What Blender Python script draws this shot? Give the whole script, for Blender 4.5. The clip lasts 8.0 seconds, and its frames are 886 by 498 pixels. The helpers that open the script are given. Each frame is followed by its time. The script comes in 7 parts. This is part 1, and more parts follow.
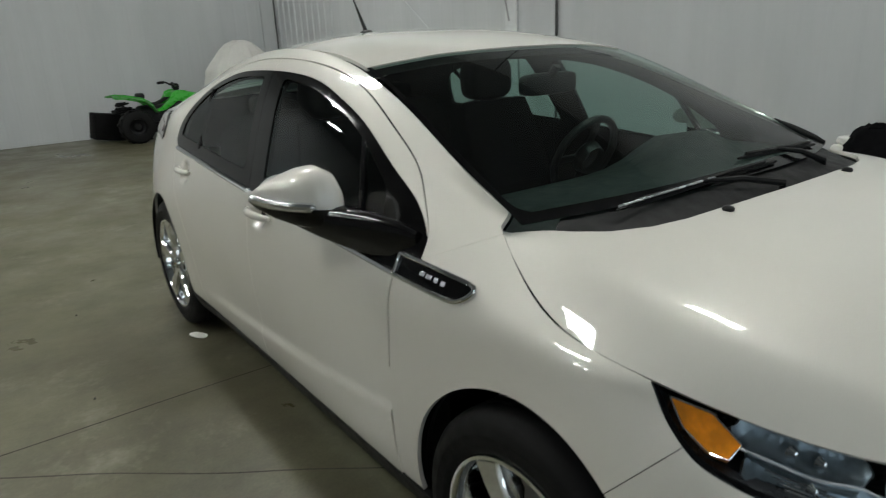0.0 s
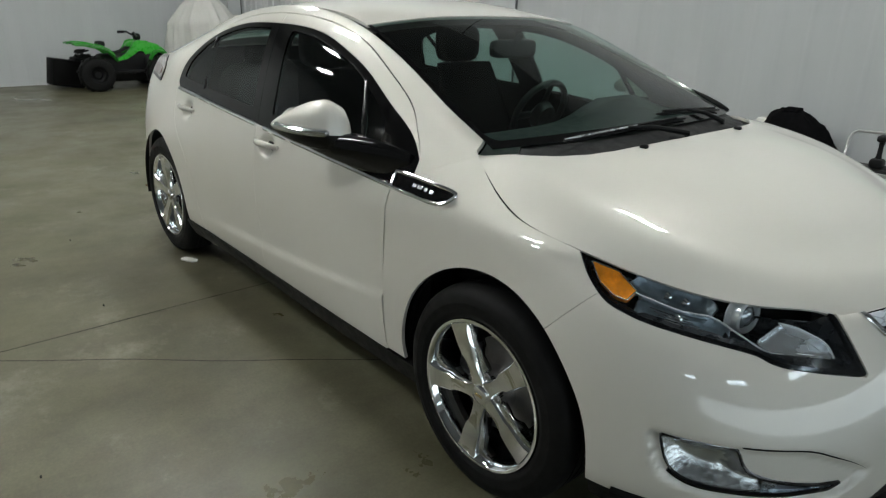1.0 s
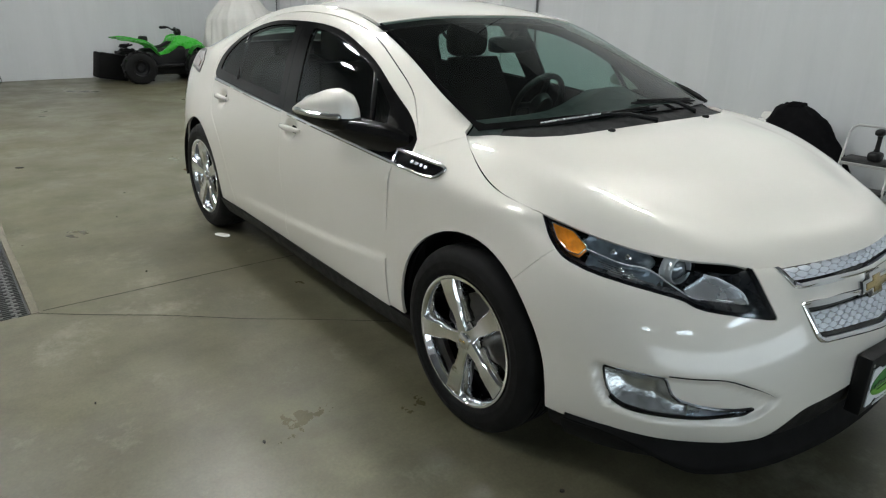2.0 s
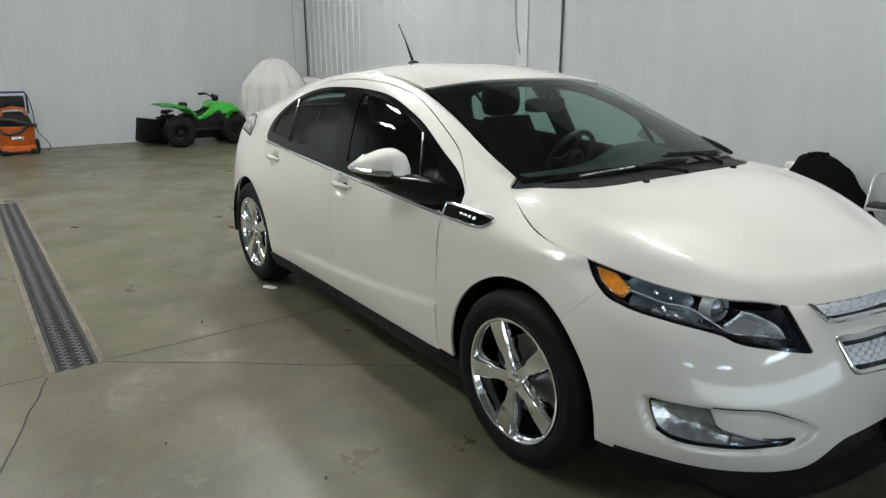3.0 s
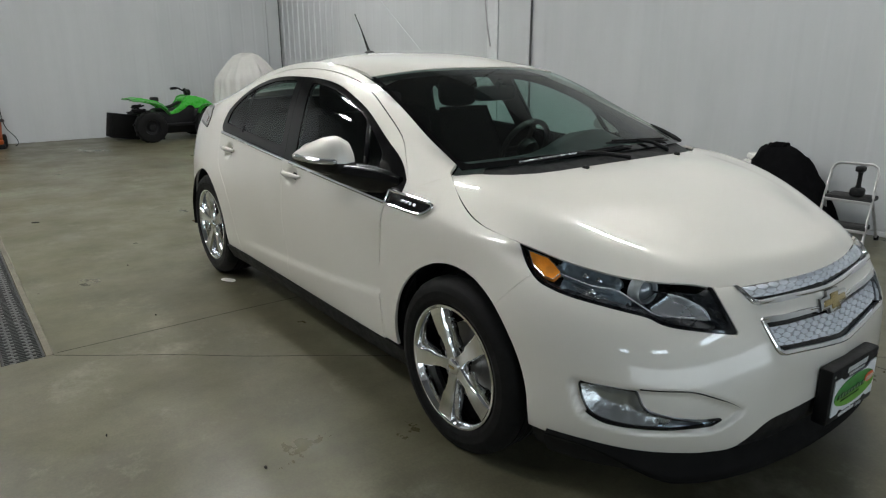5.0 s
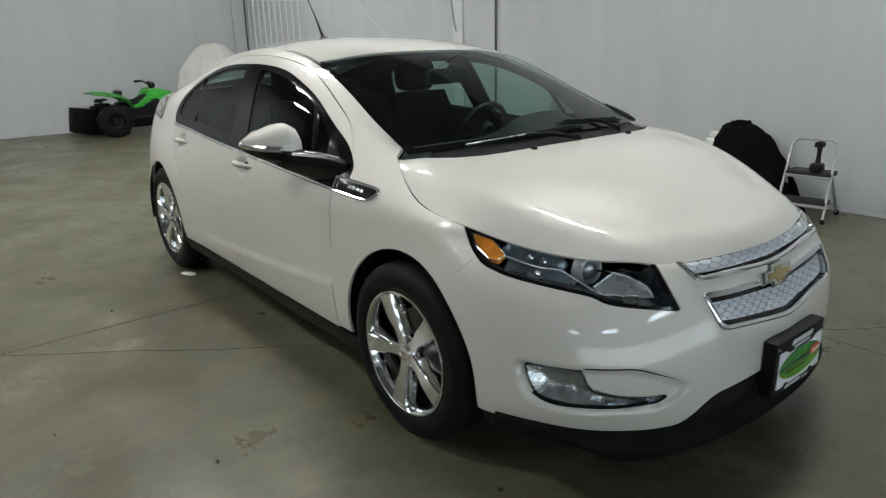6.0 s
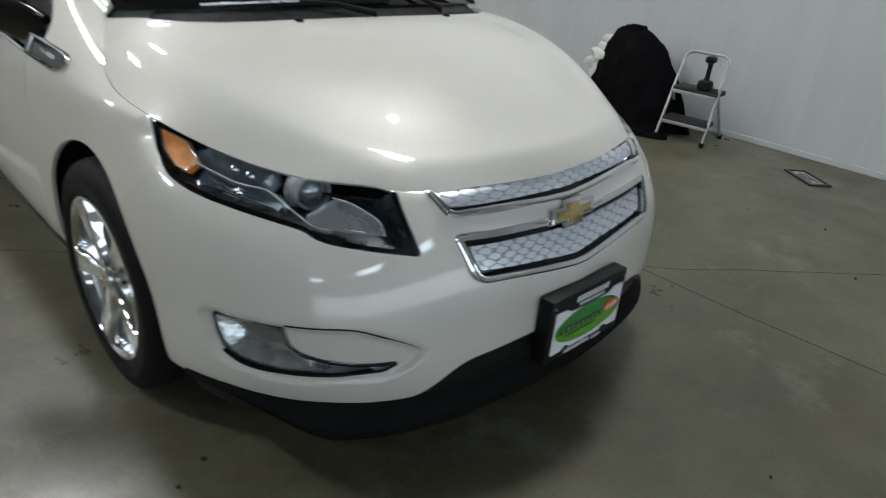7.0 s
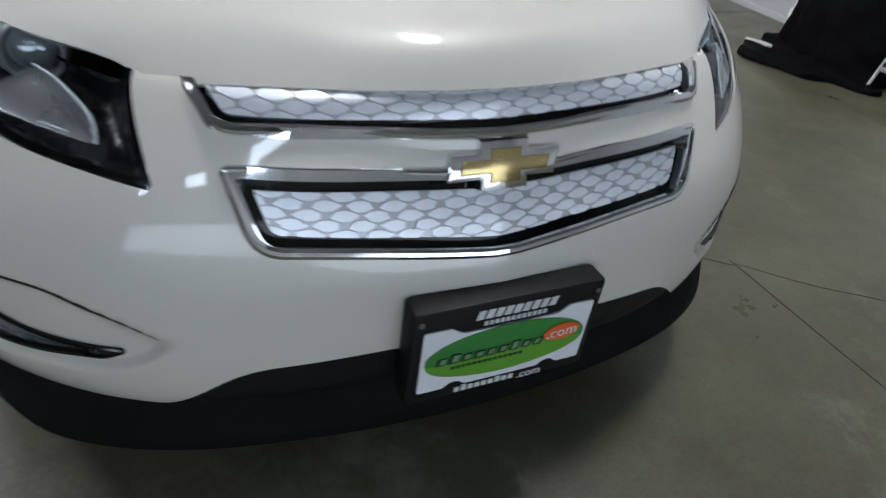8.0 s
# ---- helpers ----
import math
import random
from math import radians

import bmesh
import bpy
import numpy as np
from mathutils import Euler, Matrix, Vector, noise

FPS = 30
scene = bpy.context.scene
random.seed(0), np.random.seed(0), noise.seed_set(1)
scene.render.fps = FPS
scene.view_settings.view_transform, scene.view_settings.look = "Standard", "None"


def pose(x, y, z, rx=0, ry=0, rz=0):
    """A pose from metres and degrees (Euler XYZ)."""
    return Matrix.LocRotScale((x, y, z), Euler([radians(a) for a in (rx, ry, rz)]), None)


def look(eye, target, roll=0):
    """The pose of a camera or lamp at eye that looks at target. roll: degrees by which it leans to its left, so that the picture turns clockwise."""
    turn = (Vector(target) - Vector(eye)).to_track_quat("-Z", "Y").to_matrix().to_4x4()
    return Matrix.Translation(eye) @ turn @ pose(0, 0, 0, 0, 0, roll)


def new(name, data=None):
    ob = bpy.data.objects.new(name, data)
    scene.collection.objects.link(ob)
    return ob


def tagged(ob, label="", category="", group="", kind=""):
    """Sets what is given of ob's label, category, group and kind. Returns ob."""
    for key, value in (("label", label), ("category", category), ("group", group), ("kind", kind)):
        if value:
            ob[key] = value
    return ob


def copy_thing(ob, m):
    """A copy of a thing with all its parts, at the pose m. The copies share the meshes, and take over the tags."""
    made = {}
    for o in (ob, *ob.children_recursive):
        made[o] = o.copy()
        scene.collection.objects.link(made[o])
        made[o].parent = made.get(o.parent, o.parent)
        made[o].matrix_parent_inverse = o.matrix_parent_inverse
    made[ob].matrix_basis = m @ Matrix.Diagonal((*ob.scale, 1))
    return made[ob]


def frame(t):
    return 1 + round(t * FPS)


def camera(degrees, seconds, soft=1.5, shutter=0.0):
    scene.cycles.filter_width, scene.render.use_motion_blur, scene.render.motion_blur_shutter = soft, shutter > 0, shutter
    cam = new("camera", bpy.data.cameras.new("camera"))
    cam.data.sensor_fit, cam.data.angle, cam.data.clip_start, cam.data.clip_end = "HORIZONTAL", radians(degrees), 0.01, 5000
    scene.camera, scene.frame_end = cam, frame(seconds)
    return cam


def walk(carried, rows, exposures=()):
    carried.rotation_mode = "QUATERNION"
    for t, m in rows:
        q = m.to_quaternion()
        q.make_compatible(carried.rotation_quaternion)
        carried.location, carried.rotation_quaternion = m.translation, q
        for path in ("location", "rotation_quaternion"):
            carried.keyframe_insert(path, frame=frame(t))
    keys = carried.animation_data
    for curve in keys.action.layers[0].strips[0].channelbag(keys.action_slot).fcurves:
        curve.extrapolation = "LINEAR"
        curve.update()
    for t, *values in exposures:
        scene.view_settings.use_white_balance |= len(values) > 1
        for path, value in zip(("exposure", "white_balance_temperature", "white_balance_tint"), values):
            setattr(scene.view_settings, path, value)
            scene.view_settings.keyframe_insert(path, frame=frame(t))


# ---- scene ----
# ---------- camera ----------
cam = camera(67.1, 8.0, soft=1.1, shutter=0.25)
PATH = [
    (0, (0.848, -1.662, 1.423), (-0.693, -0.547, 0.808), -2.7),
    (0.2, (0.924, -1.752, 1.416), (-0.644, -0.681, 0.79), -3.1),
    (0.5, (1.021, -1.892, 1.395), (-0.433, -0.728, 0.666), -0.5),
    (0.7, (1.098, -1.977, 1.399), (-0.312, -0.775, 0.645), 2.2),
    (1, (1.193, -2.068, 1.417), (-0.23, -0.845, 0.724), 1.3),
    (1.2, (1.27, -2.097, 1.434), (-0.155, -0.853, 0.783), 0.3),
    (2.3, (1.602, -2.247, 1.446), (0.1, -1.131, 0.742), 1.3),
    (2.5, (1.618, -2.297, 1.459), (0.09, -1.175, 0.821), -0.4),
    (2.8, (1.627, -2.34, 1.468), (0.104, -1.195, 0.861), 0.6),
    (3, (1.63, -2.373, 1.466), (0.07, -1.248, 0.916), -0.1),
    (3.3, (1.631, -2.379, 1.470), (0.08, -1.21, 0.993), 0.9),
    (3.5, (1.636, -2.381, 1.469), (0.127, -1.173, 0.955), 2.1),
    (3.8, (1.668, -2.355, 1.456), (0.139, -1.176, 0.936), 1.9),
    (4, (1.689, -2.321, 1.469), (0.103, -1.166, 1.082), -0.2),
    (4.2, (1.7, -2.296, 1.46), (0.078, -1.193, 1.068), -1.5),
    (4.5, (1.716, -2.277, 1.453), (0.126, -1.168, 0.96), -1.0),
    (4.7, (1.721, -2.256, 1.445), (0.173, -1.111, 0.903), 0.6),
    (5.8, (1.78, -2.198, 1.412), (0.299, -0.992, 0.817), -3.0),
    (6, (1.787, -2.134, 1.411), (0.3, -0.937, 0.815), -1.4),
    (6.3, (1.78, -1.963, 1.363), (0.446, -0.673, 0.617), 2.7),
    (6.5, (1.759, -1.81, 1.347), (0.442, -0.492, 0.62), 2.1),
    (6.8, (1.744, -1.565, 1.319), (0.433, -0.280, 0.525), 4.0),
    (7, (1.754, -1.374, 1.304), (0.506, -0.083, 0.422), 5.3),
    (7.2, (1.762, -1.171, 1.266), (0.475, 0.032, 0.319), 10.2),
    (7.3, (1.764, -1.077, 1.261), (0.428, 0.048, 0.286), 11.3),
    (7.5, (1.737, -0.898, 1.242), (0.31, 0.089, 0.248), 9.8),
    (7.7, (1.706, -0.735, 1.197), (0.220, 0.129, 0.174), 8.6),
    (8, (1.608, -0.483, 1.111), (0.176, 0.308, -0.04), 8.6),
]
EXPOSURES = [(0.0, -0.50, 6360, 7), (0.5, -0.38, 6330, 7), (1.0, -0.26, 6310, 7), (1.2, -0.16, 6310, 7), (2.5, 0.11, 6240, 11), (3.5, -0.04, 6230, 11), (3.8, -0.19, 6260, 11), (4.2, -0.17, 6280, 11), (4.5, -0.15, 6300, 11),
             (6.0, -0.17, 6290, 10), (6.5, -0.17, 6200, 10), (7.0, -0.20, 6120, 11), (7.5, -0.13, 6080, 12), (8.0, -0.06, 5920, 14)]
walk(cam, [(t, look(eye, target, roll)) for t, eye, target, roll in PATH], EXPOSURES)

# ---------- light ----------
world = bpy.data.worlds.new("hall_light")
scene.world = world
world.use_nodes = True
world.node_tree.nodes["Background"].inputs[0].default_value = (0.8, 0.9, 1.0, 1)
world.node_tree.nodes["Background"].inputs[1].default_value = 0.0
scene.view_settings.exposure = 0.0

# room: inner faces of the walls, and the ceiling height
X_FAR, X_NEAR, Y_RIGHT, Y_LEFT, CEIL = -11.65, 5.6, 3.75, -12.0, 4.9


# ---------- materials ----------
def nodes_of(name):
    m = bpy.data.materials.new(name)
    m.use_nodes = True
    return m, m.node_tree, m.node_tree.nodes["Principled BSDF"]


def ramp(tree, source, stops):
    r = tree.nodes.new("ShaderNodeValToRGB")
    while len(r.color_ramp.elements) < len(stops):
        r.color_ramp.elements.new(0.5)
    for e, (p, c) in zip(r.color_ramp.elements, stops):
        e.position, e.color = p, (*c, 1) if len(c) == 3 else c
    tree.links.new(source, r.inputs[0])
    return r.outputs[0]


def noise_of(tree, scale, detail=4, rough=0.55, stretch=None, space="Object"):
    c = tree.nodes.new("ShaderNodeTexCoord")
    n = tree.nodes.new("ShaderNodeTexNoise")
    n.inputs["Scale"].default_value, n.inputs["Detail"].default_value, n.inputs["Roughness"].default_value = scale, detail, rough
    if stretch:
        mp = tree.nodes.new("ShaderNodeMapping")
        mp.inputs["Scale"].default_value = stretch
        tree.links.new(c.outputs[space], mp.inputs[0])
        tree.links.new(mp.outputs[0], n.inputs["Vector"])
    else:
        tree.links.new(c.outputs[space], n.inputs["Vector"])
    return n.outputs["Fac"]


def mixed(tree, fac, a, b, kind="MIX"):
    m = tree.nodes.new("ShaderNodeMix")
    m.data_type, m.blend_type = "RGBA", kind
    for socket, value in ((0, fac), (6, a), (7, b)):
        if isinstance(value, (int, float)):
            m.inputs[socket].default_value = value
        elif isinstance(value, tuple):
            m.inputs[socket].default_value = (*value, 1)
        else:
            tree.links.new(value, m.inputs[socket])
    return m.outputs[2]


def bumped(tree, shader, height, strength, distance):
    b = tree.nodes.new("ShaderNodeBump")
    b.inputs["Strength"].default_value, b.inputs["Distance"].default_value = strength, distance
    tree.links.new(height, b.inputs["Height"])
    tree.links.new(b.outputs[0], shader.inputs["Normal"])


def plain(name, color, rough=0.5, metal=0.0, vary=0.08, scale=12.0, bump=0.0, bump_scale=200.0, coat=0.0, spec=0.5, two_scale=True):
    """A surface of one base colour with stains and grain."""
    m, tree, sh = nodes_of(name)
    dark = tuple(c * (1 - vary) for c in color)
    light = tuple(min(1, c * (1 + vary)) for c in color)
    col = ramp(tree, noise_of(tree, scale, 5), [(0.3, dark), (0.7, light)])
    if two_scale:
        fine = ramp(tree, noise_of(tree, scale * 14, 3), [(0.3, (1 - vary * 0.6,) * 3), (0.7, (1, 1, 1))])
        col = mixed(tree, 1.0, col, fine, "MULTIPLY")
    tree.links.new(col, sh.inputs["Base Color"])
    rr = ramp(tree, noise_of(tree, scale * 2.3, 4), [(0.3, (max(0, rough - 0.07),) * 3), (0.7, (min(1, rough + 0.07),) * 3)])
    tree.links.new(rr, sh.inputs["Roughness"])
    sh.inputs["Metallic"].default_value = metal
    sh.inputs["Coat Weight"].default_value = coat
    sh.inputs["Coat Roughness"].default_value = 0.04
    sh.inputs["Specular IOR Level"].default_value = spec
    if bump:
        bumped(tree, sh, noise_of(tree, bump_scale, 4), bump, 0.002)
    return m


def paint_material():
    """Tricoat pearl white: warm base, fine flake, clear coat with faint orange peel and dust."""
    m, tree, sh = nodes_of("pearl_paint")
    tint = ramp(tree, noise_of(tree, 2.0, 3), [(0.3, (0.640, 0.620, 0.566)), (0.7, (0.668, 0.650, 0.596))])
    flake = ramp(tree, noise_of(tree, 900, 2), [(0.35, (0.95, 0.95, 0.95)), (0.65, (1, 1, 1))])
    tree.links.new(mixed(tree, 1.0, tint, flake, "MULTIPLY"), sh.inputs["Base Color"])
    sh.inputs["Roughness"].default_value = 0.44
    sh.inputs["Metallic"].default_value = 0.10
    sh.inputs["Specular IOR Level"].default_value = 0.12
    sh.inputs["Coat Weight"].default_value = 1.0
    sh.inputs["Coat IOR"].default_value = 1.62
    dust = ramp(tree, noise_of(tree, 5, 6), [(0.3, (0.022,) * 3), (0.75, (0.048,) * 3)])
    tree.links.new(dust, sh.inputs["Coat Roughness"])
    bumped(tree, sh, noise_of(tree, 130, 2), 0.012, 0.001)
    return m


def pane_material(name, tint, rough=0.0, haze=0.0, haze_color=(0.5, 0.5, 0.5), gloss=(0.60, 0.04)):
    """Thin glass: tinted see-through with a Fresnel gloss."""
    m = bpy.data.materials.new(name)
    m.use_nodes = True
    tree = m.node_tree
    tree.nodes.clear()
    out = tree.nodes.new("ShaderNodeOutputMaterial")
    mix = tree.nodes.new("ShaderNodeMixShader")
    lw = tree.nodes.new("ShaderNodeLayerWeight")
    lw.inputs["Blend"].default_value = 0.5
    power = tree.nodes.new("ShaderNodeMath")
    power.operation = "POWER"
    power.inputs[1].default_value = 5.0
    tree.links.new(lw.outputs["Facing"], power.inputs[0])
    f = tree.nodes.new("ShaderNodeMath")
    f.operation = "MULTIPLY_ADD"
    f.inputs[1].default_value, f.inputs[2].default_value = gloss
    tree.links.new(power.outputs[0], f.inputs[0])
    tr = tree.nodes.new("ShaderNodeBsdfTransparent")
    tr.inputs[0].default_value = (*tint, 1)
    gl = tree.nodes.new("ShaderNodeBsdfGlossy")
    gl.inputs["Roughness"].default_value = rough
    gl.inputs[0].default_value = (1, 1, 1, 1)
    tree.links.new(f.outputs[0], mix.inputs[0])
    tree.links.new(gl.outputs[0], mix.inputs[2])
    if haze:
        hz = tree.nodes.new("ShaderNodeMixShader")
        df = tree.nodes.new("ShaderNodeBsdfDiffuse")
        df.inputs[0].default_value = (*haze_color, 1)
        dust = ramp(tree, noise_of(tree, 6, 6), [(0.25, (haze * 0.5,) * 3), (0.8, (haze * 1.5,) * 3)])
        tree.links.new(dust, hz.inputs[0])
        tree.links.new(tr.outputs[0], hz.inputs[1])
        tree.links.new(df.outputs[0], hz.inputs[2])
        tree.links.new(hz.outputs[0], mix.inputs[1])
    else:
        tree.links.new(tr.outputs[0], mix.inputs[1])
    tree.links.new(mix.outputs[0], out.inputs[0])
    return m


def lamp_material(name, color, strength):
    m, tree, sh = nodes_of(name)
    sh.inputs["Base Color"].default_value = (0.8, 0.8, 0.8, 1)
    sh.inputs["Emission Color"].default_value = (*color, 1)
    sh.inputs["Emission Strength"].default_value = strength
    return m


def concrete_material():
    """Sealed workshop slab: olive grey, cloudy, blotched with old stains and pale scuffs, slightly glossy."""
    m, tree, sh = nodes_of("concrete")
    big = ramp(tree, noise_of(tree, 0.55, 6, 0.6), [(0.30, (0.078, 0.072, 0.044)), (0.5, (0.111, 0.105, 0.065)), (0.70, (0.138, 0.132, 0.089))])
    mid = ramp(tree, noise_of(tree, 2.6, 9, 0.70), [(0.22, (0.54, 0.53, 0.49)), (0.44, (0.86, 0.86, 0.83)), (0.58, (1.04, 1.04, 1.04)), (0.75, (1.34, 1.34, 1.36))])
    col = mixed(tree, 1.0, big, mid, "MULTIPLY")
    smear = ramp(tree, noise_of(tree, 5.5, 8, 0.75, (1.0, 0.45, 1.0)), [(0.20, (0.70, 0.68, 0.62)), (0.52, (1, 1, 1)), (0.72, (1.12, 1.12, 1.11))])
    col = mixed(tree, 1.0, col, smear, "MULTIPLY")
    # yellow-brown blotches, as of old oil and rust water
    brown = ramp(tree, noise_of(tree, 1.9, 8, 0.70, (0.8, 1.1, 1.0)), [(0.47, (0, 0, 0)), (0.74, (1, 1, 1))])
    col = mixed(tree, mixed(tree, 1.0, brown, (0.55, 0.55, 0.55), "MULTIPLY"), col, (0.088, 0.074, 0.044))
    spill = ramp(tree, noise_of(tree, 3.7, 6, 0.62, (1.2, 0.8, 1.0)), [(0.50, (0, 0, 0)), (0.84, (1, 1, 1))])
    col = mixed(tree, mixed(tree, 1.0, spill, (0.6, 0.6, 0.6), "MULTIPLY"), col, (0.058, 0.054, 0.038))
    fine = ramp(tree, noise_of(tree, 90, 4), [(0.3, (0.84, 0.84, 0.84)), (0.7, (1.06, 1.06, 1.06))])
    col = mixed(tree, 1.0, col, fine, "MULTIPLY")
    specks = ramp(tree, noise_of(tree, 26, 4, 0.6), [(0.15, (0.88, 0.87, 0.84)), (0.42, (1, 1, 1))])
    col = mixed(tree, 1.0, col, specks, "MULTIPLY")
    pale = ramp(tree, noise_of(tree, 1.7, 9, 0.75), [(0.56, (0, 0, 0)), (0.70, (1, 1, 1))])
    col = mixed(tree, mixed(tree, 1.0, pale, (0.55, 0.55, 0.55), "MULTIPLY"), col, (0.25, 0.245, 0.195))
    tree.links.new(col, sh.inputs["Base Color"])
    rr = ramp(tree, noise_of(tree, 1.6, 7, 0.65), [(0.3, (0.24,) * 3), (0.7, (0.50,) * 3)])
    tree.links.new(rr, sh.inputs["Roughness"])
    bumped(tree, sh, noise_of(tree, 45, 6), 0.10, 0.002)
    return m


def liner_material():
    """White painted steel liner, with rain-like streaks of dirt."""
    m, tree, sh = nodes_of("white_liner_steel")
    streak = ramp(tree, noise_of(tree, 3.0, 6, 0.6, (1, 1, 0.12)), [(0.3, (0.44, 0.455, 0.462)), (0.7, (0.49, 0.505, 0.512))])
    grime = ramp(tree, noise_of(tree, 0.7, 5), [(0.3, (0.94, 0.94, 0.94)), (0.7, (1, 1, 1))])
    tree.links.new(mixed(tree, 1.0, streak, grime, "MULTIPLY"), sh.inputs["Base Color"])
    rr = ramp(tree, noise_of(tree, 2.0, 5), [(0.3, (0.32,) * 3), (0.7, (0.5,) * 3)])
    tree.links.new(rr, sh.inputs["Roughness"])
    bumped(tree, sh, noise_of(tree, 2.2, 3, 0.5, (1, 1, 0.3)), 0.25, 0.01)
    return m


PAINT = paint_material()
CONCRETE = concrete_material()
LINER = liner_material()
GLASS = pane_material("windshield_glass", (0.56, 0.72, 0.67), 0.0, 0.004, (0.5, 0.52, 0.5))
SIDE_GLASS = pane_material("side_glass", (0.50, 0.63, 0.60), 0.0, 0.004, (0.4, 0.42, 0.4))
LENS = pane_material("clear_lens", (0.90, 0.93, 0.95), 0.06, gloss=(0.40, 0.014))
GLOSS_BLACK = plain("gloss_black_trim", (0.004, 0.004, 0.0045), 0.1, vary=0.1, spec=0.4)
SURROUND = plain("window_surround_black", (0.003, 0.003, 0.0033), 0.12, vary=0.03, spec=0.22)
BLACK_PLASTIC = plain("black_plastic", (0.008, 0.008, 0.0085), 0.5, vary=0.15, bump=0.15, bump_scale=500, spec=0.2)
RUBBER = plain("tyre_rubber", (0.007, 0.007, 0.007), 0.62, vary=0.2, bump=0.2, bump_scale=300, spec=0.15)
DARK_GAP = plain("shut_line_dark", (0.006, 0.006, 0.006), 0.9, spec=0.05)
CHROME = plain("chrome", (0.82, 0.83, 0.84), 0.05, 1.0, vary=0.03)
SATIN = plain("satin_silver", (0.62, 0.64, 0.67), 0.26, 0.85, vary=0.06, scale=6)
GOLD = plain("gold_emblem", (0.60, 0.47, 0.22), 0.22, 0.9, vary=0.06)
CLOTH = plain("dark_seat_cloth", (0.006, 0.006, 0.0065), 0.85, vary=0.2, bump=0.3, bump_scale=400, spec=0.1)
STEEL = plain("brake_steel", (0.32, 0.31, 0.30), 0.4, 0.9, vary=0.15)


# ---------- mesh tools: smooth lofts, clipped into panels ----------
def spline(knots, values, q):
    """Natural cubic spline through values (n, ...) at knots, read at q."""
    n = len(knots)
    h = np.diff(knots)
    a = np.zeros((n, n))
    b = np.zeros((n,) + values.shape[1:])
    a[0, 0] = a[-1, -1] = 1
    for i in range(1, n - 1):
        a[i, i - 1], a[i, i], a[i, i + 1] = h[i - 1], 2 * (h[i - 1] + h[i]), h[i]
        b[i] = 6 * ((values[i + 1] - values[i]) / h[i] - (values[i] - values[i - 1]) / h[i - 1])
    m = np.linalg.solve(a, b.reshape(n, -1)).reshape(b.shape)
    k = np.clip(np.searchsorted(knots, q, side="right") - 1, 0, n - 2)
    shape = (-1,) + (1,) * (values.ndim - 1)
    hk = h[k].reshape(shape)
    l, r = (knots[k + 1] - q).reshape(shape), (q - knots[k]).reshape(shape)
    return (m[k] * l ** 3 + m[k + 1] * r ** 3) / (6 * hk) + (values[k] / hk - m[k] * hk / 6) * l + (values[k + 1] / hk - m[k + 1] * hk / 6) * r


def chord_knots(points):
    """Mean chord length along axis 1 of (rows, columns, 3)."""
    d = np.linalg.norm(np.diff(points, axis=1), axis=2).mean(axis=0)
    return np.concatenate(([0], np.cumsum(np.maximum(d, 0.02))))


def loft(rows, step_u=0.02, step_v=0.02, fold=False):
    """A smooth sheet through character lines. Returns a mesh (V, F, A) of triangles; A holds the line coordinates u, v (whole numbers on the
    given stations and lines). fold: the last line lies on the middle plane, and the sheet crosses it level."""
    p = np.array(rows, float)
    n_lines = len(p)
    if fold:
        p = np.concatenate((p, p[-2::-1] * np.array((1, -1, 1))))
    ku, kv = chord_knots(p), chord_knots(p.transpose(1, 0, 2))
    nu, nv = int(ku[-1] / step_u) + 2, int(kv[n_lines - 1] / step_v) + 2
    qu, qv = np.linspace(0, ku[-1], nu), np.linspace(0, kv[n_lines - 1], nv)
    lines = spline(ku, p.transpose(1, 0, 2), qu)
    grid = spline(kv, lines.transpose(1, 0, 2), qv)
    v = grid.reshape(-1, 3)
    iu, iv = np.interp(qu, ku, np.arange(len(ku))), np.interp(qv, kv, np.arange(len(kv)))
    a = np.stack(np.meshgrid(iu, iv), axis=-1).reshape(-1, 2)
    i = np.arange(nv * nu).reshape(nv, nu)
    q = np.stack((i[:-1, :-1], i[:-1, 1:], i[1:, 1:], i[1:, :-1]), axis=-1).reshape(-1, 4)
    f = np.concatenate((q[:, (0, 1, 2)], q[:, (0, 2, 3)]))
    return v, f, np.concatenate((a, normals(v, f)), axis=1)


def normals(v, f):
    n = np.zeros_like(v)
    c = np.cross(v[f[:, 1]] - v[f[:, 0]], v[f[:, 2]] - v[f[:, 0]])
    for k in range(3):
        np.add.at(n, f[:, k], c)
    return n / np.maximum(np.linalg.norm(n, axis=1), 1e-12)[:, None]


def compact(v, f, a):
    used = np.unique(f)
    back = np.full(len(v), -1)
    back[used] = np.arange(len(used))
    return v[used], back[f], a[used]


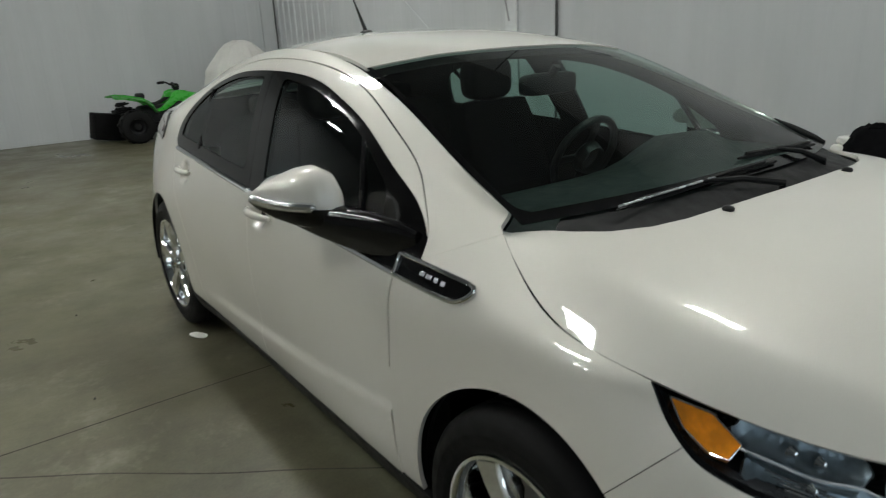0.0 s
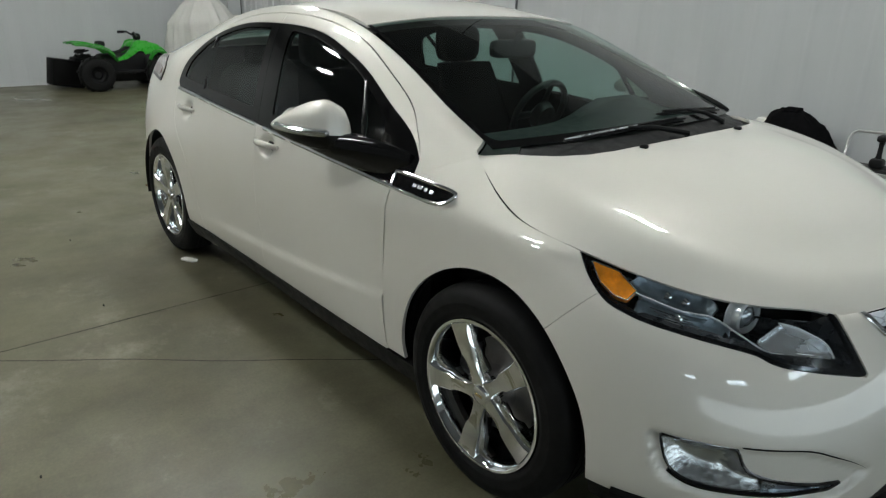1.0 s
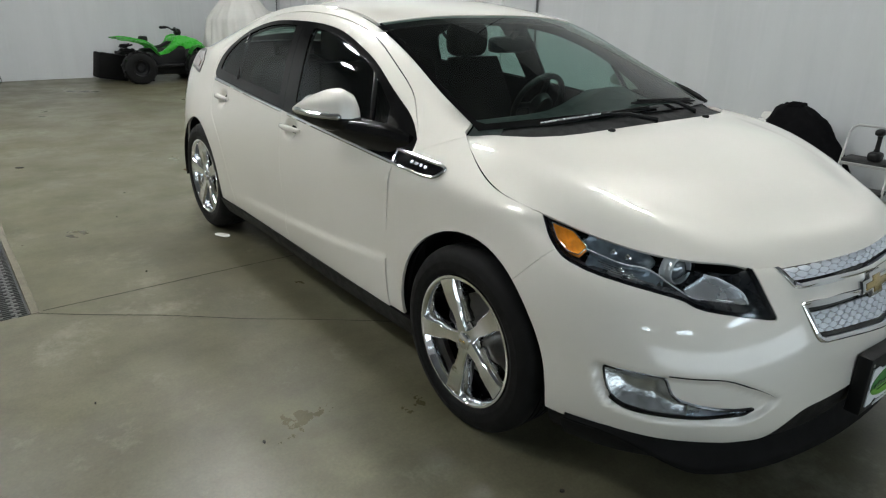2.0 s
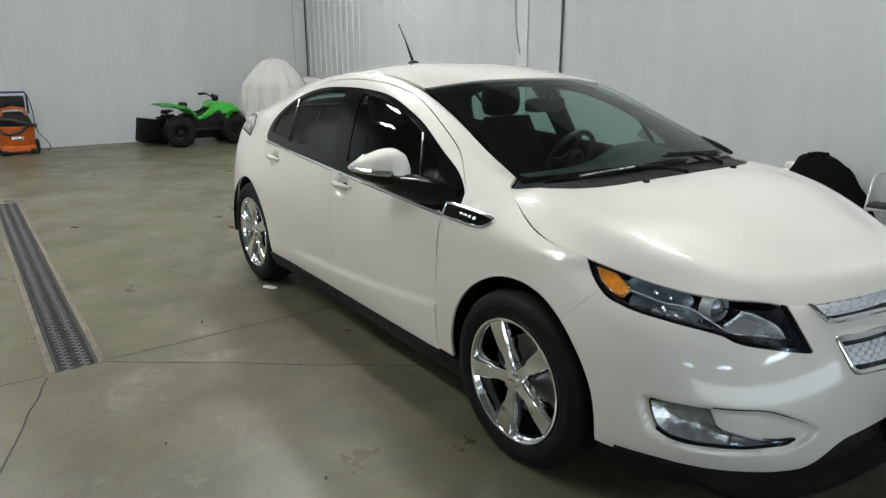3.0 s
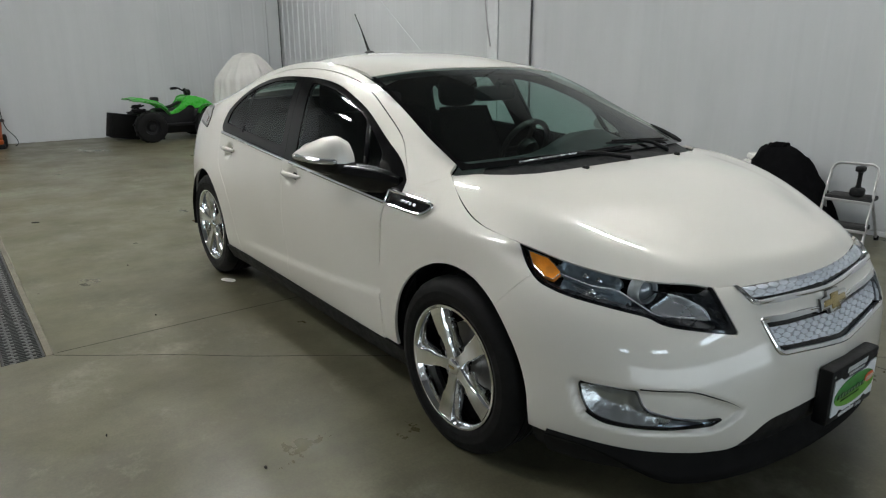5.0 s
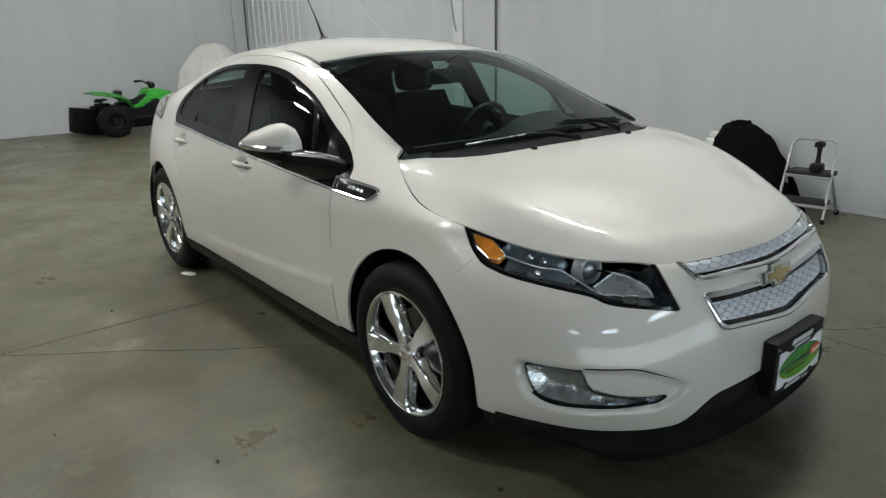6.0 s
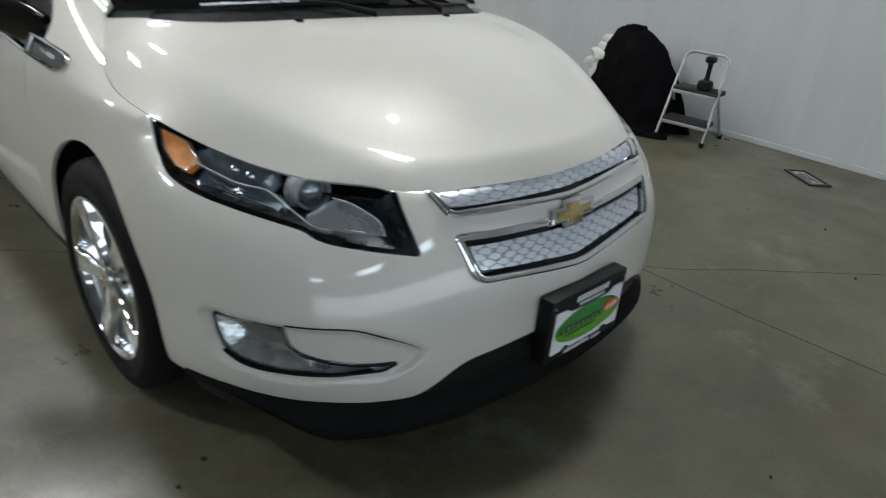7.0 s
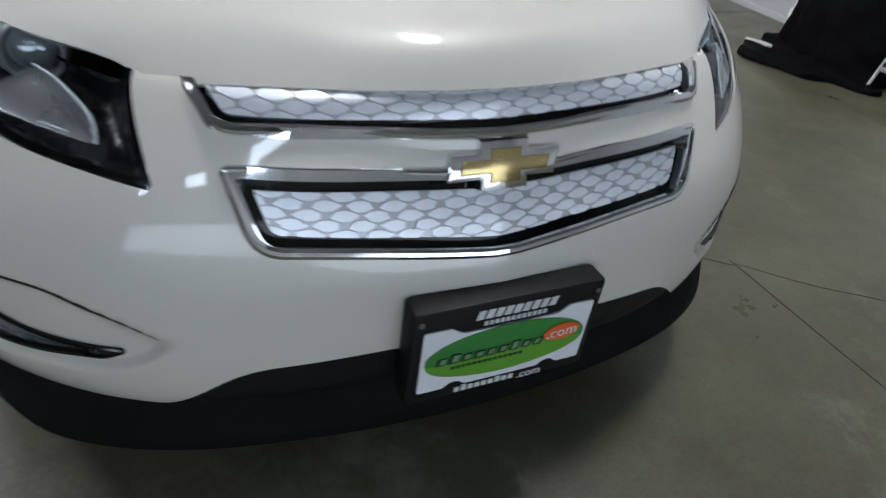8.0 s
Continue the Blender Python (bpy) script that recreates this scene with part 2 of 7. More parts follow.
def clip(mesh, field):
    """The part of a mesh where field(V, A) < 0, cut along the zero line."""
    v, f, a = mesh
    if len(f) == 0:
        return mesh
    d = field(v, a)
    d = np.where(np.abs(d) < 1e-7, -1e-7, d)
    inside = d < 0
    count = inside[f].sum(axis=1)
    keep = [tuple(t) for t in f[count == 3]]
    nv, na, made = [], [], {}

    def cross(i, j):
        key = (min(i, j), max(i, j))
        if key not in made:
            s = d[i] / (d[i] - d[j])
            made[key] = len(v) + len(nv)
            nv.append(v[i] + s * (v[j] - v[i]))
            na.append(a[i] + s * (a[j] - a[i]))
        return made[key]

    for t in f[(count == 1) | (count == 2)]:
        t = [int(k) for k in t]
        ins = [inside[k] for k in t]
        if sum(ins) == 1:
            k = ins.index(True)
            p, q, r = t[k], t[(k + 1) % 3], t[(k + 2) % 3]
            keep.append((p, cross(p, q), cross(p, r)))
        else:
            k = ins.index(False)
            p, q, r = t[k], t[(k + 1) % 3], t[(k + 2) % 3]
            x, y = cross(p, q), cross(p, r)
            keep.append((x, q, r))
            keep.append((x, r, y))
    if nv:
        v, a = np.concatenate((v, np.array(nv))), np.concatenate((a, np.array(na)))
    keep = [t for t in keep if t[0] != t[1] and t[1] != t[2] and t[0] != t[2]]
    if not keep:
        return v[:0], np.zeros((0, 3), int), a[:0]
    return compact(v, np.array(keep), a)


def rounded(corners, steps=6):
    """A closed outline from corners (a, b, radius)."""
    out, n = [], len(corners)
    for i in range(n):
        p0, p1, p2 = (np.array(corners[k % n][:2], float) for k in (i - 1, i, i + 1))
        r = corners[i][2] if len(corners[i]) > 2 else 0.0
        if r <= 0:
            out.append(p1)
            continue
        u, w = p0 - p1, p2 - p1
        lu, lw = np.linalg.norm(u), np.linalg.norm(w)
        r1, r2 = min(r, 0.48 * lu), min(r, 0.48 * lw)
        a, c = p1 + u / lu * r1, p1 + w / lw * r2
        for s in np.linspace(0, 1, steps):
            out.append((1 - s) ** 2 * a + 2 * s * (1 - s) * p1 + s * s * c)
    return np.array(out)


def away(p, outline):
    """Signed distance of points (n, 2) to a closed outline: below zero inside."""
    best = np.full(len(p), 1e9)
    odd = np.zeros(len(p), bool)
    for a, b in zip(outline, np.roll(outline, -1, axis=0)):
        e, w = b - a, p - a
        s = np.clip((w @ e) / max(e @ e, 1e-12), 0, 1)
        best = np.minimum(best, ((w - s[:, None] * e) ** 2).sum(axis=1))
        cond = (a[1] > p[:, 1]) != (b[1] > p[:, 1])
        with np.errstate(divide="ignore", invalid="ignore"):
            xx = a[0] + (p[:, 1] - a[1]) * e[0] / e[1]
        odd ^= cond & (p[:, 0] < xx)
    return np.where(odd, -1, 1) * np.sqrt(best)


def side_view(v):
    return v[:, (0, 2)]


def front_view(v):
    return v[:, (1, 2)]


def quarter_view(v):
    """Seen from the corner: the first axis runs forward round the corner."""
    return np.stack(((v[:, 0] - v[:, 1]) / math.sqrt(2), v[:, 2]), axis=1)


def inside_of(view, outline, gap=0.0):
    return lambda v, a: away(view(v), outline) + gap


def outside_of(view, outline, gap=0.0):
    return lambda v, a: gap - away(view(v), outline)


def beyond(x0, z0, x1, z1, gap=0.0):
    """Keeps what lies on the right-hand side of the line from (x0, z0) to (x1, z1) in the side view."""
    n = np.array((z1 - z0, x0 - x1)) / math.hypot(x1 - x0, z1 - z0)
    return lambda v, a: -((side_view(v) - np.array((x0, z0))) @ n) + gap


# character lines of the car's flank, from the middle of the tail round the flank to the middle of the nose: (ahead of the front axle, out, up)
FLANK = [
    [(-3.42, 0, .24), (-3.40, .45, .24), (-3.28, .66, .23), (-3.02, .765, .21), (-2.685, .82, .19), (-2.2, .815, .18), (-1.4, .81, .17),
     (-.5, .815, .17), (0, .82, .18), (.38, .815, .19), (.62, .69, .20), (.80, .42, .21), (.86, 0, .21)],
    [(-3.50, 0, .34), (-3.47, .46, .33), (-3.33, .69, .32), (-3.05, .803, .30), (-2.685, .858, .29), (-2.2, .862, .275), (-1.4, .855, .27),
     (-.5, .857, .27), (0, .868, .28), (.38, .866, .284), (.67, .73, .285), (.86, .46, .284), (.93, 0, .30)],
    [(-3.54, 0, .50), (-3.51, .47, .50), (-3.36, .705, .48), (-3.06, .815, .46), (-2.685, .869, .45), (-2.2, .884, .43), (-1.4, .881, .42),
     (-.5, .880, .43), (0, .884, .45), (.38, .880, .45), (.71, .725, .45), (.885, .44, .45), (.95, 0, .46)],
    [(-3.55, 0, .66), (-3.52, .47, .66), (-3.36, .70, .65), (-3.05, .815, .62), (-2.685, .870, .60), (-2.2, .889, .58), (-1.4, .888, .56),
     (-.5, .884, .57), (0, .890, .60), (.37, .875, .60), (.68, .71, .59), (.875, .42, .58), (.95, 0, .575)],
    [(-3.53, 0, .82), (-3.50, .46, .82), (-3.33, .685, .80), (-3.03, .798, .77), (-2.685, .853, .75), (-2.2, .878, .74), (-1.4, .882, .73),
     (-.5, .876, .73), (0, .868, .735), (.34, .838, .73), (.62, .68, .70), (.825, .42, .685), (.905, 0, .68)],
    [(-3.44, 0, .98), (-3.41, .45, .98), (-3.26, .66, .97), (-2.98, .745, .96), (-2.685, .786, .965), (-2.2, .825, .95), (-1.4, .85, .915),
     (-.5, .852, .865), (0, .845, .84), (.27, .806, .81), (.57, .63, .775), (.775, .41, .755), (.86, 0, .755)],
    [(-3.36, 0, 1.06), (-3.33, .45, 1.06), (-3.16, .64, 1.06), (-2.93, .702, 1.06), (-2.65, .750, 1.08), (-2.2, .775, 1.08), (-1.4, .795, 1.06),
     (-.55, .78, 1.0), (0, .802, .888), (.24, .795, .848), (.47, .665, .807), (.715, .44, .772), (.81, 0, .785)],
    [(-3.31, 0, 1.10), (-3.28, .42, 1.10), (-3.13, .58, 1.10), (-2.93, .635, 1.12), (-2.65, .655, 1.17), (-2.2, .645, 1.255), (-1.4, .655, 1.325),
     (-.64, .705, 1.13), (-.22, .71, 1.0), (.15, .72, .90), (.42, .58, .835), (.62, .38, .805), (.70, 0, .82)],
    [(-3.28, 0, 1.13), (-3.25, .36, 1.125), (-3.10, .50, 1.13), (-2.93, .55, 1.16), (-2.65, .555, 1.225), (-2.2, .555, 1.33), (-1.4, .56, 1.385),
     (-.64, .635, 1.195), (-.20, .69, 1.02), (.12, .64, .92), (.38, .5, .85), (.56, .33, .82), (.62, 0, .84)],
]
# bonnet lines from the edge to the middle, from the windshield to the lip
BONNET = [
    [(-.242, .709, .990), (-.10, .772, .932), (.02, .804, .886), (.13, .810, .864), (.24, .795, .848), (.40, .729, .808), (.61, .587, .7735), (.711, .478, .7605), (.735, .462, .7495)],
    [(-.19, .66, 1.001), (-.07, .715, .979), (.05, .73, .957), (.155, .73, .935), (.265, .705, .911), (.43, .635, .866), (.62, .51, .814), (.722, .44, .774), (.747, .43, .752)],
    [(-.14, .60, 1.010), (-.02, .63, .996), (.09, .64, .976), (.20, .63, .955), (.31, .60, .928), (.49, .51, .872), (.64, .42, .829), (.745, .36, .783), (.775, .355, .755)],
    [(-.02, .32, 1.014), (.07, .33, 1.008), (.17, .335, .995), (.28, .33, .973), (.40, .31, .941), (.57, .27, .885), (.72, .22, .828), (.805, .19, .786), (.83, .19, .757)],
    [(.02, 0, 1.015), (.11, 0, 1.009), (.21, 0, .997), (.32, 0, .976), (.44, 0, .944), (.61, 0, .888), (.75, 0, .83), (.83, 0, .79), (.855, 0, .757)],
]
# windshield, roof and tail lines from the edge to the middle
CROWN = [
    [(-.19, .695, 1.015), (-.60, .642, 1.184), (-1.0, .588, 1.335), (-1.4, .563, 1.385), (-1.95, .558, 1.365), (-2.4, .557, 1.29), (-2.75, .553, 1.20), (-3.05, .52, 1.137), (-3.13, .48, 1.125)],
    [(-.09, .38, 1.03), (-.52, .35, 1.211), (-.97, .33, 1.36), (-1.4, .31, 1.425), (-1.95, .31, 1.41), (-2.4, .31, 1.345), (-2.8, .30, 1.23), (-3.15, .28, 1.14), (-3.25, .26, 1.12)],
    [(-.06, 0, 1.035), (-.50, 0, 1.216), (-.95, 0, 1.365), (-1.4, 0, 1.435), (-1.95, 0, 1.425), (-2.4, 0, 1.36), (-2.83, 0, 1.245), (-3.2, 0, 1.145), (-3.3, 0, 1.12)],
]
flank = loft(FLANK, 0.016, 0.015)
bonnet = loft(BONNET, 0.015, 0.015, fold=True)
crown = loft(CROWN, fold=True)


# ---------- objects ----------
def link_mesh(name, verts, faces, mat, parent=None, label="", smooth=True):
    me = bpy.data.meshes.new(name)
    me.from_pydata([tuple(map(float, p)) for p in verts], [], [tuple(map(int, q)) for q in faces])
    me.materials.append(mat)
    if smooth:
        me.polygons.foreach_set("use_smooth", [True] * len(me.polygons))
    me.update()
    ob = new(name, me)
    if parent is not None:
        ob.parent = parent
    if label:
        tagged(ob, label)
    return ob


def part(name, bm, mat, parent=None, label="", smooth=True, sharp=35):
    """Links a bmesh as one mesh object; edges sharper than the angle stay sharp."""
    bmesh.ops.recalc_face_normals(bm, faces=bm.faces)
    me = bpy.data.meshes.new(name)
    if smooth:
        for f in bm.faces:
            f.smooth = True
        for e in bm.edges:
            if len(e.link_faces) == 2 and e.calc_face_angle() > radians(sharp):
                e.smooth = False
    bm.to_mesh(me)
    bm.free()
    me.materials.append(mat)
    ob = new(name, me)
    if parent is not None:
        ob.parent = parent
    if label:
        tagged(ob, label)
    return ob


def thing(name, label, category, group="", at=(0, 0, 0), turn=0):
    ob = new(name)
    ob.matrix_basis = pose(*at, 0, 0, turn)
    return tagged(ob, label, category, group)


def outward(mesh, way=None):
    """Turns the faces to look away from the car's core."""
    v, f, a = mesh
    c = v[f].mean(axis=1)
    n = np.cross(v[f[:, 1]] - v[f[:, 0]], v[f[:, 2]] - v[f[:, 0]])
    core = np.stack((np.clip(c[:, 0], -2.6, 0.1), 0 * c[:, 1], np.full(len(c), 0.6)), axis=1)
    if ((c - core) * n).sum() > 0:
        return v, f, a
    return v, f[:, ::-1], np.concatenate((a[:, :2], -a[:, 2:]), axis=1)


def both(mesh):
    """A half sheet and its mirror image, joined at the middle plane."""
    v, f, a = mesh
    v = v.copy()
    mid = np.abs(v[:, 1]) < 1e-4
    v[mid, 1] = 0
    back = np.arange(len(v))
    back[~mid] = len(v) + np.arange((~mid).sum())
    a = a.copy()
    a[mid, 3] = 0
    flip = np.array((1, 1, 1, -1, 1))
    return np.concatenate((v, v[~mid] * np.array((1, -1, 1)))), np.concatenate((f, back[f][:, ::-1])), np.concatenate((a, a[~mid] * flip))


def mirrored(mesh, side):
    v, f, a = mesh
    return (v, f, a) if side > 0 else (v * np.array((1, -1, 1)), f[:, ::-1], a * np.array((1, 1, 1, -1, 1)))


def unit(n):
    return n / np.maximum(np.linalg.norm(n, axis=1), 1e-9)[:, None]


def moved(mesh, d):
    """A sheet pressed inwards by d (one depth for each vertex), with its normals worked out anew."""
    v, f, a = mesh
    n = unit(a[:, 2:])
    w = v - n * np.broadcast_to(np.asarray(d, float), (len(v),))[:, None]
    fresh = normals(w, f)
    sure = (fresh * n).sum(axis=1) > 0.3
    return w, f, np.concatenate((a[:, :2], np.where(sure[:, None], fresh, n)), axis=1)


def panel(name, mesh, mat, parent, side=1, depth=0.012, label="", sink=0.0):
    """Links a clipped sheet as a panel whose rim is folded inwards."""
    v, f, a = mirrored(mesh, side)
    n = unit(a[:, 2:])
    if sink:
        v = v - n * sink
    edges = {}
    for t in f:
        for i, j in ((t[0], t[1]), (t[1], t[2]), (t[2], t[0])):
            if (j, i) in edges:
                del edges[(j, i)]
            else:
                edges[(i, j)] = True
    verts, faces, shade = [tuple(p) for p in v], [tuple(t) for t in f], [tuple(p) for p in n]
    if depth:
        top, low = {}, {}
        side_n = {}
        for i, j in edges:
            c = np.cross(v[j] - v[i], n[i])
            for k in (i, j):
                side_n[k] = side_n.get(k, 0) + c
        for i, j in edges:
            for k in (i, j):
                if k not in top:
                    out = side_n[k] / max(np.linalg.norm(side_n[k]), 1e-9)
                    top[k] = len(verts)
                    verts.append(tuple(v[k]))
                    low[k] = len(verts)
                    verts.append(tuple(v[k] - n[k] * depth))
                    shade += [tuple(out), tuple(out)]
            faces.append((top[j], top[i], low[i], low[j]))
    ob = link_mesh(name, verts, faces, mat, parent, label)
    ob.data.normals_split_custom_set_from_vertices(shade)
    return ob


def dished(mesh, view, outline, depth, slope=1.2):
    """A sheet pressed inwards, away from its outline."""
    d = np.clip(-away(view(mesh[0]), outline) * slope, 0, depth)
    return moved(mesh, d)


def ease(t):
    t = np.clip(t, 0, 1)
    return t * t * (3 - 2 * t)


def smooth_on(mesh, view, p, k=14):
    """The place and outward normal of a sheet at p in that view, by a plane fit to the nearest vertices."""
    v, f, a = mesh
    d = view(v) - np.array(p)
    r = np.hypot(d[:, 0], d[:, 1])
    near = np.argsort(r)[:k]
    w = np.exp(-(r[near] / 0.02) ** 2) + 1e-3
    q = np.column_stack((d[near], np.ones(k))) * w[:, None]
    lhs = q.T @ q + np.diag((1e-6, 1e-6, 0))
    place = np.linalg.solve(lhs, q.T @ (v[near] * w[:, None]))[2]
    n = (a[near, 2:] * w[:, None]).sum(axis=0)
    return place, n / np.linalg.norm(n)


def frame_at(place, normal, up=(0, 0, 1)):
    """A pose whose z axis is the normal and whose y axis points up as far as it can."""
    z = Vector(normal).normalized()
    x = Vector(up).cross(z).normalized()
    y = z.cross(x)
    m = Matrix((x, y, z)).transposed().to_4x4()
    m.translation = Vector(place)
    return m


def box_bm(sx, sy, sz, bevel=0.0, segments=2, m=None):
    bm = bmesh.new()
    bmesh.ops.create_cube(bm, size=1.0, matrix=Matrix.Diagonal((sx, sy, sz, 1)))
    if bevel:
        bmesh.ops.bevel(bm, geom=bm.edges[:], offset=bevel, segments=segments, affect="EDGES", profile=0.5)
    if m is not None:
        bm.transform(m)
    return bm


def lathe_bm(profile, steps=48, m=None, arc=360.0, start=0.0):
    """Turns (radius, height) pairs about z."""
    bm = bmesh.new()
    full = arc >= 360
    n = steps if full else steps + 1
    rings = []
    for i in range(n):
        t = radians(start + arc * i / steps)
        rings.append([bm.verts.new((r * math.cos(t), r * math.sin(t), h)) for r, h in profile])
    for i in range(steps):
        a, b = rings[i], rings[(i + 1) % n]
        for k in range(len(profile) - 1):
            bm.faces.new((a[k], b[k], b[k + 1], a[k + 1]))
    bmesh.ops.remove_doubles(bm, verts=bm.verts, dist=1e-6)
    if m is not None:
        bm.transform(m)
    return bm


def tube_bm(points, radius, sides=10, closed=False, scale=None, m=None):
    """A tube along points; scale gives each point's factor."""
    bm = bmesh.new()
    pts = [Vector(p) for p in points]
    n = len(pts)
    rings = []
    ref = None
    for i, p in enumerate(pts):
        d = (pts[(i + 1) % n] - pts[i - 1]) if closed else (pts[min(i + 1, n - 1)] - pts[max(i - 1, 0)])
        d.normalize()
        if ref is None:
            ref = Vector((0, 0, 1)) if abs(d.z) < 0.9 else Vector((1, 0, 0))
        x = (ref - d * ref.dot(d)).normalized()
        ref = x
        y = d.cross(x)
        r = radius * (scale[i] if scale else 1)
        rings.append([bm.verts.new(p + x * (r * math.cos(2 * math.pi * k / sides)) + y * (r * math.sin(2 * math.pi * k / sides))) for k in range(sides)])
    for i in range(n if closed else n - 1):
        a, b = rings[i], rings[(i + 1) % n]
        for k in range(sides):
            bm.faces.new((a[k], a[(k + 1) % sides], b[(k + 1) % sides], b[k]))
    if not closed:
        bm.faces.new(rings[0][::-1])
        bm.faces.new(rings[-1])
    if m is not None:
        bm.transform(m)
    return bm


def resample(line, n):
    line = np.array(line)
    k = np.concatenate(([0], np.cumsum(np.linalg.norm(np.diff(line, axis=0), axis=1))))
    return np.stack([np.interp(np.linspace(0, k[-1], n), k, line[:, i]) for i in range(3)], axis=1)


def curve_points(points, steps=8, closed=False):
    """A smooth line through points."""
    p = np.array(points, float)
    if closed:
        p = np.concatenate((p[-3:], p, p[:3]))
    k = np.concatenate(([0], np.cumsum(np.linalg.norm(np.diff(p, axis=0), axis=1))))
    lo, hi = (k[3], k[-3]) if closed else (k[0], k[-1])
    q = np.linspace(lo, hi, steps * (len(points)) + (0 if closed else 1), endpoint=not closed)
    return spline(k, p, q)


def slab_bm(outline, thickness, bevel=0.0, m=None):
    """A plate of that outline in xy, from z = 0 up."""
    bm = bmesh.new()
    f = bm.faces.new([bm.verts.new((p[0], p[1], 0)) for p in outline])
    if f.normal.z > 0:
        f.normal_flip()
    r = bmesh.ops.extrude_face_region(bm, geom=[f])
    vs = [g for g in r["geom"] if isinstance(g, bmesh.types.BMVert)]
    bmesh.ops.translate(bm, verts=vs, vec=(0, 0, thickness))
    if bevel:
        es = [e for e in bm.edges if all(abs(v.co.z - thickness) < 1e-6 for v in e.verts)]
        bmesh.ops.bevel(bm, geom=es, offset=bevel, segments=2, affect="EDGES", profile=0.5)
    if m is not None:
        bm.transform(m)
    return bm


def merged(*bms):
    out = bmesh.new()
    for b in bms:
        me = bpy.data.meshes.new("tmp")
        b.to_mesh(me)
        b.free()
        out.from_mesh(me)
        bpy.data.meshes.remove(me)
    return out


def hull_bm(shape, nu=32, nv=18):
    """A closed body: shape(u, v) gives a point for u round (0..1) and v from pole to pole (0..1)."""
    bm = bmesh.new()
    rows = [[bm.verts.new(shape(i / nu, j / nv)) for i in range(nu)] for j in range(1, nv)]
    a, b = bm.verts.new(shape(0, 0)), bm.verts.new(shape(0, 1))
    for j in range(len(rows) - 1):
        for i in range(nu):
            bm.faces.new((rows[j][i], rows[j][(i + 1) % nu], rows[j + 1][(i + 1) % nu], rows[j + 1][i]))
    for i in range(nu):
        bm.faces.new((a, rows[0][(i + 1) % nu], rows[0][i]))
        bm.faces.new((b, rows[-1][i], rows[-1][(i + 1) % nu]))
    return bm


def blob(cx, cy, cz, rx, ry, rz, e1=1.0, e2=1.0, turn=0.0, lump=0.0, seed=0.0):
    """A superellipsoid for hull_bm, turned about z."""
    def power(c, e):
        return math.copysign(abs(c) ** e, c)
    ct, st = math.cos(radians(turn)), math.sin(radians(turn))

    def shape(u, v):
        th, ph = 2 * math.pi * u, math.pi * (v - 0.5)
        x = rx * power(math.cos(ph), e1) * power(math.cos(th), e2)
        y = ry * power(math.cos(ph), e1) * power(math.sin(th), e2)
        z = rz * power(math.sin(ph), e1)
        if lump:
            k = 1 + lump * noise.fractal(Vector((x * 3 + seed, y * 3 - seed, z * 3)), 0.8, 2.0, 4)
            x, y, z = x * k, y * k, z * k
        return Vector((cx + x * ct - y * st, cy + x * st + y * ct, cz + z))
    return shape


# ---------- the car: x ahead of the front axle, right flank at y < 0 ----------


def blunted(mesh):
    """The nose set back towards its middle, most of all at the bar between the grilles."""
    v, f, a = mesh
    n = unit(a[:, 2:])
    heights, depths = [.28, .49, .53, .55, .61, .665, .70, .75, .80], [.010, .015, .023, .035, .048, .052, .045, .028, .028]
    d = sum(np.interp(v[:, 2] + s, heights, depths) for s in (-.016, -.008, 0.0, .008, .016)) / 5
    w = v.copy()
    w[:, 0] -= d * np.clip(1 - (v[:, 1] / 0.5) ** 2, 0, 1) ** 2 * ease((v[:, 0] - 0.45) / 0.35)
    fresh = normals(w, f)
    sure = (fresh * n).sum(axis=1) > 0.3
    return w, f, np.concatenate((a[:, :2], np.where(sure[:, None], fresh, n)), axis=1)


flank, bonnet, crown = blunted(outward(flank)), blunted(outward(bonnet)), outward(crown)
car = thing("parked_car", "pearl white five-door hatchback car parked on the concrete floor", "car")

GAP = 0.0015
# outlines in the side view (ahead, up)
ARCHES = [(-0.010, 0.335, 0.387), (-2.685, 0.335, 0.377)]
FRAME_ARC = [(-.405, .915), (-.405, .94), (-.455, 1.01), (-.54, 1.085), (-.70, 1.175), (-.92, 1.27), (-1.23, 1.342), (-1.50, 1.36), (-1.72, 1.356), (-2.0, 1.325), (-2.27, 1.245), (-2.42, 1.13), (-2.47, 1.02)]
BELT = [(-.484, .868), (-.85, .89), (-1.28, .915), (-1.68, .938), (-2.05, .958), (-2.40, .972)]
DLO_ARC = [(-.375, .915), (-.40, .945), (-.49, 1.02), (-.60, 1.075), (-.82, 1.187), (-1.0, 1.252), (-1.12, 1.286), (-1.40, 1.318), (-1.66, 1.319), (-1.95, 1.303), (-2.13, 1.272), (-2.30, 1.205), (-2.38, 1.12), (-2.44, 1.0)]
B_FRONT, B_REAR = ((-1.345, .99), (-1.445, 1.32)), ((-1.49, .99), (-1.60, 1.33))


def smooth_outline(*lines):
    out = []
    for line in lines:
        c = curve_points([(x, 0, z) for x, z in line], 4)
        out += [(p[0], p[2]) for p in c]
    return np.array(out)


DLO = smooth_outline(BELT[::-1], DLO_ARC)
DOORS = smooth_outline([(-2.08, .285), (-1.4, .275), (-.495, .272)], [(-.495, .30), (-.498, .55), (-.484, .86)], [(-.480, .875), (-.42, .89)], FRAME_ARC,
                       [(-2.45, .93), (-2.40, .80), (-2.28, .70), (-2.19, .58), (-2.13, .42)])


HANDLES = ((-1.325, .858), (-2.235, .884))


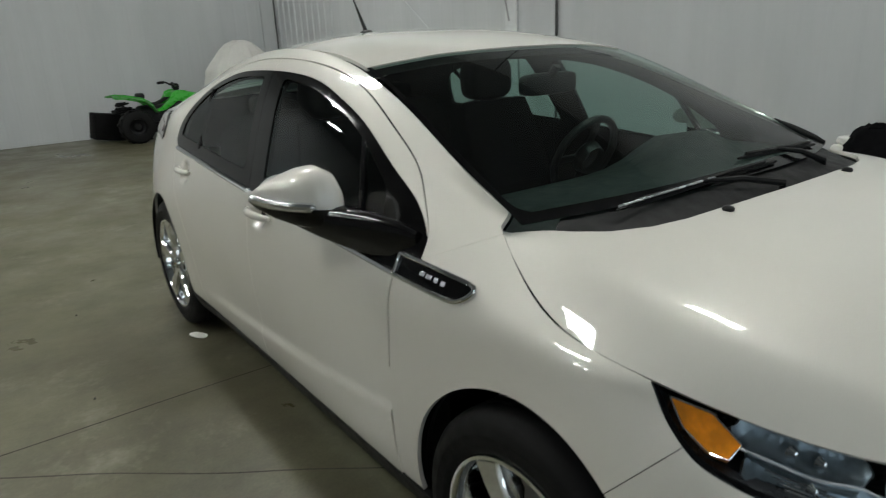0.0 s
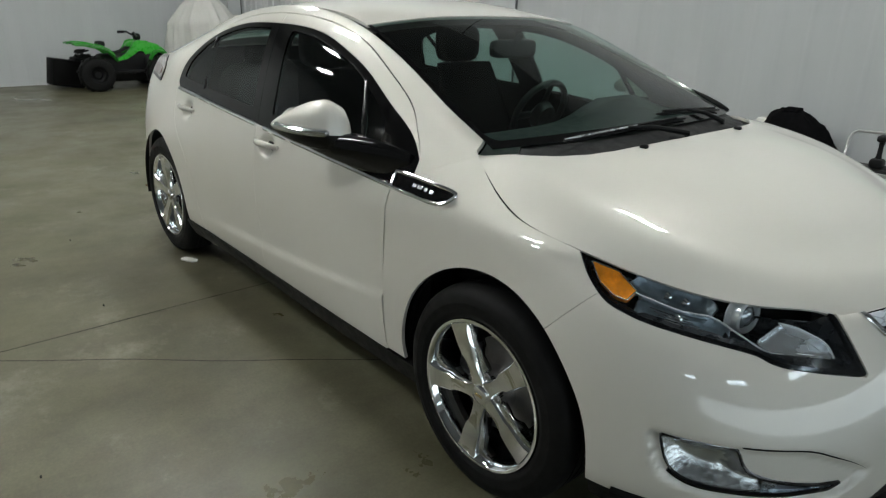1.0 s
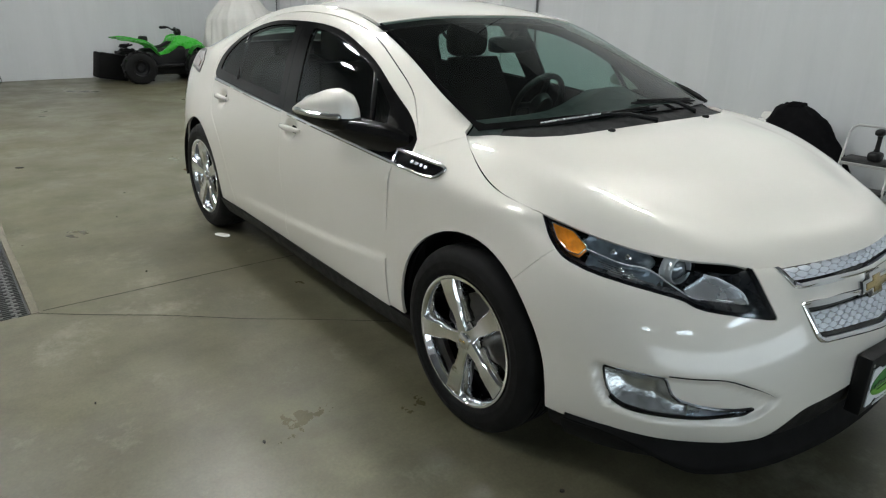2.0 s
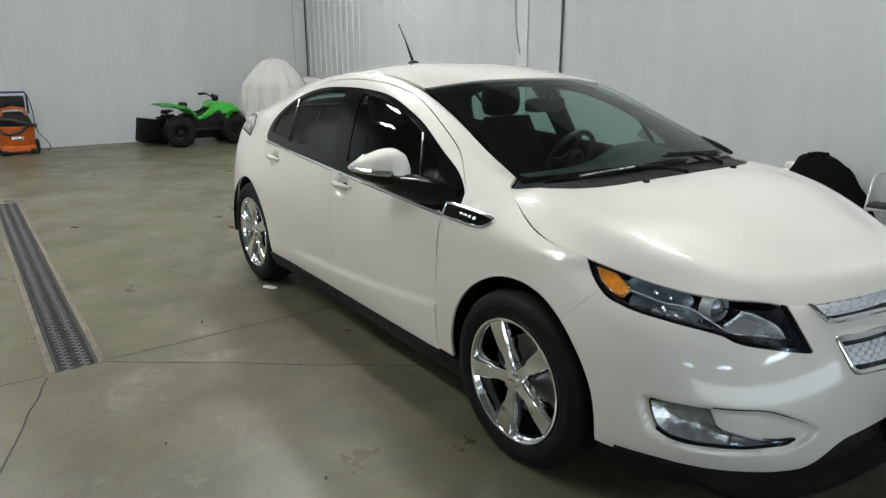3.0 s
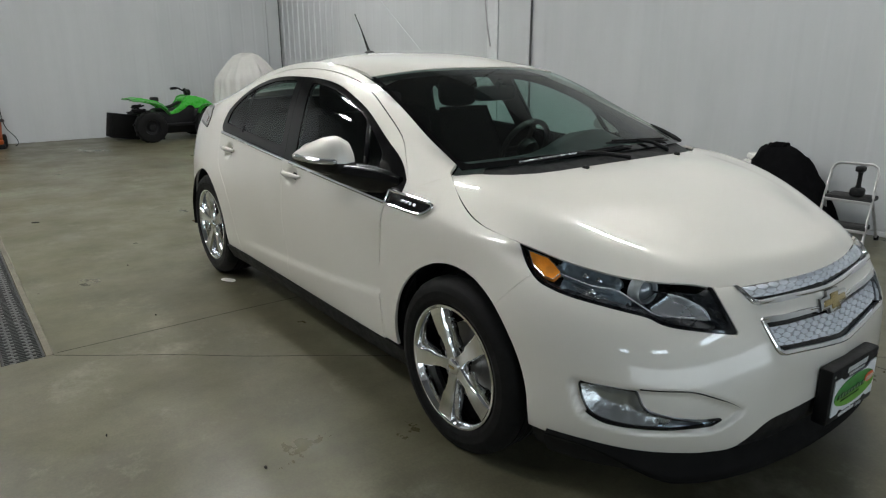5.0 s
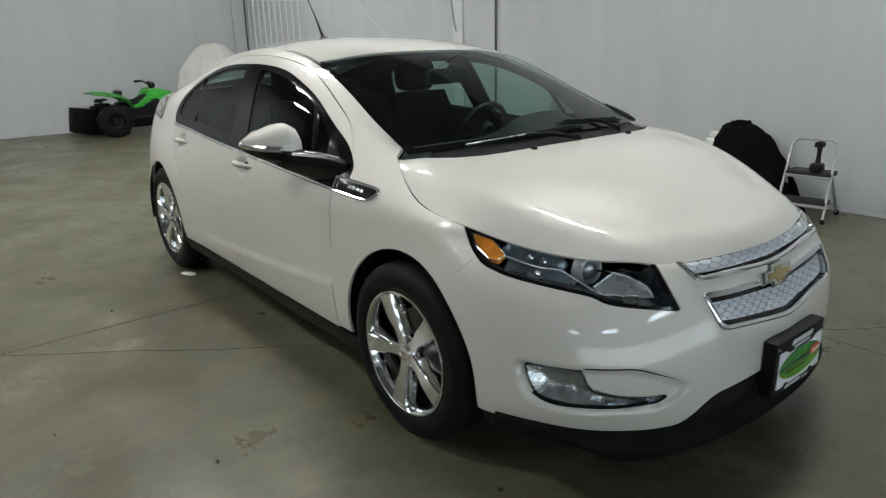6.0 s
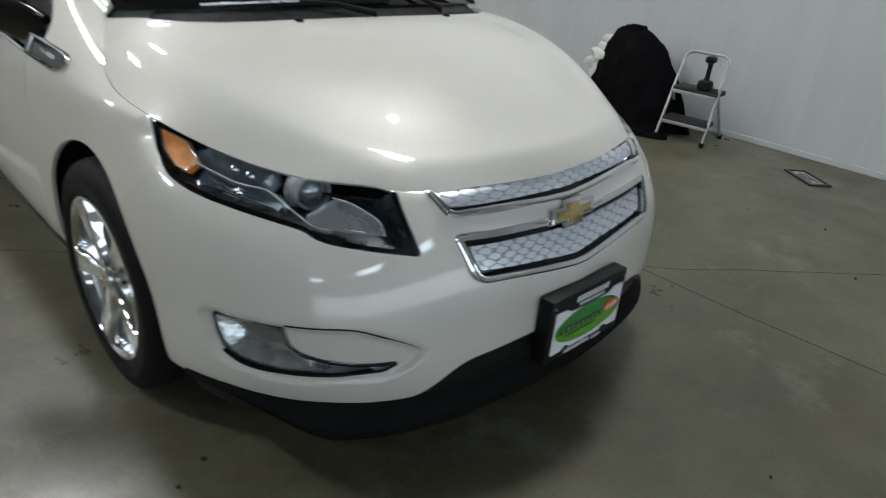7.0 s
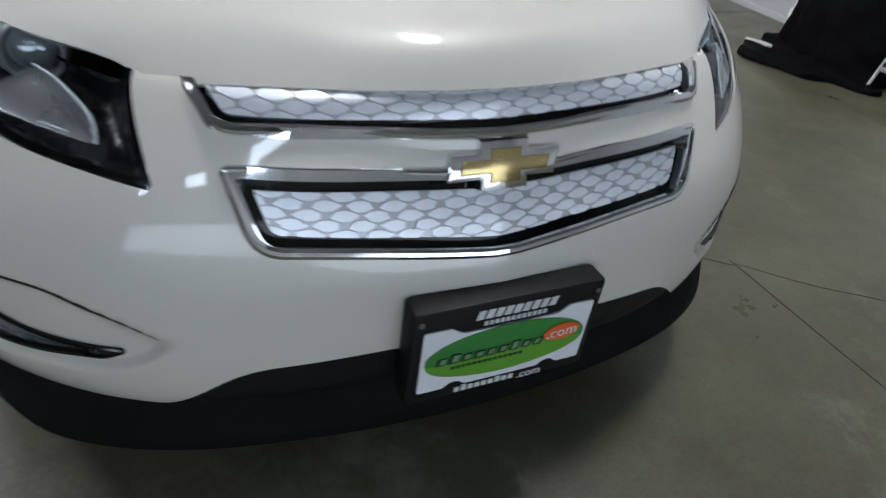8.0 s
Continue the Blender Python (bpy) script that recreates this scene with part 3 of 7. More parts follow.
def door_cut(sign, gap):
    """Keeps the front door (sign 1) or the rear door (sign -1): the line between them follows the black pillar."""
    def field(v, a):
        z = v[:, 2]
        x = np.where(z > 0.95, -1.435 - (z - 0.95) * 0.26, -1.435 + 0.02 * np.clip((0.95 - z) / 0.5, 0, 1))
        return -sign * (v[:, 0] - x) + gap
    return field


def no_arches(mesh, grow=0.0):
    for cx, cz, r in ARCHES:
        mesh = clip(mesh, lambda v, a: (r + grow) - np.hypot(v[:, 0] - cx, v[:, 2] - cz))
    return mesh


# plan outline of the bonnet
_edge = curve_points(BONNET[0], 6)
_set_back = lambda x, y: x - 0.028 * max(0.0, 1 - (y / 0.5) ** 2) ** 2 * float(ease((x - 0.45) / 0.35))
BONNET_PLAN = np.array([(_set_back(x, y), y) for x, y in [(p[0], p[1]) for p in _edge] + [(0.86, 0.19), (0.90, -0.05)]] + [(-0.05, -0.05)])


def plan_view(v):
    return v[:, (0, 1)]


def not_bonnet(v, a):
    """Cuts away what lies under the bonnet or behind the windshield's foot."""
    return np.where(v[:, 2] > 0.70, GAP - away(plan_view(v), BONNET_PLAN), -1.0)


fine_front = clip(blunted(outward(loft(FLANK, 0.010, 0.010))), lambda v, a: -v[:, 0])
skin = clip(flank, not_bonnet)
skin = clip(skin, lambda v, a: np.where((a[:, 1] > 6.0) & (v[:, 1] < 0.69), v[:, 0] + 0.21, -1.0))

# --- headlight, fog lamp and grille outlines (round the corner or from the front, up) ---
HEADLIGHT = rounded([(-.398, .851, .004), (-.380, .802, .03), (-.358, .773, .02), (-.335, .752, .02), (-.289, .737, .03), (-.240, .726, .04), (-.143, .711, .04), (-.060, .698, .03), (-.009, .688, .012),
                     (.018, .675, .012), (.050, .667, .02), (.119, .659, .03), (.247, .645, .006), (.172, .775, .006), (.165, .800), (-.16, .86), (-.38, .90)])
FOG_LENS = rounded([(-.208, .488, .012), (-.13, .490, .03), (-.042, .487, .012), (-.020, .430, .03), (.05, .409, .05), (.14, .398, .04), (.215, .399, .006), (.185, .382, .01), (.10, .375, .05), (-.07, .372, .05), (-.165, .385, .04), (-.195, .43, .04)])
FOG_POCKET = rounded([(-.236, .498, .012), (-.03, .4955, .03), (.13, .493, .06), (.228, .453, .04), (.285, .420, .02), (.255, .396, .03), (.20, .364, .04), (.05, .356, .08), (-.10, .356, .06), (-.195, .374, .04), (-.226, .43, .05)])
GRILLE_TOP = rounded([(-.01, .80), (.44, .80), (.419, .762, .006), (.394, .713, .02), (.05, .695, .05), (-.05, .695)])
GRILLE_LOW = rounded([(-.05, .653), (.05, .653, .05), (.394, .680, .012), (.358, .570, .03), (.04, .534, .1), (-.04, .534)])
LOWER_EDGE = rounded([(.60, .10), (.60, .283), (.492, .288, .02), (.390, .374, .05), (.15, .385, .1), (-.1, .388), (-.1, .10)])
BUMPER_BACK = ((.345, .80), (.250, .690))

# --- body panels ---
for side in (-1, 1):
    body = no_arches(skin)
    # sill: everything under the doors
    fender = clip(clip(body, beyond(-.495, .27, -.482, .90, GAP)), beyond(*BUMPER_BACK[0], *BUMPER_BACK[1], GAP * 0.5))
    fender = clip(fender, lambda v, a: 0.285 - v[:, 2])
    fender = clip(fender, outside_of(quarter_view, HEADLIGHT, GAP))
    # foot of the windshield pillar above the wing
    wing = clip(fender, beyond(-.495, .872, -.215, .995, 0.0003))
    panel("fender", wing, PAINT, car, side, label="")
    upper = clip(clip(skin, lambda v, a: 5.05 - a[:, 1]), outside_of(side_view, DOORS, GAP))
    pillar = clip(clip(upper, beyond(-.215, .995, -.495, .872, 0.0003)), lambda v, a: -1.0 - v[:, 0])
    panel("windshield_pillar", pillar, PAINT, car, side)
    # quarter panel with the roof rail
    quarter = clip(clip(body, outside_of(side_view, DOORS, GAP)), lambda v, a: v[:, 0] + 1.0)
    quarter = clip(quarter, lambda v, a: 0.285 - v[:, 2])
    panel("quarter_panel", quarter, PAINT, car, side)
    # sill
    sill = clip(clip(flank, lambda v, a: v[:, 2] - 0.268), lambda v, a: np.abs(v[:, 0] + 1.35) - 1.02)
    panel("sill", sill, BLACK_PLASTIC, car, side, depth=0.05, label="matt black sill moulding")
    # doors
    for sign, name in ((1, "front_door"), (-1, "rear_door")):
        d = clip(no_arches(skin), inside_of(side_view, DOORS, GAP))
        d = clip(d, door_cut(sign, GAP * 0.6))
        hx, hz = HANDLES[0 if sign > 0 else 1]
        q = ((d[0][:, 0] - hx) / 0.052) ** 2 + ((d[0][:, 2] - hz + 0.002) / 0.036) ** 2
        d = moved(d, 0.024 * np.exp(-q ** 3))
        # the door's lower part is hollowed above a crease that rises towards the front
        crease = np.interp(d[0][:, 0], (-2.13, -1.36, -.92, -.46), (.375, .414, .448, .500))
        over = d[0][:, 2] - crease
        hollow = np.where(over > 0, 1 - ease(over / 0.26), ease((over + 0.022) / 0.022))
        d = moved(d, 0.0105 * hollow * ease((d[0][:, 0] + 2.16) / 0.5))
        door = panel(name, clip(d, outside_of(side_view, DLO, 0.0)), PAINT, car, side, depth=0.02)
        band = clip(d, inside_of(side_view, DLO, 0.001))
        # glass opening inside the black band
        if sign > 0:
            pane = np.array(list(smooth_outline([(-1.33, .975), (-1.0, .955), (-.72, .945), (-.60, .955)])) + list(smooth_outline([(-.63, 1.04), (-.83, 1.165), (-1.02, 1.235), (-1.14, 1.266), (-1.41, 1.297)])))
        else:
            pane = np.array(list(smooth_outline([(-2.36, 1.03), (-2.0, 1.01), (-1.5, .985)])) + list(smooth_outline([(-1.60, 1.298), (-1.94, 1.282), (-2.11, 1.25), (-2.26, 1.19), (-2.335, 1.11)])))
        panel("window_surround", clip(band, outside_of(side_view, pane, 0.0)), SURROUND, door, side, depth=0.02, label="black window surround")
        glass = panel("window_glass", clip(band, inside_of(side_view, pane, 0.001)), SIDE_GLASS, door, side, depth=0.0, label="tinted window glass", sink=0.004)
        # bright strip along the belt
        line = [(x, z) for x, z in smooth_outline(BELT)]
        pts = []
        for x, z in line:
            if (x > -1.433 if sign > 0 else x < -1.438):
                p, n = smooth_on(flank, side_view, (x, z - 0.003))
                pts.append(Vector(p + n * 0.002))
        for _ in range(4):
            pts = [pts[0]] + [(a + b * 2 + c) / 4 for a, b, c in zip(pts, pts[1:], pts[2:])] + [pts[-1]]
        if side < 0:
            pts = [Vector((p.x, -p.y, p.z)) for p in pts]
        part("belt_strip", tube_bm(pts, 0.0095, 8), CHROME, door, "bright chrome belt strip")

def pocket_depth(v):
    """How far the bumper is pressed in round the fog lamp."""
    s = np.clip(-away(quarter_view(v), FOG_POCKET), 0, None)
    return 0.014 * ease(s / 0.008)


# bumper
for cover in (clip(clip(fine_front, not_bonnet), beyond(*BUMPER_BACK[1], *BUMPER_BACK[0], GAP * 0.5)),):
    cover = no_arches(cover)
    for view, line in ((quarter_view, HEADLIGHT), (front_view, GRILLE_TOP), (front_view, GRILLE_LOW), (front_view, LOWER_EDGE)):
        keep = outside_of(view, line, GAP if view is quarter_view else 0.0)
        cover = clip(cover, lambda v, a, keep=keep: np.where(v[:, 0] > 0.0, keep(v, a), -1))
    cover = clip(cover, lambda v, a: 0.284 - v[:, 2])
    cover = clip(cover, outside_of(quarter_view, FOG_LENS, 0.005))
    # pocket round the fog lamp
    cover = moved(cover, pocket_depth(cover[0]))
    bumper = panel("front_bumper", both(cover), PAINT, car, depth=0.02)

# black air dam under the bumper
dam = clip(clip(flank, lambda v, a: -0.36 + 0 * v[:, 0] - v[:, 0] + 0.72), lambda v, a: v[:, 2] - 0.40)
dam = clip(dam, lambda v, a: np.where(v[:, 1] > .49, v[:, 2] - 0.283, away(front_view(v), LOWER_EDGE) - 0.004))
panel("air_dam", both(no_arches(dam, 0.002)), BLACK_PLASTIC, car, depth=0.03, sink=0.010, label="matt black lower air dam")

DAM_RUBBER = plain("air_dam_rubber", (0.006, 0.006, 0.006), 0.75, vary=0.2, scale=6, spec=0.1)
# flexible rubber lip hanging from the air dam, flared a little outwards
lip_line = resample(curve_points([(.905, 0, 0), (.90, .15, 0), (.880, .32, 0), (.838, .50, 0), (.785, .61, 0), (.712, .70, 0), (.62, .785, 0), (.52, .845, 0), (.45, .872, 0)], 6), 40)
lip_out = np.gradient(lip_line, axis=0)
lip_out = unit(np.stack((lip_out[:, 1], -lip_out[:, 0], np.zeros(40)), axis=1))
lip_rise = ease((lip_line[:, 1] - 0.64) / 0.21)[:, None]
lip_rows = [lip_line + lip_out * (o - (o + 0.012) * 0.8 * lip_rise) + np.array((0, 0, 1)) * (z + (0.30 - z) * 0.85 * lip_rise) for o, z in ((-.012, .300), (.006, .266), (.022, .228), (.028, .202), (.020, .200), (.006, .235), (-.020, .300))]
lip_v = np.concatenate(lip_rows)
lip_f = np.array([t for j in range(6) for i in range(39) for t in ((j * 40 + i, j * 40 + i + 1, j * 40 + 41 + i), (j * 40 + i, j * 40 + 41 + i, j * 40 + 40 + i))])
for side in (-1, 1):
    link_mesh("dam_lip", lip_v * np.array((1, side, 1)), [tuple(int(k) for k in t)[::-side] for t in lip_f], DAM_RUBBER, car, "black rubber lip under the air dam")

# bonnet
REAR_EDGE = np.array([(.034, 0.0), (.030, .20), (.020, .397), (.000, .49), (-.044, .577), (-.100, .628), (-.162, .660), (-.200, .684), (-.225, .702), (-.30, .71)])


def behind_bonnet(v, a):
    return np.interp(v[:, 1], REAR_EDGE[:, 1], REAR_EDGE[:, 0]) - v[:, 0]


# the middle of the bonnet is slightly raised, with a soft crease along either side
raised = moved(bonnet, -0.0014 * ease((0.515 - bonnet[0][:, 1]) / 0.055) * ease((bonnet[0][:, 0] - 0.02) / 0.16) * ease((0.74 - bonnet[0][:, 0]) / 0.60))
panel("bonnet", both(clip(raised, behind_bonnet)), PAINT, car, depth=0.012)

# windshield, roof, tailgate
header = lambda v: -0.985 + 0.035 * (1 - (v[:, 1] / 0.59) ** 2)
shield = clip(crown, lambda v, a: header(v) - v[:, 0])
panel("windshield", both(clip(shield, lambda v, a: v[:, 1] - 0.70)), GLASS, car, depth=0.0, sink=0.003, label="raked windshield glass")
# black printed border along the foot and the pillars, with rounded lower corners
def border(v, a):
    u, t = a[:, 0] - 0.085, a[:, 1] - 0.055
    r = 0.16
    q = np.hypot(np.minimum(u - r, 0), np.minimum(t * 2.2 - r, 0)) - r
    return -np.maximum(q, np.maximum(-u, -t * 2.2))


panel("glass_border", both(clip(shield, border)), SURROUND, car, depth=0.0, sink=0.001, label="black printed windshield border")
roof_skin = clip(clip(crown, lambda v, a: v[:, 0] - header(v) + 0.004), lambda v, a: -2.32 - v[:, 0])
panel("roof", both(roof_skin), PAINT, car, depth=0.012)
tail = clip(crown, lambda v, a: v[:, 0] + 2.325)
tail_glass = clip(tail, lambda v, a: np.maximum(-3.0 - v[:, 0], v[:, 1] - 0.47))
panel("rear_window", both(tail_glass), SIDE_GLASS, car, depth=0.0, label="sloping rear window glass")
panel("tailgate", both(clip(tail, lambda v, a: -np.maximum(-3.0 - v[:, 0], v[:, 1] - 0.47))), PAINT, car, depth=0.012)

# dark structure behind the shut lines
inner = clip(no_arches(skin, 0.012), lambda v, a: a[:, 1] - 5.0)
inner = clip(inner, outside_of(quarter_view, HEADLIGHT, -0.01))
inner = clip(clip(inner, outside_of(front_view, GRILLE_TOP, -0.004)), outside_of(front_view, GRILLE_LOW, -0.004))
inner = clip(inner, lambda v, a: np.where(v[:, 0] > 0, -away(quarter_view(v), FOG_POCKET) - 0.005, -1))
panel("body_shell", both(inner), DARK_GAP, car, depth=0.0, sink=0.030, label="dark body shell behind the panels")


# --- underbody and wheel housings ---
part("underbody", box_bm(3.6, 1.40, 0.06, 0.02, m=pose(-1.40, 0, 0.215)), BLACK_PLASTIC, car, "black underbody tray")
for side in (-1, 1):
    for cx, cz, r in ARCHES:
        prof = [(0.05, 0.42), (r + 0.004, 0.44), (r + 0.006, 0.50), (r + 0.006, 0.845)]
        m = pose(cx, 0, cz, 90 if side < 0 else -90, 0, 0)
        part("wheel_arch_liner", lathe_bm(prof, 40, m @ pose(0, 0, 0, 0, 0, -10 if side < 0 else 170), 200, 0) if side < 0 else lathe_bm(prof, 40, m, 200, 170), BLACK_PLASTIC, car, "black wheel arch liner")


# --- black lip under the bumper, and the lower part of the sills ---
def skirt_bm(line, top, low, lean, thick=0.02):
    """A strip hanging down from a line (x, y), its foot set back by lean towards the middle."""
    bm = bmesh.new()
    rows = []
    for (x, y), (nx, ny) in line:
        ring = []
        for k, z in ((0.0, top), (lean * 0.4, top + (low - top) * 0.5), (lean, low + 0.008), (lean + 0.006, low), (lean + thick, low), (thick, top)):
            ring.append(bm.verts.new((x - nx * k, y - ny * k, z)))
        rows.append(ring)
    for a, b in zip(rows, rows[1:]):
        for i in range(6):
            bm.faces.new((a[i], a[(i + 1) % 6], b[(i + 1) % 6], b[i]))
    bm.faces.new(rows[0])
    bm.faces.new(rows[-1][::-1])
    bmesh.ops.recalc_face_normals(bm, faces=bm.faces)
    return bm


lip = []
for a in np.linspace(-.315, .60, 40):
    p, n = smooth_on(fine_front, quarter_view, (a, .292), 6)
    h = math.hypot(n[0], n[1])
    lip.append(((p[0] - n[0] / h * 0.016, p[1] - n[1] / h * 0.016), (n[0] / h, n[1] / h)))
for side in (-1, 1):
    part("lower_lip", skirt_bm([((x, y * side), (nx, ny * side)) for (x, y), (nx, ny) in lip], 0.300, 0.185, 0.035), BLACK_PLASTIC, car, "soft black lower lip", True, 50)
    edge = [((x, side * 0.845), (0.0, side)) for x in np.linspace(-2.30, -.385, 12)]
    part("sill_skirt", skirt_bm(edge, 0.262, 0.165, 0.045), BLACK_PLASTIC, car, "matt black sill skirt", True, 50)

# --- wheels ---
def wheel(name_at, side, spin):
    """Five-spoke chrome wheel; the face looks along +z before it is turned outwards."""
    m = Matrix.Translation(name_at) @ (pose(0, 0, 0, 90, 0, 0) if side < 0 else pose(0, 0, 0, -90, 0, 0)) @ pose(0, 0, 0, 0, 0, spin)
    big = Matrix.Diagonal((1.045, 1.045, 1, 1))
    barrel = [(0.196, -0.17), (0.198, -0.06), (0.204, 0.004), (0.209, 0.022), (0.217, 0.030), (0.2245, 0.029), (0.2275, 0.022), (0.226, 0.010), (0.218, 0.0), (0.212, -0.06), (0.214, -0.17), (0.196, -0.17)]
    rim = part("wheel", lathe_bm(barrel, 72, big), CHROME, car, "five-spoke chrome alloy wheel")
    rim.matrix_basis = m
    for k in range(5):
        # (distance from the hub, half width of the face, height of the face)
        rows = [(0.022, 0.026, 0.016), (0.050, 0.020, 0.016), (0.080, 0.0185, 0.018), (0.105, 0.020, 0.022), (0.122, 0.0265, 0.025), (0.16, 0.029, 0.029), (0.190, 0.031, 0.030), (0.212, 0.037, 0.0285)]
        bm = bmesh.new()
        rings = []
        for r, h, z in rows:
            sect = [(-h - 0.010, z - 0.050), (-h - 0.004, z - 0.012), (-h, z - 0.002), (-h * 0.92, z), (0, z - 0.0015), (h * 0.92, z), (h, z - 0.002), (h + 0.004, z - 0.012), (h + 0.010, z - 0.050)]
            rings.append([bm.verts.new((math.sqrt(max(r * r - (y * 0.6) ** 2, 1e-6)) if r > 0.2 else r, y, zz)) for y, zz in sect])
        for a, b in zip(rings, rings[1:]):
            for i in range(len(a) - 1):
                bm.faces.new((a[i], a[i + 1], b[i + 1], b[i]))
            bm.faces.new((a[-1], a[0], b[0], b[-1]))
        bm.faces.new(rings[0])
        bm.faces.new(rings[-1][::-1])
        bm.transform(big @ pose(0, 0, 0, 0, 0, 72 * k))
        part("spoke", bm, CHROME, rim, "", True, 30)
    hub = [(0.0, -0.06), (0.072, -0.06), (0.070, -0.012), (0.058, -0.004), (0.040, 0.012), (0.031, 0.016), (0.0, 0.016)]
    part("hub", lathe_bm(hub, 40), CHROME, rim)
    part("hub_cap", lathe_bm([(0.029, 0.014), (0.029, 0.020), (0.024, 0.0235), (0.0, 0.025)], 32), CHROME, rim)
    part("cap_emblem", box_bm(0.030, 0.009, 0.003, 0.001, m=pose(0, 0, 0.025, 0, 0, -spin)), GOLD, rim, "small gold emblem")
    for k in range(5):
        a = radians(72 * k + 36)
        c = (0.0575 * math.cos(a), 0.0575 * math.sin(a))
        part("lug_pocket", lathe_bm([(0.0165, -0.012), (0.0165, 0.004), (0.0135, 0.0055), (0.0135, -0.012)], 20, pose(*c, -0.001)), CHROME, rim)
        part("lug_nut", lathe_bm([(0.0, 0.006), (0.006, 0.0055), (0.0095, 0.001), (0.0098, -0.014)], 6, pose(*c, 0)), STEEL, rim)
    tyre_prof = [(0.212, -0.19), (0.235, -0.198), (0.285, -0.205), (0.318, -0.192), (0.330, -0.172), (0.3335, -0.13)]
    for z in (-0.125, -0.095, -0.065, -0.035):
        tyre_prof += [(0.334, z - 0.004), (0.327, z - 0.0035), (0.327, z + 0.0035), (0.334, z + 0.004)]
    tyre_prof += [(0.3335, -0.012), (0.330, 0.004), (0.318, 0.021), (0.300, 0.029), (0.285, 0.033), (0.282, 0.0335), (0.279, 0.0325), (0.258, 0.034), (0.251, 0.032), (0.248, 0.0295), (0.241, 0.027), (0.236, 0.020), (0.2355, 0.008), (0.212, 0.0)]
    part("tyre", lathe_bm(tyre_prof, 80), RUBBER, rim, "black road tyre")
    part("brake_disc", lathe_bm([(0.06, -0.075), (0.06, -0.06), (0.15, -0.06), (0.15, -0.085), (0.06, -0.085)], 48), STEEL, rim)
    part("backing_plate", lathe_bm([(0.0, -0.11), (0.192, -0.11), (0.194, -0.16)], 40), DARK_GAP, rim)
    cal = box_bm(0.07, 0.15, 0.07, 0.015, m=pose(0.125 * math.cos(radians(170 - spin)), 0.125 * math.sin(radians(170 - spin)), -0.07, 0, 0, 170 - spin))
    part("brake_caliper", cal, BLACK_PLASTIC, rim)
    return rim


Y_WHEEL = 0.853
for x, spin in ((-0.018, 115), (-2.685, 95)):
    track = Y_WHEEL - (0.03 if x < -1 else 0.0)
    wheel((x, -track, 0.334), -1, spin)
    wheel((x, track, 0.334), 1, spin + 20)

# --- headlights ---
REFLECTOR = plain("lamp_reflector", (0.72, 0.74, 0.76), 0.16, 0.95, vary=0.1, scale=6)
LAMP_BLACK = plain("lamp_housing_black", (0.010, 0.012, 0.015), 0.28, vary=0.2)
RING_SILVER = plain("projector_ring_silver", (0.70, 0.71, 0.72), 0.34, 0.55, vary=0.1, scale=30)
WEDGE = plain("lamp_wedge", (0.44, 0.445, 0.45), 0.26, 0.75, vary=0.0, scale=3)


def facet_material(name, color, rough, metal, scale, relief):
    """Moulded lamp optics: small bright facets."""
    m, tree, sh = nodes_of(name)
    c = tree.nodes.new("ShaderNodeTexCoord")
    vor = tree.nodes.new("ShaderNodeTexVoronoi")
    vor.inputs["Scale"].default_value = scale
    tree.links.new(c.outputs["Object"], vor.inputs["Vector"])
    tone = ramp(tree, noise_of(tree, scale * 0.35, 3), [(0.35, tuple(k * 0.6 for k in color)), (0.65, color)])
    tree.links.new(tone, sh.inputs["Base Color"])
    sh.inputs["Roughness"].default_value, sh.inputs["Metallic"].default_value = rough, metal
    bumped(tree, sh, vor.outputs["Distance"], 1.0, relief)
    return m


LAMP_GREY = facet_material("lamp_inner_facets", (0.24, 0.29, 0.33), 0.32, 0.75, 70, 0.0012)
AMBER = facet_material("amber_reflector", (0.93, 0.30, 0.008), 0.38, 0.0, 80, 0.0010)
PIPE_WHITE = plain("light_pipe_white", (0.48, 0.50, 0.52), 0.25, vary=0.05)
front_skin = fine_front
lamp_skin = clip(front_skin, inside_of(quarter_view, HEADLIGHT, GAP))
lamp_skin = clip(lamp_skin, not_bonnet)


def lamp_spot(a, z, sink=0.0):
    p, n = smooth_on(front_skin, quarter_view, (a, z))
    return p - n * sink, n


def patch(outline, sink=0.0, lift=0.0):
    """A piece of the front sheet inside an outline seen from the corner."""
    return clip(front_skin, inside_of(quarter_view, outline))


def ribbon(points, sink, width, height, side, straight=False):
    """A thin raised strip laid along points (round the corner, up)."""
    pts = []
    line = np.array(points) if straight else curve_points([(a, 0, z) for a, z in points], 6)[:, (0, 2)]
    for a, z in line:
        p, n = lamp_spot(a, z, sink)
        pts.append(Vector((p[0], p[1] * side, p[2])))
    return tube_bm(pts, width, 6)


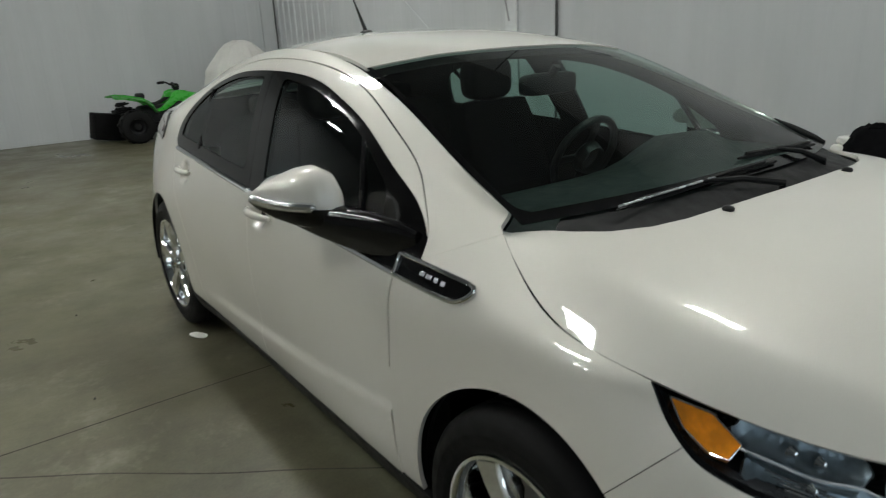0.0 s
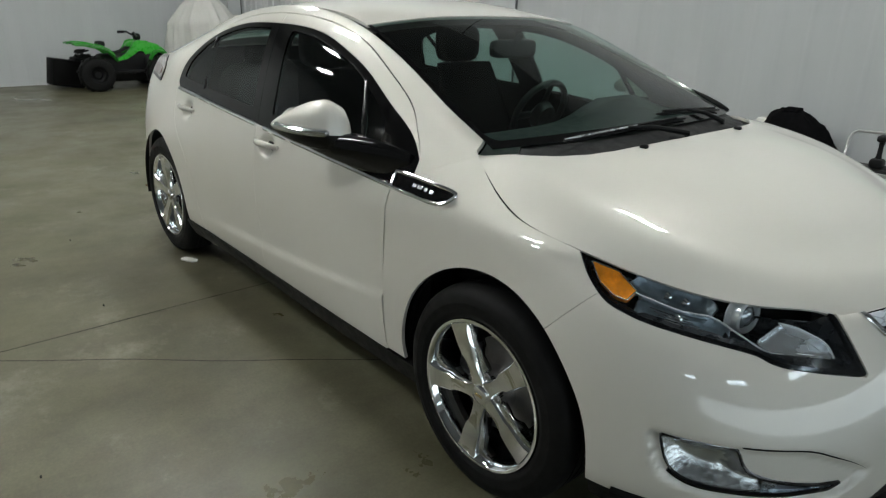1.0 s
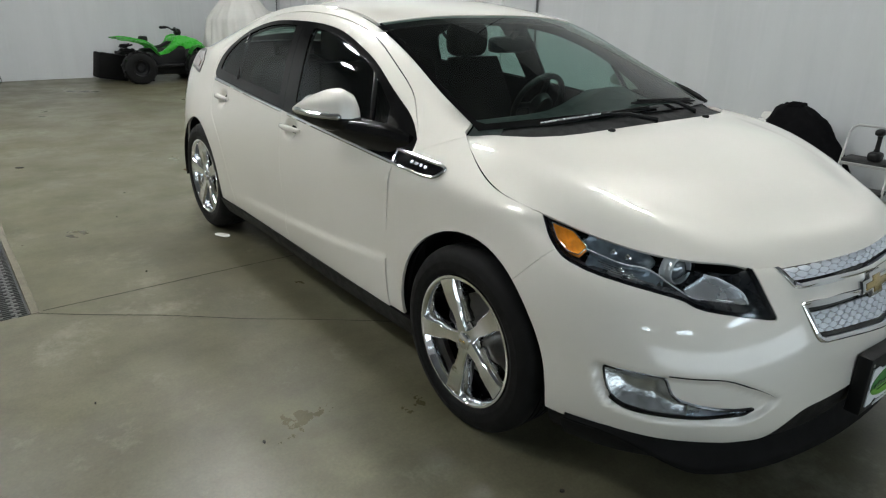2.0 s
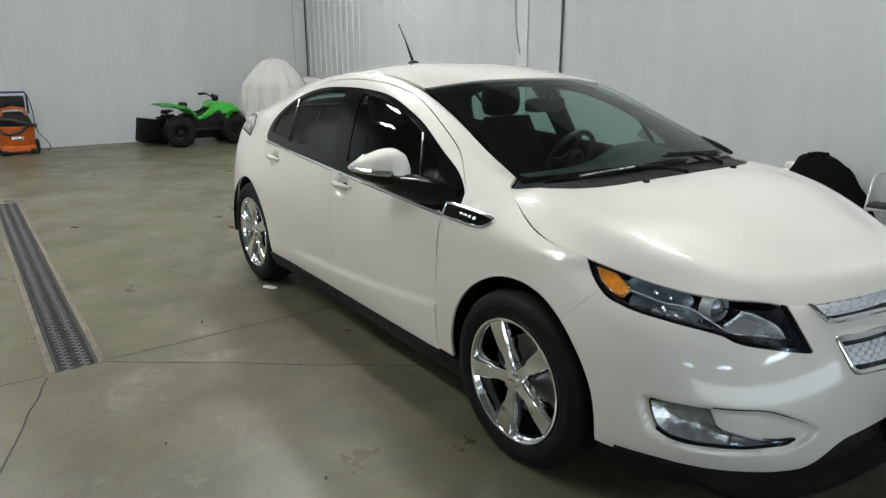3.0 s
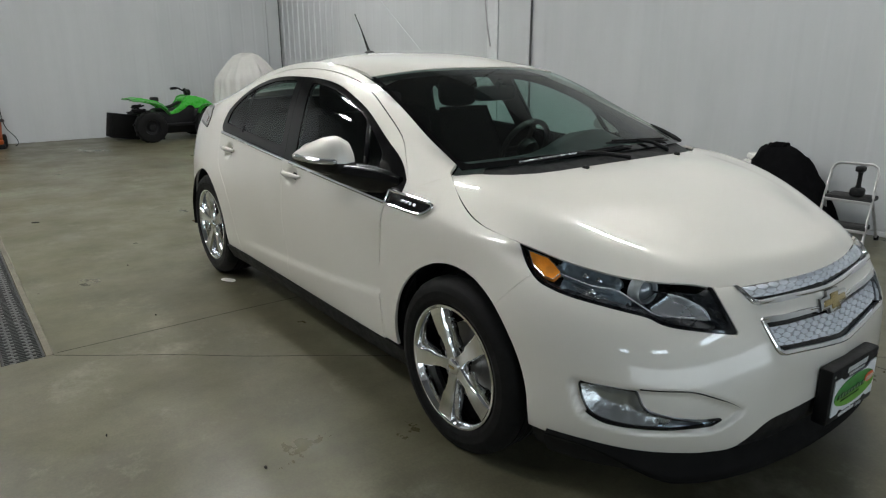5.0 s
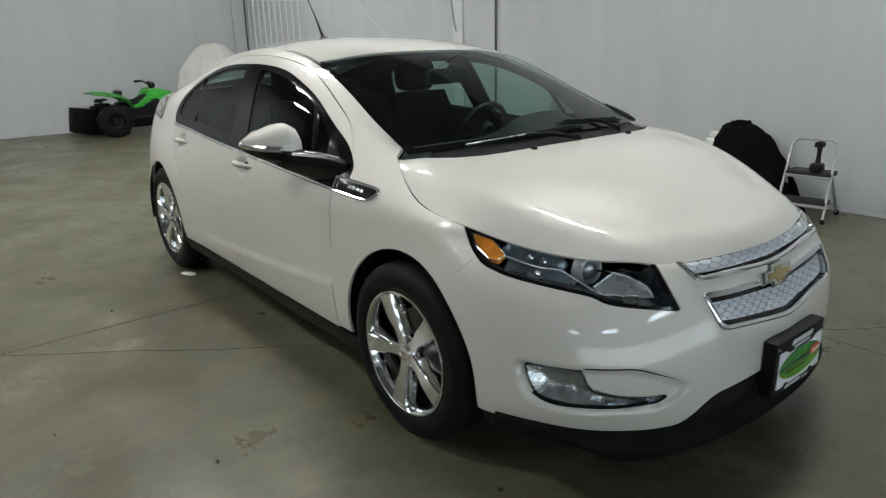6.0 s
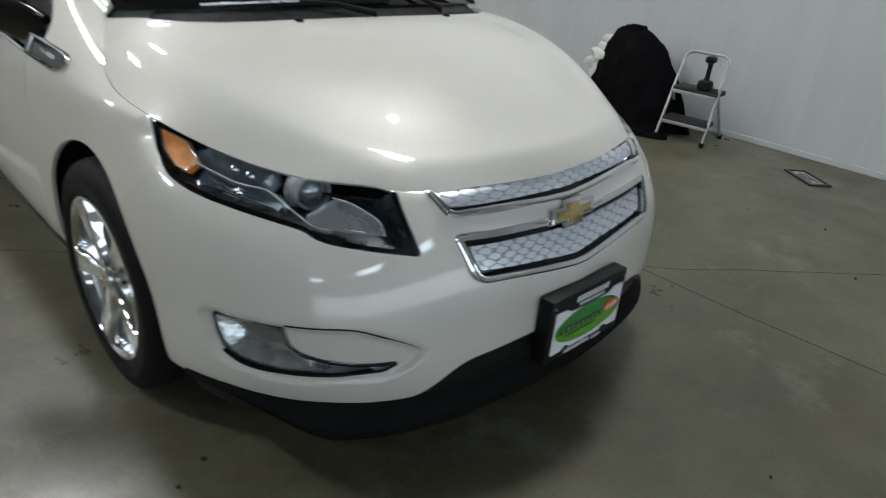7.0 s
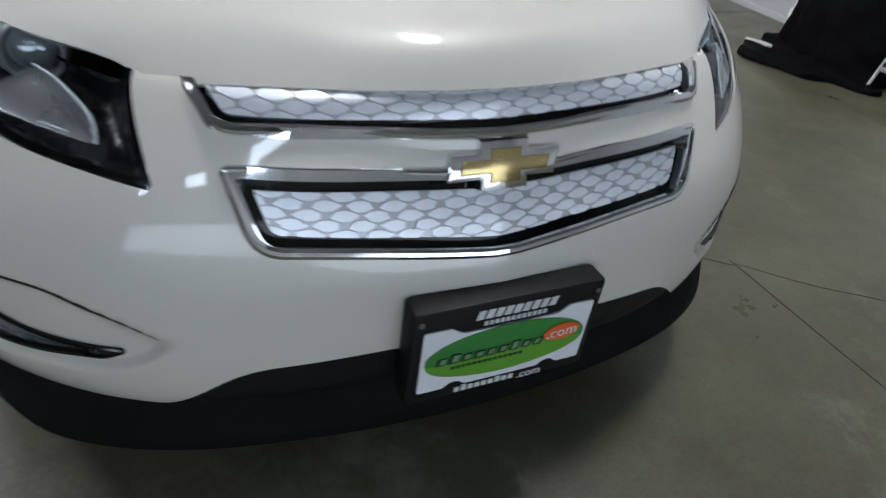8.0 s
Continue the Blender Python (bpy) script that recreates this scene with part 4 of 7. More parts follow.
for side in (-1, 1):
    lens = panel("headlight", lamp_skin, LENS, car, side, depth=0.0, sink=0.002, label="clear headlight lens with a black bezel")
    lens.visible_shadow = False
    housing = panel("housing", dished(lamp_skin, quarter_view, HEADLIGHT, 0.075, 1.1), LAMP_BLACK, lens, side, depth=0.0, sink=0.004, label="black lamp housing")
    rim_ring = clip(lamp_skin, lambda v, a: -0.009 - away(quarter_view(v), HEADLIGHT))
    panel("bezel", rim_ring, GLOSS_BLACK, lens, side, depth=0.012, sink=0.005, label="black bezel")
    amber = rounded([(-.370, .832, .002), (-.306, .817, .002), (-.284, .798, .002), (-.267, .784, .002), (-.290, .765, .002), (-.318, .769, .003), (-.353, .794, .004)], 2)
    panel("amber_reflector", patch(amber), AMBER, lens, side, depth=0.02, sink=0.007, label="amber side reflector")
    part("amber_edge", ribbon([tuple(q) for q in amber] + [tuple(amber[0])], 0.005, 0.0015, 0, side, True), REFLECTOR, lens)
    cell_a = rounded([(-.262, .812, .004), (-.16, .795, .01), (-.105, .785, .01), (-.100, .760, .006), (-.155, .764, .01), (-.258, .788, .004)])
    panel("parking_lamp", dished(patch(cell_a), quarter_view, cell_a, 0.010, 0.8), LAMP_GREY, lens, side, depth=0.01, sink=0.030)
    cell_b = rounded([(-.262, .774, .006), (-.155, .751, .01), (-.09, .745, .01), (-.06, .722, .01), (-.13, .722, .02), (-.24, .744, .01)])
    panel("turn_lamp", dished(patch(cell_b), quarter_view, cell_b, 0.010, 0.8), LAMP_GREY, lens, side, depth=0.01, sink=0.030)
    for i in range(6):
        z0 = .766 - i * .0062
        part("reflector_flute", ribbon([(-.235 + i * .008, z0), (-.19 + i * .010, z0 - .009), (-.150 + i * .012, z0 - .015)], 0.031, 0.0012, 0, side), WEDGE, lens)
    for a0, z0 in ((-.19, .786), (-.15, .779), (-.17, .750)):
        p, n = lamp_spot(a0, z0, 0.030)
        part("bulb", lathe_bm([(0.0, 0.010), (0.005, 0.008), (0.008, 0.0), (0.011, -0.004)], 14, frame_at((p[0], p[1] * side, p[2]), (0.9, -0.3 * -side, 0.1))), REFLECTOR, lens, "small clear bulb")
    part("light_pipe", ribbon([(-.269, .781), (-.221, .770), (-.155, .757), (-.096, .751), (-.064, .736), (-.016, .711), (.007, .700), (.072, .695), (.120, .6915), (.160, .687)], 0.008, 0.0022, 0, side), PIPE_WHITE, lens, "bright light pipe strip")
    # projector
    p, n = lamp_spot(0.0, .752, 0.060)
    p = np.array((.560, .590, .738))
    aim = Vector((n[0] * 0.5 + 0.85, n[1] * side * 0.25, 0.0)).normalized()
    m = frame_at((p[0], p[1] * side, p[2]), aim)
    part("projector_shroud", lathe_bm([(0.043, -0.01), (0.043, 0.024), (0.040, 0.028), (0.0365, 0.024), (0.035, 0.0), (0.026, -0.01)], 36, m), RING_SILVER, lens, "silver projector ring")
    part("projector_lens", lathe_bm([(0.0345, 0.008), (0.031, 0.018), (0.023, 0.026), (0.012, 0.031), (0.0, 0.0325)], 32, m), plain("projector_glass", (0.30, 0.32, 0.34), 0.06, 0.6, vary=0.05, coat=1.0) if side < 0 else bpy.data.materials["projector_glass"], lens, "round projector lens")
    for i in range(3):
        part("shroud_rib", lathe_bm([(0.0455 + i * 0.004, 0.006 - i * 0.004), (0.0475 + i * 0.004, 0.010 - i * 0.004), (0.0490 + i * 0.004, 0.006 - i * 0.004)], 20, m, 130, 115 if side < 0 else -65), RING_SILVER, lens)
    # bright inner reflector
    wedge = rounded([(.051, .748, .004), (.083, .742, .006), (.122, .727, .01), (.154, .706, .01), (.164, .685, .003), (.088, .691, .01), (.010, .698, .006), (-.010, .712, .006)])
    panel("inner_reflector", dished(patch(wedge), quarter_view, wedge, 0.003, 0.5), WEDGE, lens, side, depth=0.0, sink=0.0042, label="bright inner reflector")
    part("wedge_edge", ribbon([(.045, .749), (.083, .742), (.122, .727), (.154, .706), (.164, .685)], 0.004, 0.0022, 0, side), PIPE_WHITE, lens)
    part("wedge_fold", ribbon([(.050, .733), (.095, .722), (.135, .700)], 0.007, 0.0010, 0, side), REFLECTOR, lens)

# --- fog lamps ---
FOG_GREY = facet_material("fog_reflector", (0.78, 0.78, 0.77), 0.26, 0.85, 60, 0.0016)
fog_skin = clip(front_skin, inside_of(quarter_view, FOG_LENS, -0.0045))
for side in (-1, 1):
    pressed = moved(fog_skin, pocket_depth(fog_skin[0]))
    fog = panel("fog_lamp", clip(pressed, outside_of(quarter_view, FOG_LENS, 0.0)), CHROME, car, side, depth=0.03, sink=-0.002, label="clear daytime lamp in a chrome surround")
    inner_fog = clip(pressed, inside_of(quarter_view, FOG_LENS, 0.0))
    clear = panel("fog_lens", inner_fog, LENS, fog, side, depth=0.01, label="clear lamp lens")
    clear.visible_shadow = False
    bowl = clip(inner_fog, lambda v, a: quarter_view(v)[:, 0] - 0.03)
    panel("fog_bowl", dished(bowl, quarter_view, FOG_LENS, 0.034, 1.0), FOG_GREY, fog, side, depth=0.0, sink=0.006, label="fluted silver reflector bowl")
    tailp = clip(inner_fog, lambda v, a: 0.03 - quarter_view(v)[:, 0])
    panel("fog_strip", tailp, SATIN, fog, side, depth=0.0, sink=0.01)
    gasket = []
    for a, z in FOG_LENS:
        p, n = lamp_spot(a, z, 0.010)
        gasket.append(Vector((p[0], p[1] * side, p[2])))
    groove = []
    for a, z in curve_points([(-.035, 0, .4965), (.05, 0, .4965), (.125, 0, .493), (.175, 0, .477), (.232, 0, .4535), (.268, 0, .432)], 6)[:, (0, 2)]:
        p, n = lamp_spot(a, z, 0.0004)
        groove.append(Vector((p[0], p[1] * side, p[2])))
    part("pocket_groove", tube_bm(groove, 0.0022, 6, scale=[1.0] * 26 + [0.8 - 0.07 * k for k in range(len(groove) - 26)]), BLACK_PLASTIC, fog, "thin dark groove over the pocket")
    part("lens_gasket", tube_bm(gasket, 0.0036, 6, closed=True), GLOSS_BLACK, fog, "thin black lens gasket")
    part("dark_line", ribbon([(-.183, .399), (-.15, .381), (-.06, .371), (.08, .375), (.16, .386)], 0.009, 0.0055, 0, side), GLOSS_BLACK, fog)

# --- grilles ---
nose = clip(clip(fine_front, lambda v, a: 0.45 - v[:, 0]), lambda v, a: v[:, 1] - 0.52)
GRILLE_GROOVE = plain("grille_groove", (0.46, 0.48, 0.52), 0.35, 0.6, vary=0.1)
GRILLE_PANEL = plain("grille_silver", (0.78, 0.82, 0.88), 0.42, 0.7, vary=0.05, scale=60)


for name, outline, frame_w, gap_w in (("upper_grille", GRILLE_TOP, 0.0125, 0.0235), ("lower_grille", GRILLE_LOW, 0.0135, 0.0265)):
    opening = clip(clip(clip(nose, inside_of(front_view, outline, 0.0)), lambda v, a: v[:, 2] - 0.762), lambda v, a: v[:, 1] - 2)
    ring = clip(opening, lambda v, a: -frame_w - away(front_view(v), outline))
    frame_ob = panel(name, both(ring), CHROME, car, depth=0.03, sink=-0.005, label="silver honeycomb grille in a chrome frame")
    panel("black_surround", both(opening), GLOSS_BLACK, frame_ob, depth=0.0, sink=0.022, label="gloss black inset")
    insert = clip(opening, lambda v, a: away(front_view(v), outline) + gap_w)
    panel("grille_panel", both(insert), GRILLE_GROOVE, frame_ob, depth=0.012, sink=0.010, label="silver grille panel")
    # rounded bright bead along the frame, thicker below
    half = np.array([q for q in outline if q[0] > 0.002 and q[1] < 0.7615])
    bead, girth = [], []
    for w, z in list(half) + [(-w, z) for w, z in half[::-1]]:
        p, n = smooth_on(nose, front_view, (abs(w) - (0.004 if abs(w) > .37 else 0), z + (0.006 if z < (.72 if name == "upper_grille" else .60) else -0.004)), 6)
        bead.append(Vector((p[0] + n[0] * 0.003, math.copysign(p[1], w) + math.copysign(n[1] * 0.003, w), p[2] + n[2] * 0.003)))
        girth.append(1.5 if z < (.72 if name == "upper_grille" else .60) else 0.9)
    if name == "upper_grille":
        part("frame_bead", tube_bm(bead, 0.0058, 10, scale=girth), CHROME, frame_ob, "polished chrome bead", True)
    else:
        part("frame_bead", tube_bm(bead, 0.0058, 10, closed=True, scale=girth), CHROME, frame_ob, "polished chrome bead", True)
    # six-sided cells in offset rows, dark grooves between them; the rows follow the opening's curve
    cw, ch, pitch, gap = 0.048, 0.0168, 0.0126, 0.0010
    z_from, bend = (0.7130, 0.010) if name == "upper_grille" else (0.5480, 0.034)
    for j in range(11):
        for i in range(-1, 10):
            w0 = (i + 0.5 * (j % 2)) * cw
            z0 = z_from + j * pitch

            def inside(v, a, w0=w0, z0=z0):
                p = front_view(v)
                dw = np.abs(p[:, 0] - w0)
                dz = np.abs(p[:, 1] - z0 - bend * np.minimum(1.0, np.abs(p[:, 0]) / 0.39) ** 2)
                slant = dz - (ch / 2 - (dw - 0.13 * cw) * (0.37 * ch) / (0.37 * cw))
                return np.maximum(np.maximum(dz - ch / 2, slant * 0.86), dw - cw / 2) + gap

            c = clip(insert, inside)
            if len(c[1]) < 2 or np.ptp(c[0][:, 1]) < 0.006 or np.ptp(c[0][:, 2]) < 0.004:
                continue
            for side in (-1, 1):
                panel("grille_cell", c, GRILLE_PANEL, frame_ob, side, depth=0.004, sink=0.0072)

# emblem: a plain gold cross in a chrome setting
def cross_outline(w, h, arm, post, lean):
    half = [(-w / 2 - lean * arm, -arm / 2), (-post / 2, -arm / 2), (-post / 2 - lean * 0.3 * h, -h / 2), (post / 2, -h / 2), (post / 2, -arm / 2), (w / 2 - lean * arm, -arm / 2)]
    return half + [(-x, -y) for x, y in half]


p_mid, _ = smooth_on(nose, front_view, (0.0, .660), 8)
m = frame_at((p_mid[0] - 0.004, 0.003, .655), (1, 0, 0.36))
emblem = part("emblem", slab_bm(cross_outline(.184, .076, .042, .080, .14), 0.018, 0.009, m), CHROME, car, "gold cross-shaped emblem in a chrome setting")
part("emblem_face", slab_bm(cross_outline(.146, .050, .021, .050, .14), 0.005, 0.003, m @ pose(0, 0, 0.0160)), GOLD, emblem, "gold face")

# --- number plate holder with a dealer's insert ---
PLATE_WHITE = plain("plate_white", (0.72, 0.74, 0.78), 0.35, vary=0.03)
PLATE_GREEN = plain("plate_green", (0.045, 0.22, 0.045), 0.35, vary=0.12, scale=8)
PLATE_LIME = plain("plate_lime", (0.12, 0.34, 0.03), 0.35, vary=0.1, scale=8)
PLATE_ORANGE = plain("plate_orange", (0.75, 0.13, 0.03), 0.35, vary=0.08)
BAR_GREY = plain("lettering_grey", (0.66, 0.67, 0.68), 0.5, vary=0.1)
BAR_GREEN = plain("lettering_pale_green", (0.20, 0.30, 0.20), 0.5, vary=0.1)
BAR_DARK = plain("lettering_dark", (0.02, 0.06, 0.02), 0.5, vary=0.1)
holder = part("plate_holder", box_bm(0.335, 0.190, 0.046, 0.007, 2, pose(0.938, 0.007, 0.393, 90, 0, 90) @ pose(0, 0, 0.013)), BLACK_PLASTIC, car, "black plastic number plate holder")
pm = pose(0.938, 0.007, 0.393, 90, 0, 90) @ pose(0, -0.006, 0.0365)
plate_outline = rounded([(-.150, -.062, .004), (-.105, -.062, .004), (-.095, -.052, .006), (-.078, -.052, .006), (-.068, -.062, .004), (.068, -.062, .004), (.078, -.052, .006), (.095, -.052, .006), (.105, -.062, .004), (.150, -.062, .004), (.150, .064, .004), (.105, .064, .004), (.085, .050, .01), (-.085, .050, .01), (-.105, .064, .004), (-.150, .064, .004)], 3)
plate = part("number_plate_insert", slab_bm(plate_outline, 0.003, 0, pm), PLATE_WHITE, holder, "white dealer card with a green oval")


def oval(rx, ry, n=40):
    return [(rx * math.cos(2 * math.pi * i / n), ry * math.sin(2 * math.pi * i / n)) for i in range(n)]


part("green_oval", slab_bm(oval(.144, .050), 0.0015, 0, pm @ pose(0, 0.001, 0.0032)), PLATE_GREEN, holder)
part("lime_sweep", slab_bm([(.143 * math.cos(t), -.004 + .043 * math.sin(t)) for t in np.linspace(math.pi, 2 * math.pi, 24)] + [(.06, .000), (-.05, -.008)], 0.001, 0, pm @ pose(0, 0.0, 0.0047)), PLATE_LIME, holder)
part("orange_oval", slab_bm(oval(.034, .017, 28), 0.0015, 0, pm @ pose(.098, .012, 0.006, 0, 0, 3)), PLATE_ORANGE, holder)


def letter_row(x0, x1, y, heights, bar, mat, lift, lean=0.0):
    """A row of letter-sized plain bars between x0 and x1."""
    step = (x1 - x0) / len(heights)
    for k, h in enumerate(heights):
        m = pm @ pose(x0 + (k + 0.5) * step, y + (h - max(heights)) / 2, lift)
        shear = Matrix(((1, lean, 0, 0), (0, 1, 0, 0), (0, 0, 1, 0), (0, 0, 0, 1)))
        part("lettering_bar", box_bm(step * bar, h, 0.0012, 0, m=m @ shear), mat, holder)


letter_row(-.128, .066, .004, (.014, .019, .014, .014, .014, .014, .019, .014, .014), 0.72, BAR_DARK, 0.0066, 0.25)
letter_row(-.125, .063, .006, (.009, .013, .009, .009, .009, .009, .013, .009, .009), 0.40, BAR_GREEN, 0.0080, 0.25)
letter_row(-.100, .030, -.016, (.005,) * 14, 0.7, BAR_DARK, 0.0066)


def lettering(body, size, mat, m):
    """Raised letters in the built-in font, centred on m."""
    data = bpy.data.curves.new("lettering", "FONT")
    data.body, data.size, data.align_x, data.align_y, data.extrude = body, size, "CENTER", "CENTER", 0.0006
    holder_ob = bpy.data.objects.new("lettering", data)
    made = bpy.data.meshes.new_from_object(holder_ob)
    bpy.data.objects.remove(holder_ob)
    bpy.data.curves.remove(data)
    made.transform(m)
    made.materials.append(mat)
    ob = new("lettering", made)
    ob.parent = holder
    return ob


lettering(".com", 0.030, PLATE_WHITE, pm @ pose(.098, .012, 0.0082, 0, 0, 3))
lettering(".com", 0.024, BAR_GREY, pm @ pose(.058, -.0765, 0.0012))
letter_row(-.066, .078, .078, (.017,) * 9, 0.74, BAR_GREY, 0.0008, 0.25)
letter_row(-.052, .062, .0605, (.0085,) * 12, 0.66, BAR_GREY, 0.0012)
letter_row(-.084, .028, -.0735, (.010, .013, .010, .010, .010, .010, .013, .010, .010), 0.70, BAR_GREY, 0.0008)
for x, y in ((-.155, .08), (.155, .08)):
    part("screw", lathe_bm([(0.0, 0.0025), (0.004, 0.002), (0.005, 0.0)], 12, pm @ pose(x, y, 0)), STEEL, holder)

# --- door handles, badges, mirrors ---
for side in (-1, 1):
    for x0, z0 in HANDLES:
        p, n = smooth_on(flank, side_view, (x0 + 0.012, z0))
        nn = Vector((n[0], n[1] * side, n[2]))
        m = frame_at((p[0], p[1] * side, p[2]), nn)
        pts, sc = [], []
        for k in range(15):
            t = k / 14
            pts.append(m @ Vector(((t - 0.5) * 0.19, 0.003, -0.004 + 0.036 * math.sin(math.pi * (0.04 + 0.92 * t)) ** 0.55)))
            sc.append(0.70 + 0.45 * math.sin(math.pi * t) ** 0.7)
        grip = part("door_handle", tube_bm(pts, 0.012, 12, scale=sc), PAINT, car, "pearl white pull-out door handle")
        part("lock_cap", lathe_bm([(0.0, 0.012), (0.008, 0.011), (0.010, 0.006), (0.010, -0.004)], 16, m @ pose((-0.100 if side < 0 else 0.100), 0.003, 0)), PAINT, grip)
    badge_line = rounded([(-.478, .862, .006), (-.27, .854, .05), (-.222, .862, .03), (-.192, .890, .02), (-.215, .899, .03), (-.478, .912, .006)])
    raw = clip(flank, inside_of(side_view, badge_line))
    badge = panel("side_badge", clip(raw, lambda v, a: -0.011 - away(side_view(v), badge_line)), GLOSS_BLACK, car, side, depth=0.02, sink=-0.004, label="black side badge in a chrome frame")
    rim = []
    for x, z in badge_line:
        p, n = smooth_on(flank, side_view, (x, z))
        rim.append(Vector((p[0] + n[0] * 0.006, (p[1] + n[1] * 0.006) * side, p[2] + n[2] * 0.006)))
    rim = [(a + b * 2 + c) / 4 for a, b, c in zip(rim[-1:] + rim[:-1], rim, rim[1:] + rim[:1])]
    part("badge_frame", tube_bm(rim, 0.0062, 10, closed=True), CHROME, badge, "polished chrome badge frame")
    panel("badge_face", clip(raw, lambda v, a: away(side_view(v), badge_line) + 0.011), GLOSS_BLACK, badge, side, depth=0.01, sink=-0.003, label="gloss black badge face")
    for i, w in enumerate((.018, .022, .012, .014)):
        p, n = smooth_on(flank, side_view, (-.375 + i * 0.026, .886 - i * 0.0015))
        m = frame_at((p[0], p[1] * side, p[2]), (n[0], n[1] * side, n[2]))
        part("lettering_bar", box_bm(w, 0.011, 0.002, 0.0005, m=m @ pose(0, 0, 0.005)), SATIN, badge)
    # mirror: sections from the inner to the outer end
    s = side
    M_W = (.858, .872, .900, .935, .970, 1.000, 1.022, 1.034)
    M_FRONT = (-.700, -.690, -.692, -.712, -.748, -.795, -.850, -.900)
    M_BACK = (-.800, -.840, -.862, -.878, -.892, -.905, -.917, -.925)
    M_TOP = (1.055, 1.088, 1.104, 1.098, 1.082, 1.062, 1.042, 1.024)
    M_EDGE = (.996, .996, .997, .999, 1.001, 1.003, 1.006, 1.010)
    M_LOW = (.945, .932, .930, .938, .950, .966, .983, 1.000)

    def mirror_shell(z_from, z_to, power, front_in=0.0):
        bm = bmesh.new()
        rings = []
        n = 22
        for w, xf, xb, z0, z1 in zip(M_W, M_FRONT, M_BACK, z_from, z_to):
            ring = []
            for k in range(n):
                th = math.pi * k / (n - 1)
                c, sn = math.cos(th), math.sin(th)
                x = (xf + xb) / 2 + (xf - xb) / 2 * math.copysign(abs(c) ** power, c)
                z = z0 + (z1 - z0) * abs(sn) ** power
                ring.append(bm.verts.new((x, w * s, z)))
            rings.append(ring)
        for a, b in zip(rings, rings[1:]):
            for k in range(n - 1):
                bm.faces.new((a[k], a[k + 1], b[k + 1], b[k]))
            bm.faces.new((a[-1], a[0], b[0], b[-1]))
        bm.faces.new(rings[0])
        bm.faces.new(rings[-1][::-1])
        bmesh.ops.subdivide_edges(bm, edges=[e for e in bm.edges if abs(e.verts[0].co.y - e.verts[1].co.y) > 0.005], cuts=2, smooth=0.7)
        return bm
    mirror = part("wing_mirror", mirror_shell(M_EDGE, M_TOP, 0.72), PAINT, car, "pearl white wing mirror with a black base", True, 55)
    part("mirror_base_shell", mirror_shell([z - 0.001 for z in M_EDGE], M_LOW, 0.6), GLOSS_BLACK, mirror, "black lower mirror shell", True, 55)
    rep = [Vector((xf + 0.002, w * s, ze + 0.006)) for w, xf, ze in list(zip(M_W, M_FRONT, M_EDGE))[3:]]
    rep = [Vector(q) for q in curve_points([tuple(q) for q in rep], 4)]
    part("turn_repeater", tube_bm(rep, 0.0135, 10, scale=[0.35] + [1.0] * (len(rep) - 2) + [0.8]), REFLECTOR, mirror, "clear turn signal strip")
    arm = bmesh.new()
    rings = []
    for (x, w, z), rh, rw in (((-.815, .915, .966), .030, .050), ((-.745, .888, .957), .046, .046), ((-.67, .862, .947), .055, .036), ((-.59, .840, .939), .058, .026), ((-.51, .816, .931), .054, .017), ((-.445, .800, .926), .042, .010)):
        rings.append([arm.verts.new((x + rw * 0.3 * math.cos(t), (w + rw * math.copysign(abs(math.cos(t)) ** 0.7, math.cos(t))) * s, z + rh * math.copysign(abs(math.sin(t)) ** 0.6, math.sin(t)))) for t in np.linspace(0, 2 * math.pi, 16, endpoint=False)])
    for a, b in zip(rings, rings[1:]):
        for k in range(16):
            arm.faces.new((a[k], a[(k + 1) % 16], b[(k + 1) % 16], b[k]))
    arm.faces.new(rings[0])
    arm.faces.new(rings[-1][::-1])
    part("mirror_arm", arm, GLOSS_BLACK, mirror, "gloss black mirror foot", True, 50)
    glass = Matrix.Translation((-.905, .95 * s, 1.035)) @ pose(0, 0, 0, 0, -90, -14 * s) @ Matrix.Diagonal((0.6, 1.15, 1, 1))
    part("mirror_glass", lathe_bm([(0.0, 0.0), (0.060, 0.0), (0.060, -0.004), (0.0, -0.004)], 28, glass), CHROME, mirror)

# --- tail lamps, tail panel ---
TAIL_GREY = plain("tail_lamp_grey", (0.50, 0.48, 0.47), 0.15, vary=0.1, coat=1.0)
TAIL_RED = plain("tail_lamp_red", (0.14, 0.06, 0.055), 0.15, vary=0.1, coat=1.0)
tail_line = rounded([(-3.10, .985, .02), (-2.80, .962, .02), (-2.76, 1.045, .02), (-2.86, 1.10, .03), (-3.08, 1.09, .02)])
for side in (-1, 1):
    raw = clip(flank, inside_of(side_view, tail_line))
    lampo = panel("tail_lamp", raw, GLOSS_BLACK, car, side, depth=0.02, sink=-0.004, label="smoked grey tail lamp with a black rim")
    panel("tail_lens", clip(raw, lambda v, a: away(side_view(v), tail_line) + 0.016), TAIL_GREY, lampo, side, depth=0.006, sink=-0.007, label="pale grey lens")
    bar = rounded([(-3.05, 1.01, .01), (-2.85, .995, .01), (-2.83, 1.03, .01), (-3.03, 1.055, .01)])
    panel("tail_bar", clip(flank, inside_of(side_view, bar)), TAIL_RED, lampo, side, depth=0.004, sink=-0.0095, label="dark red lamp bar")

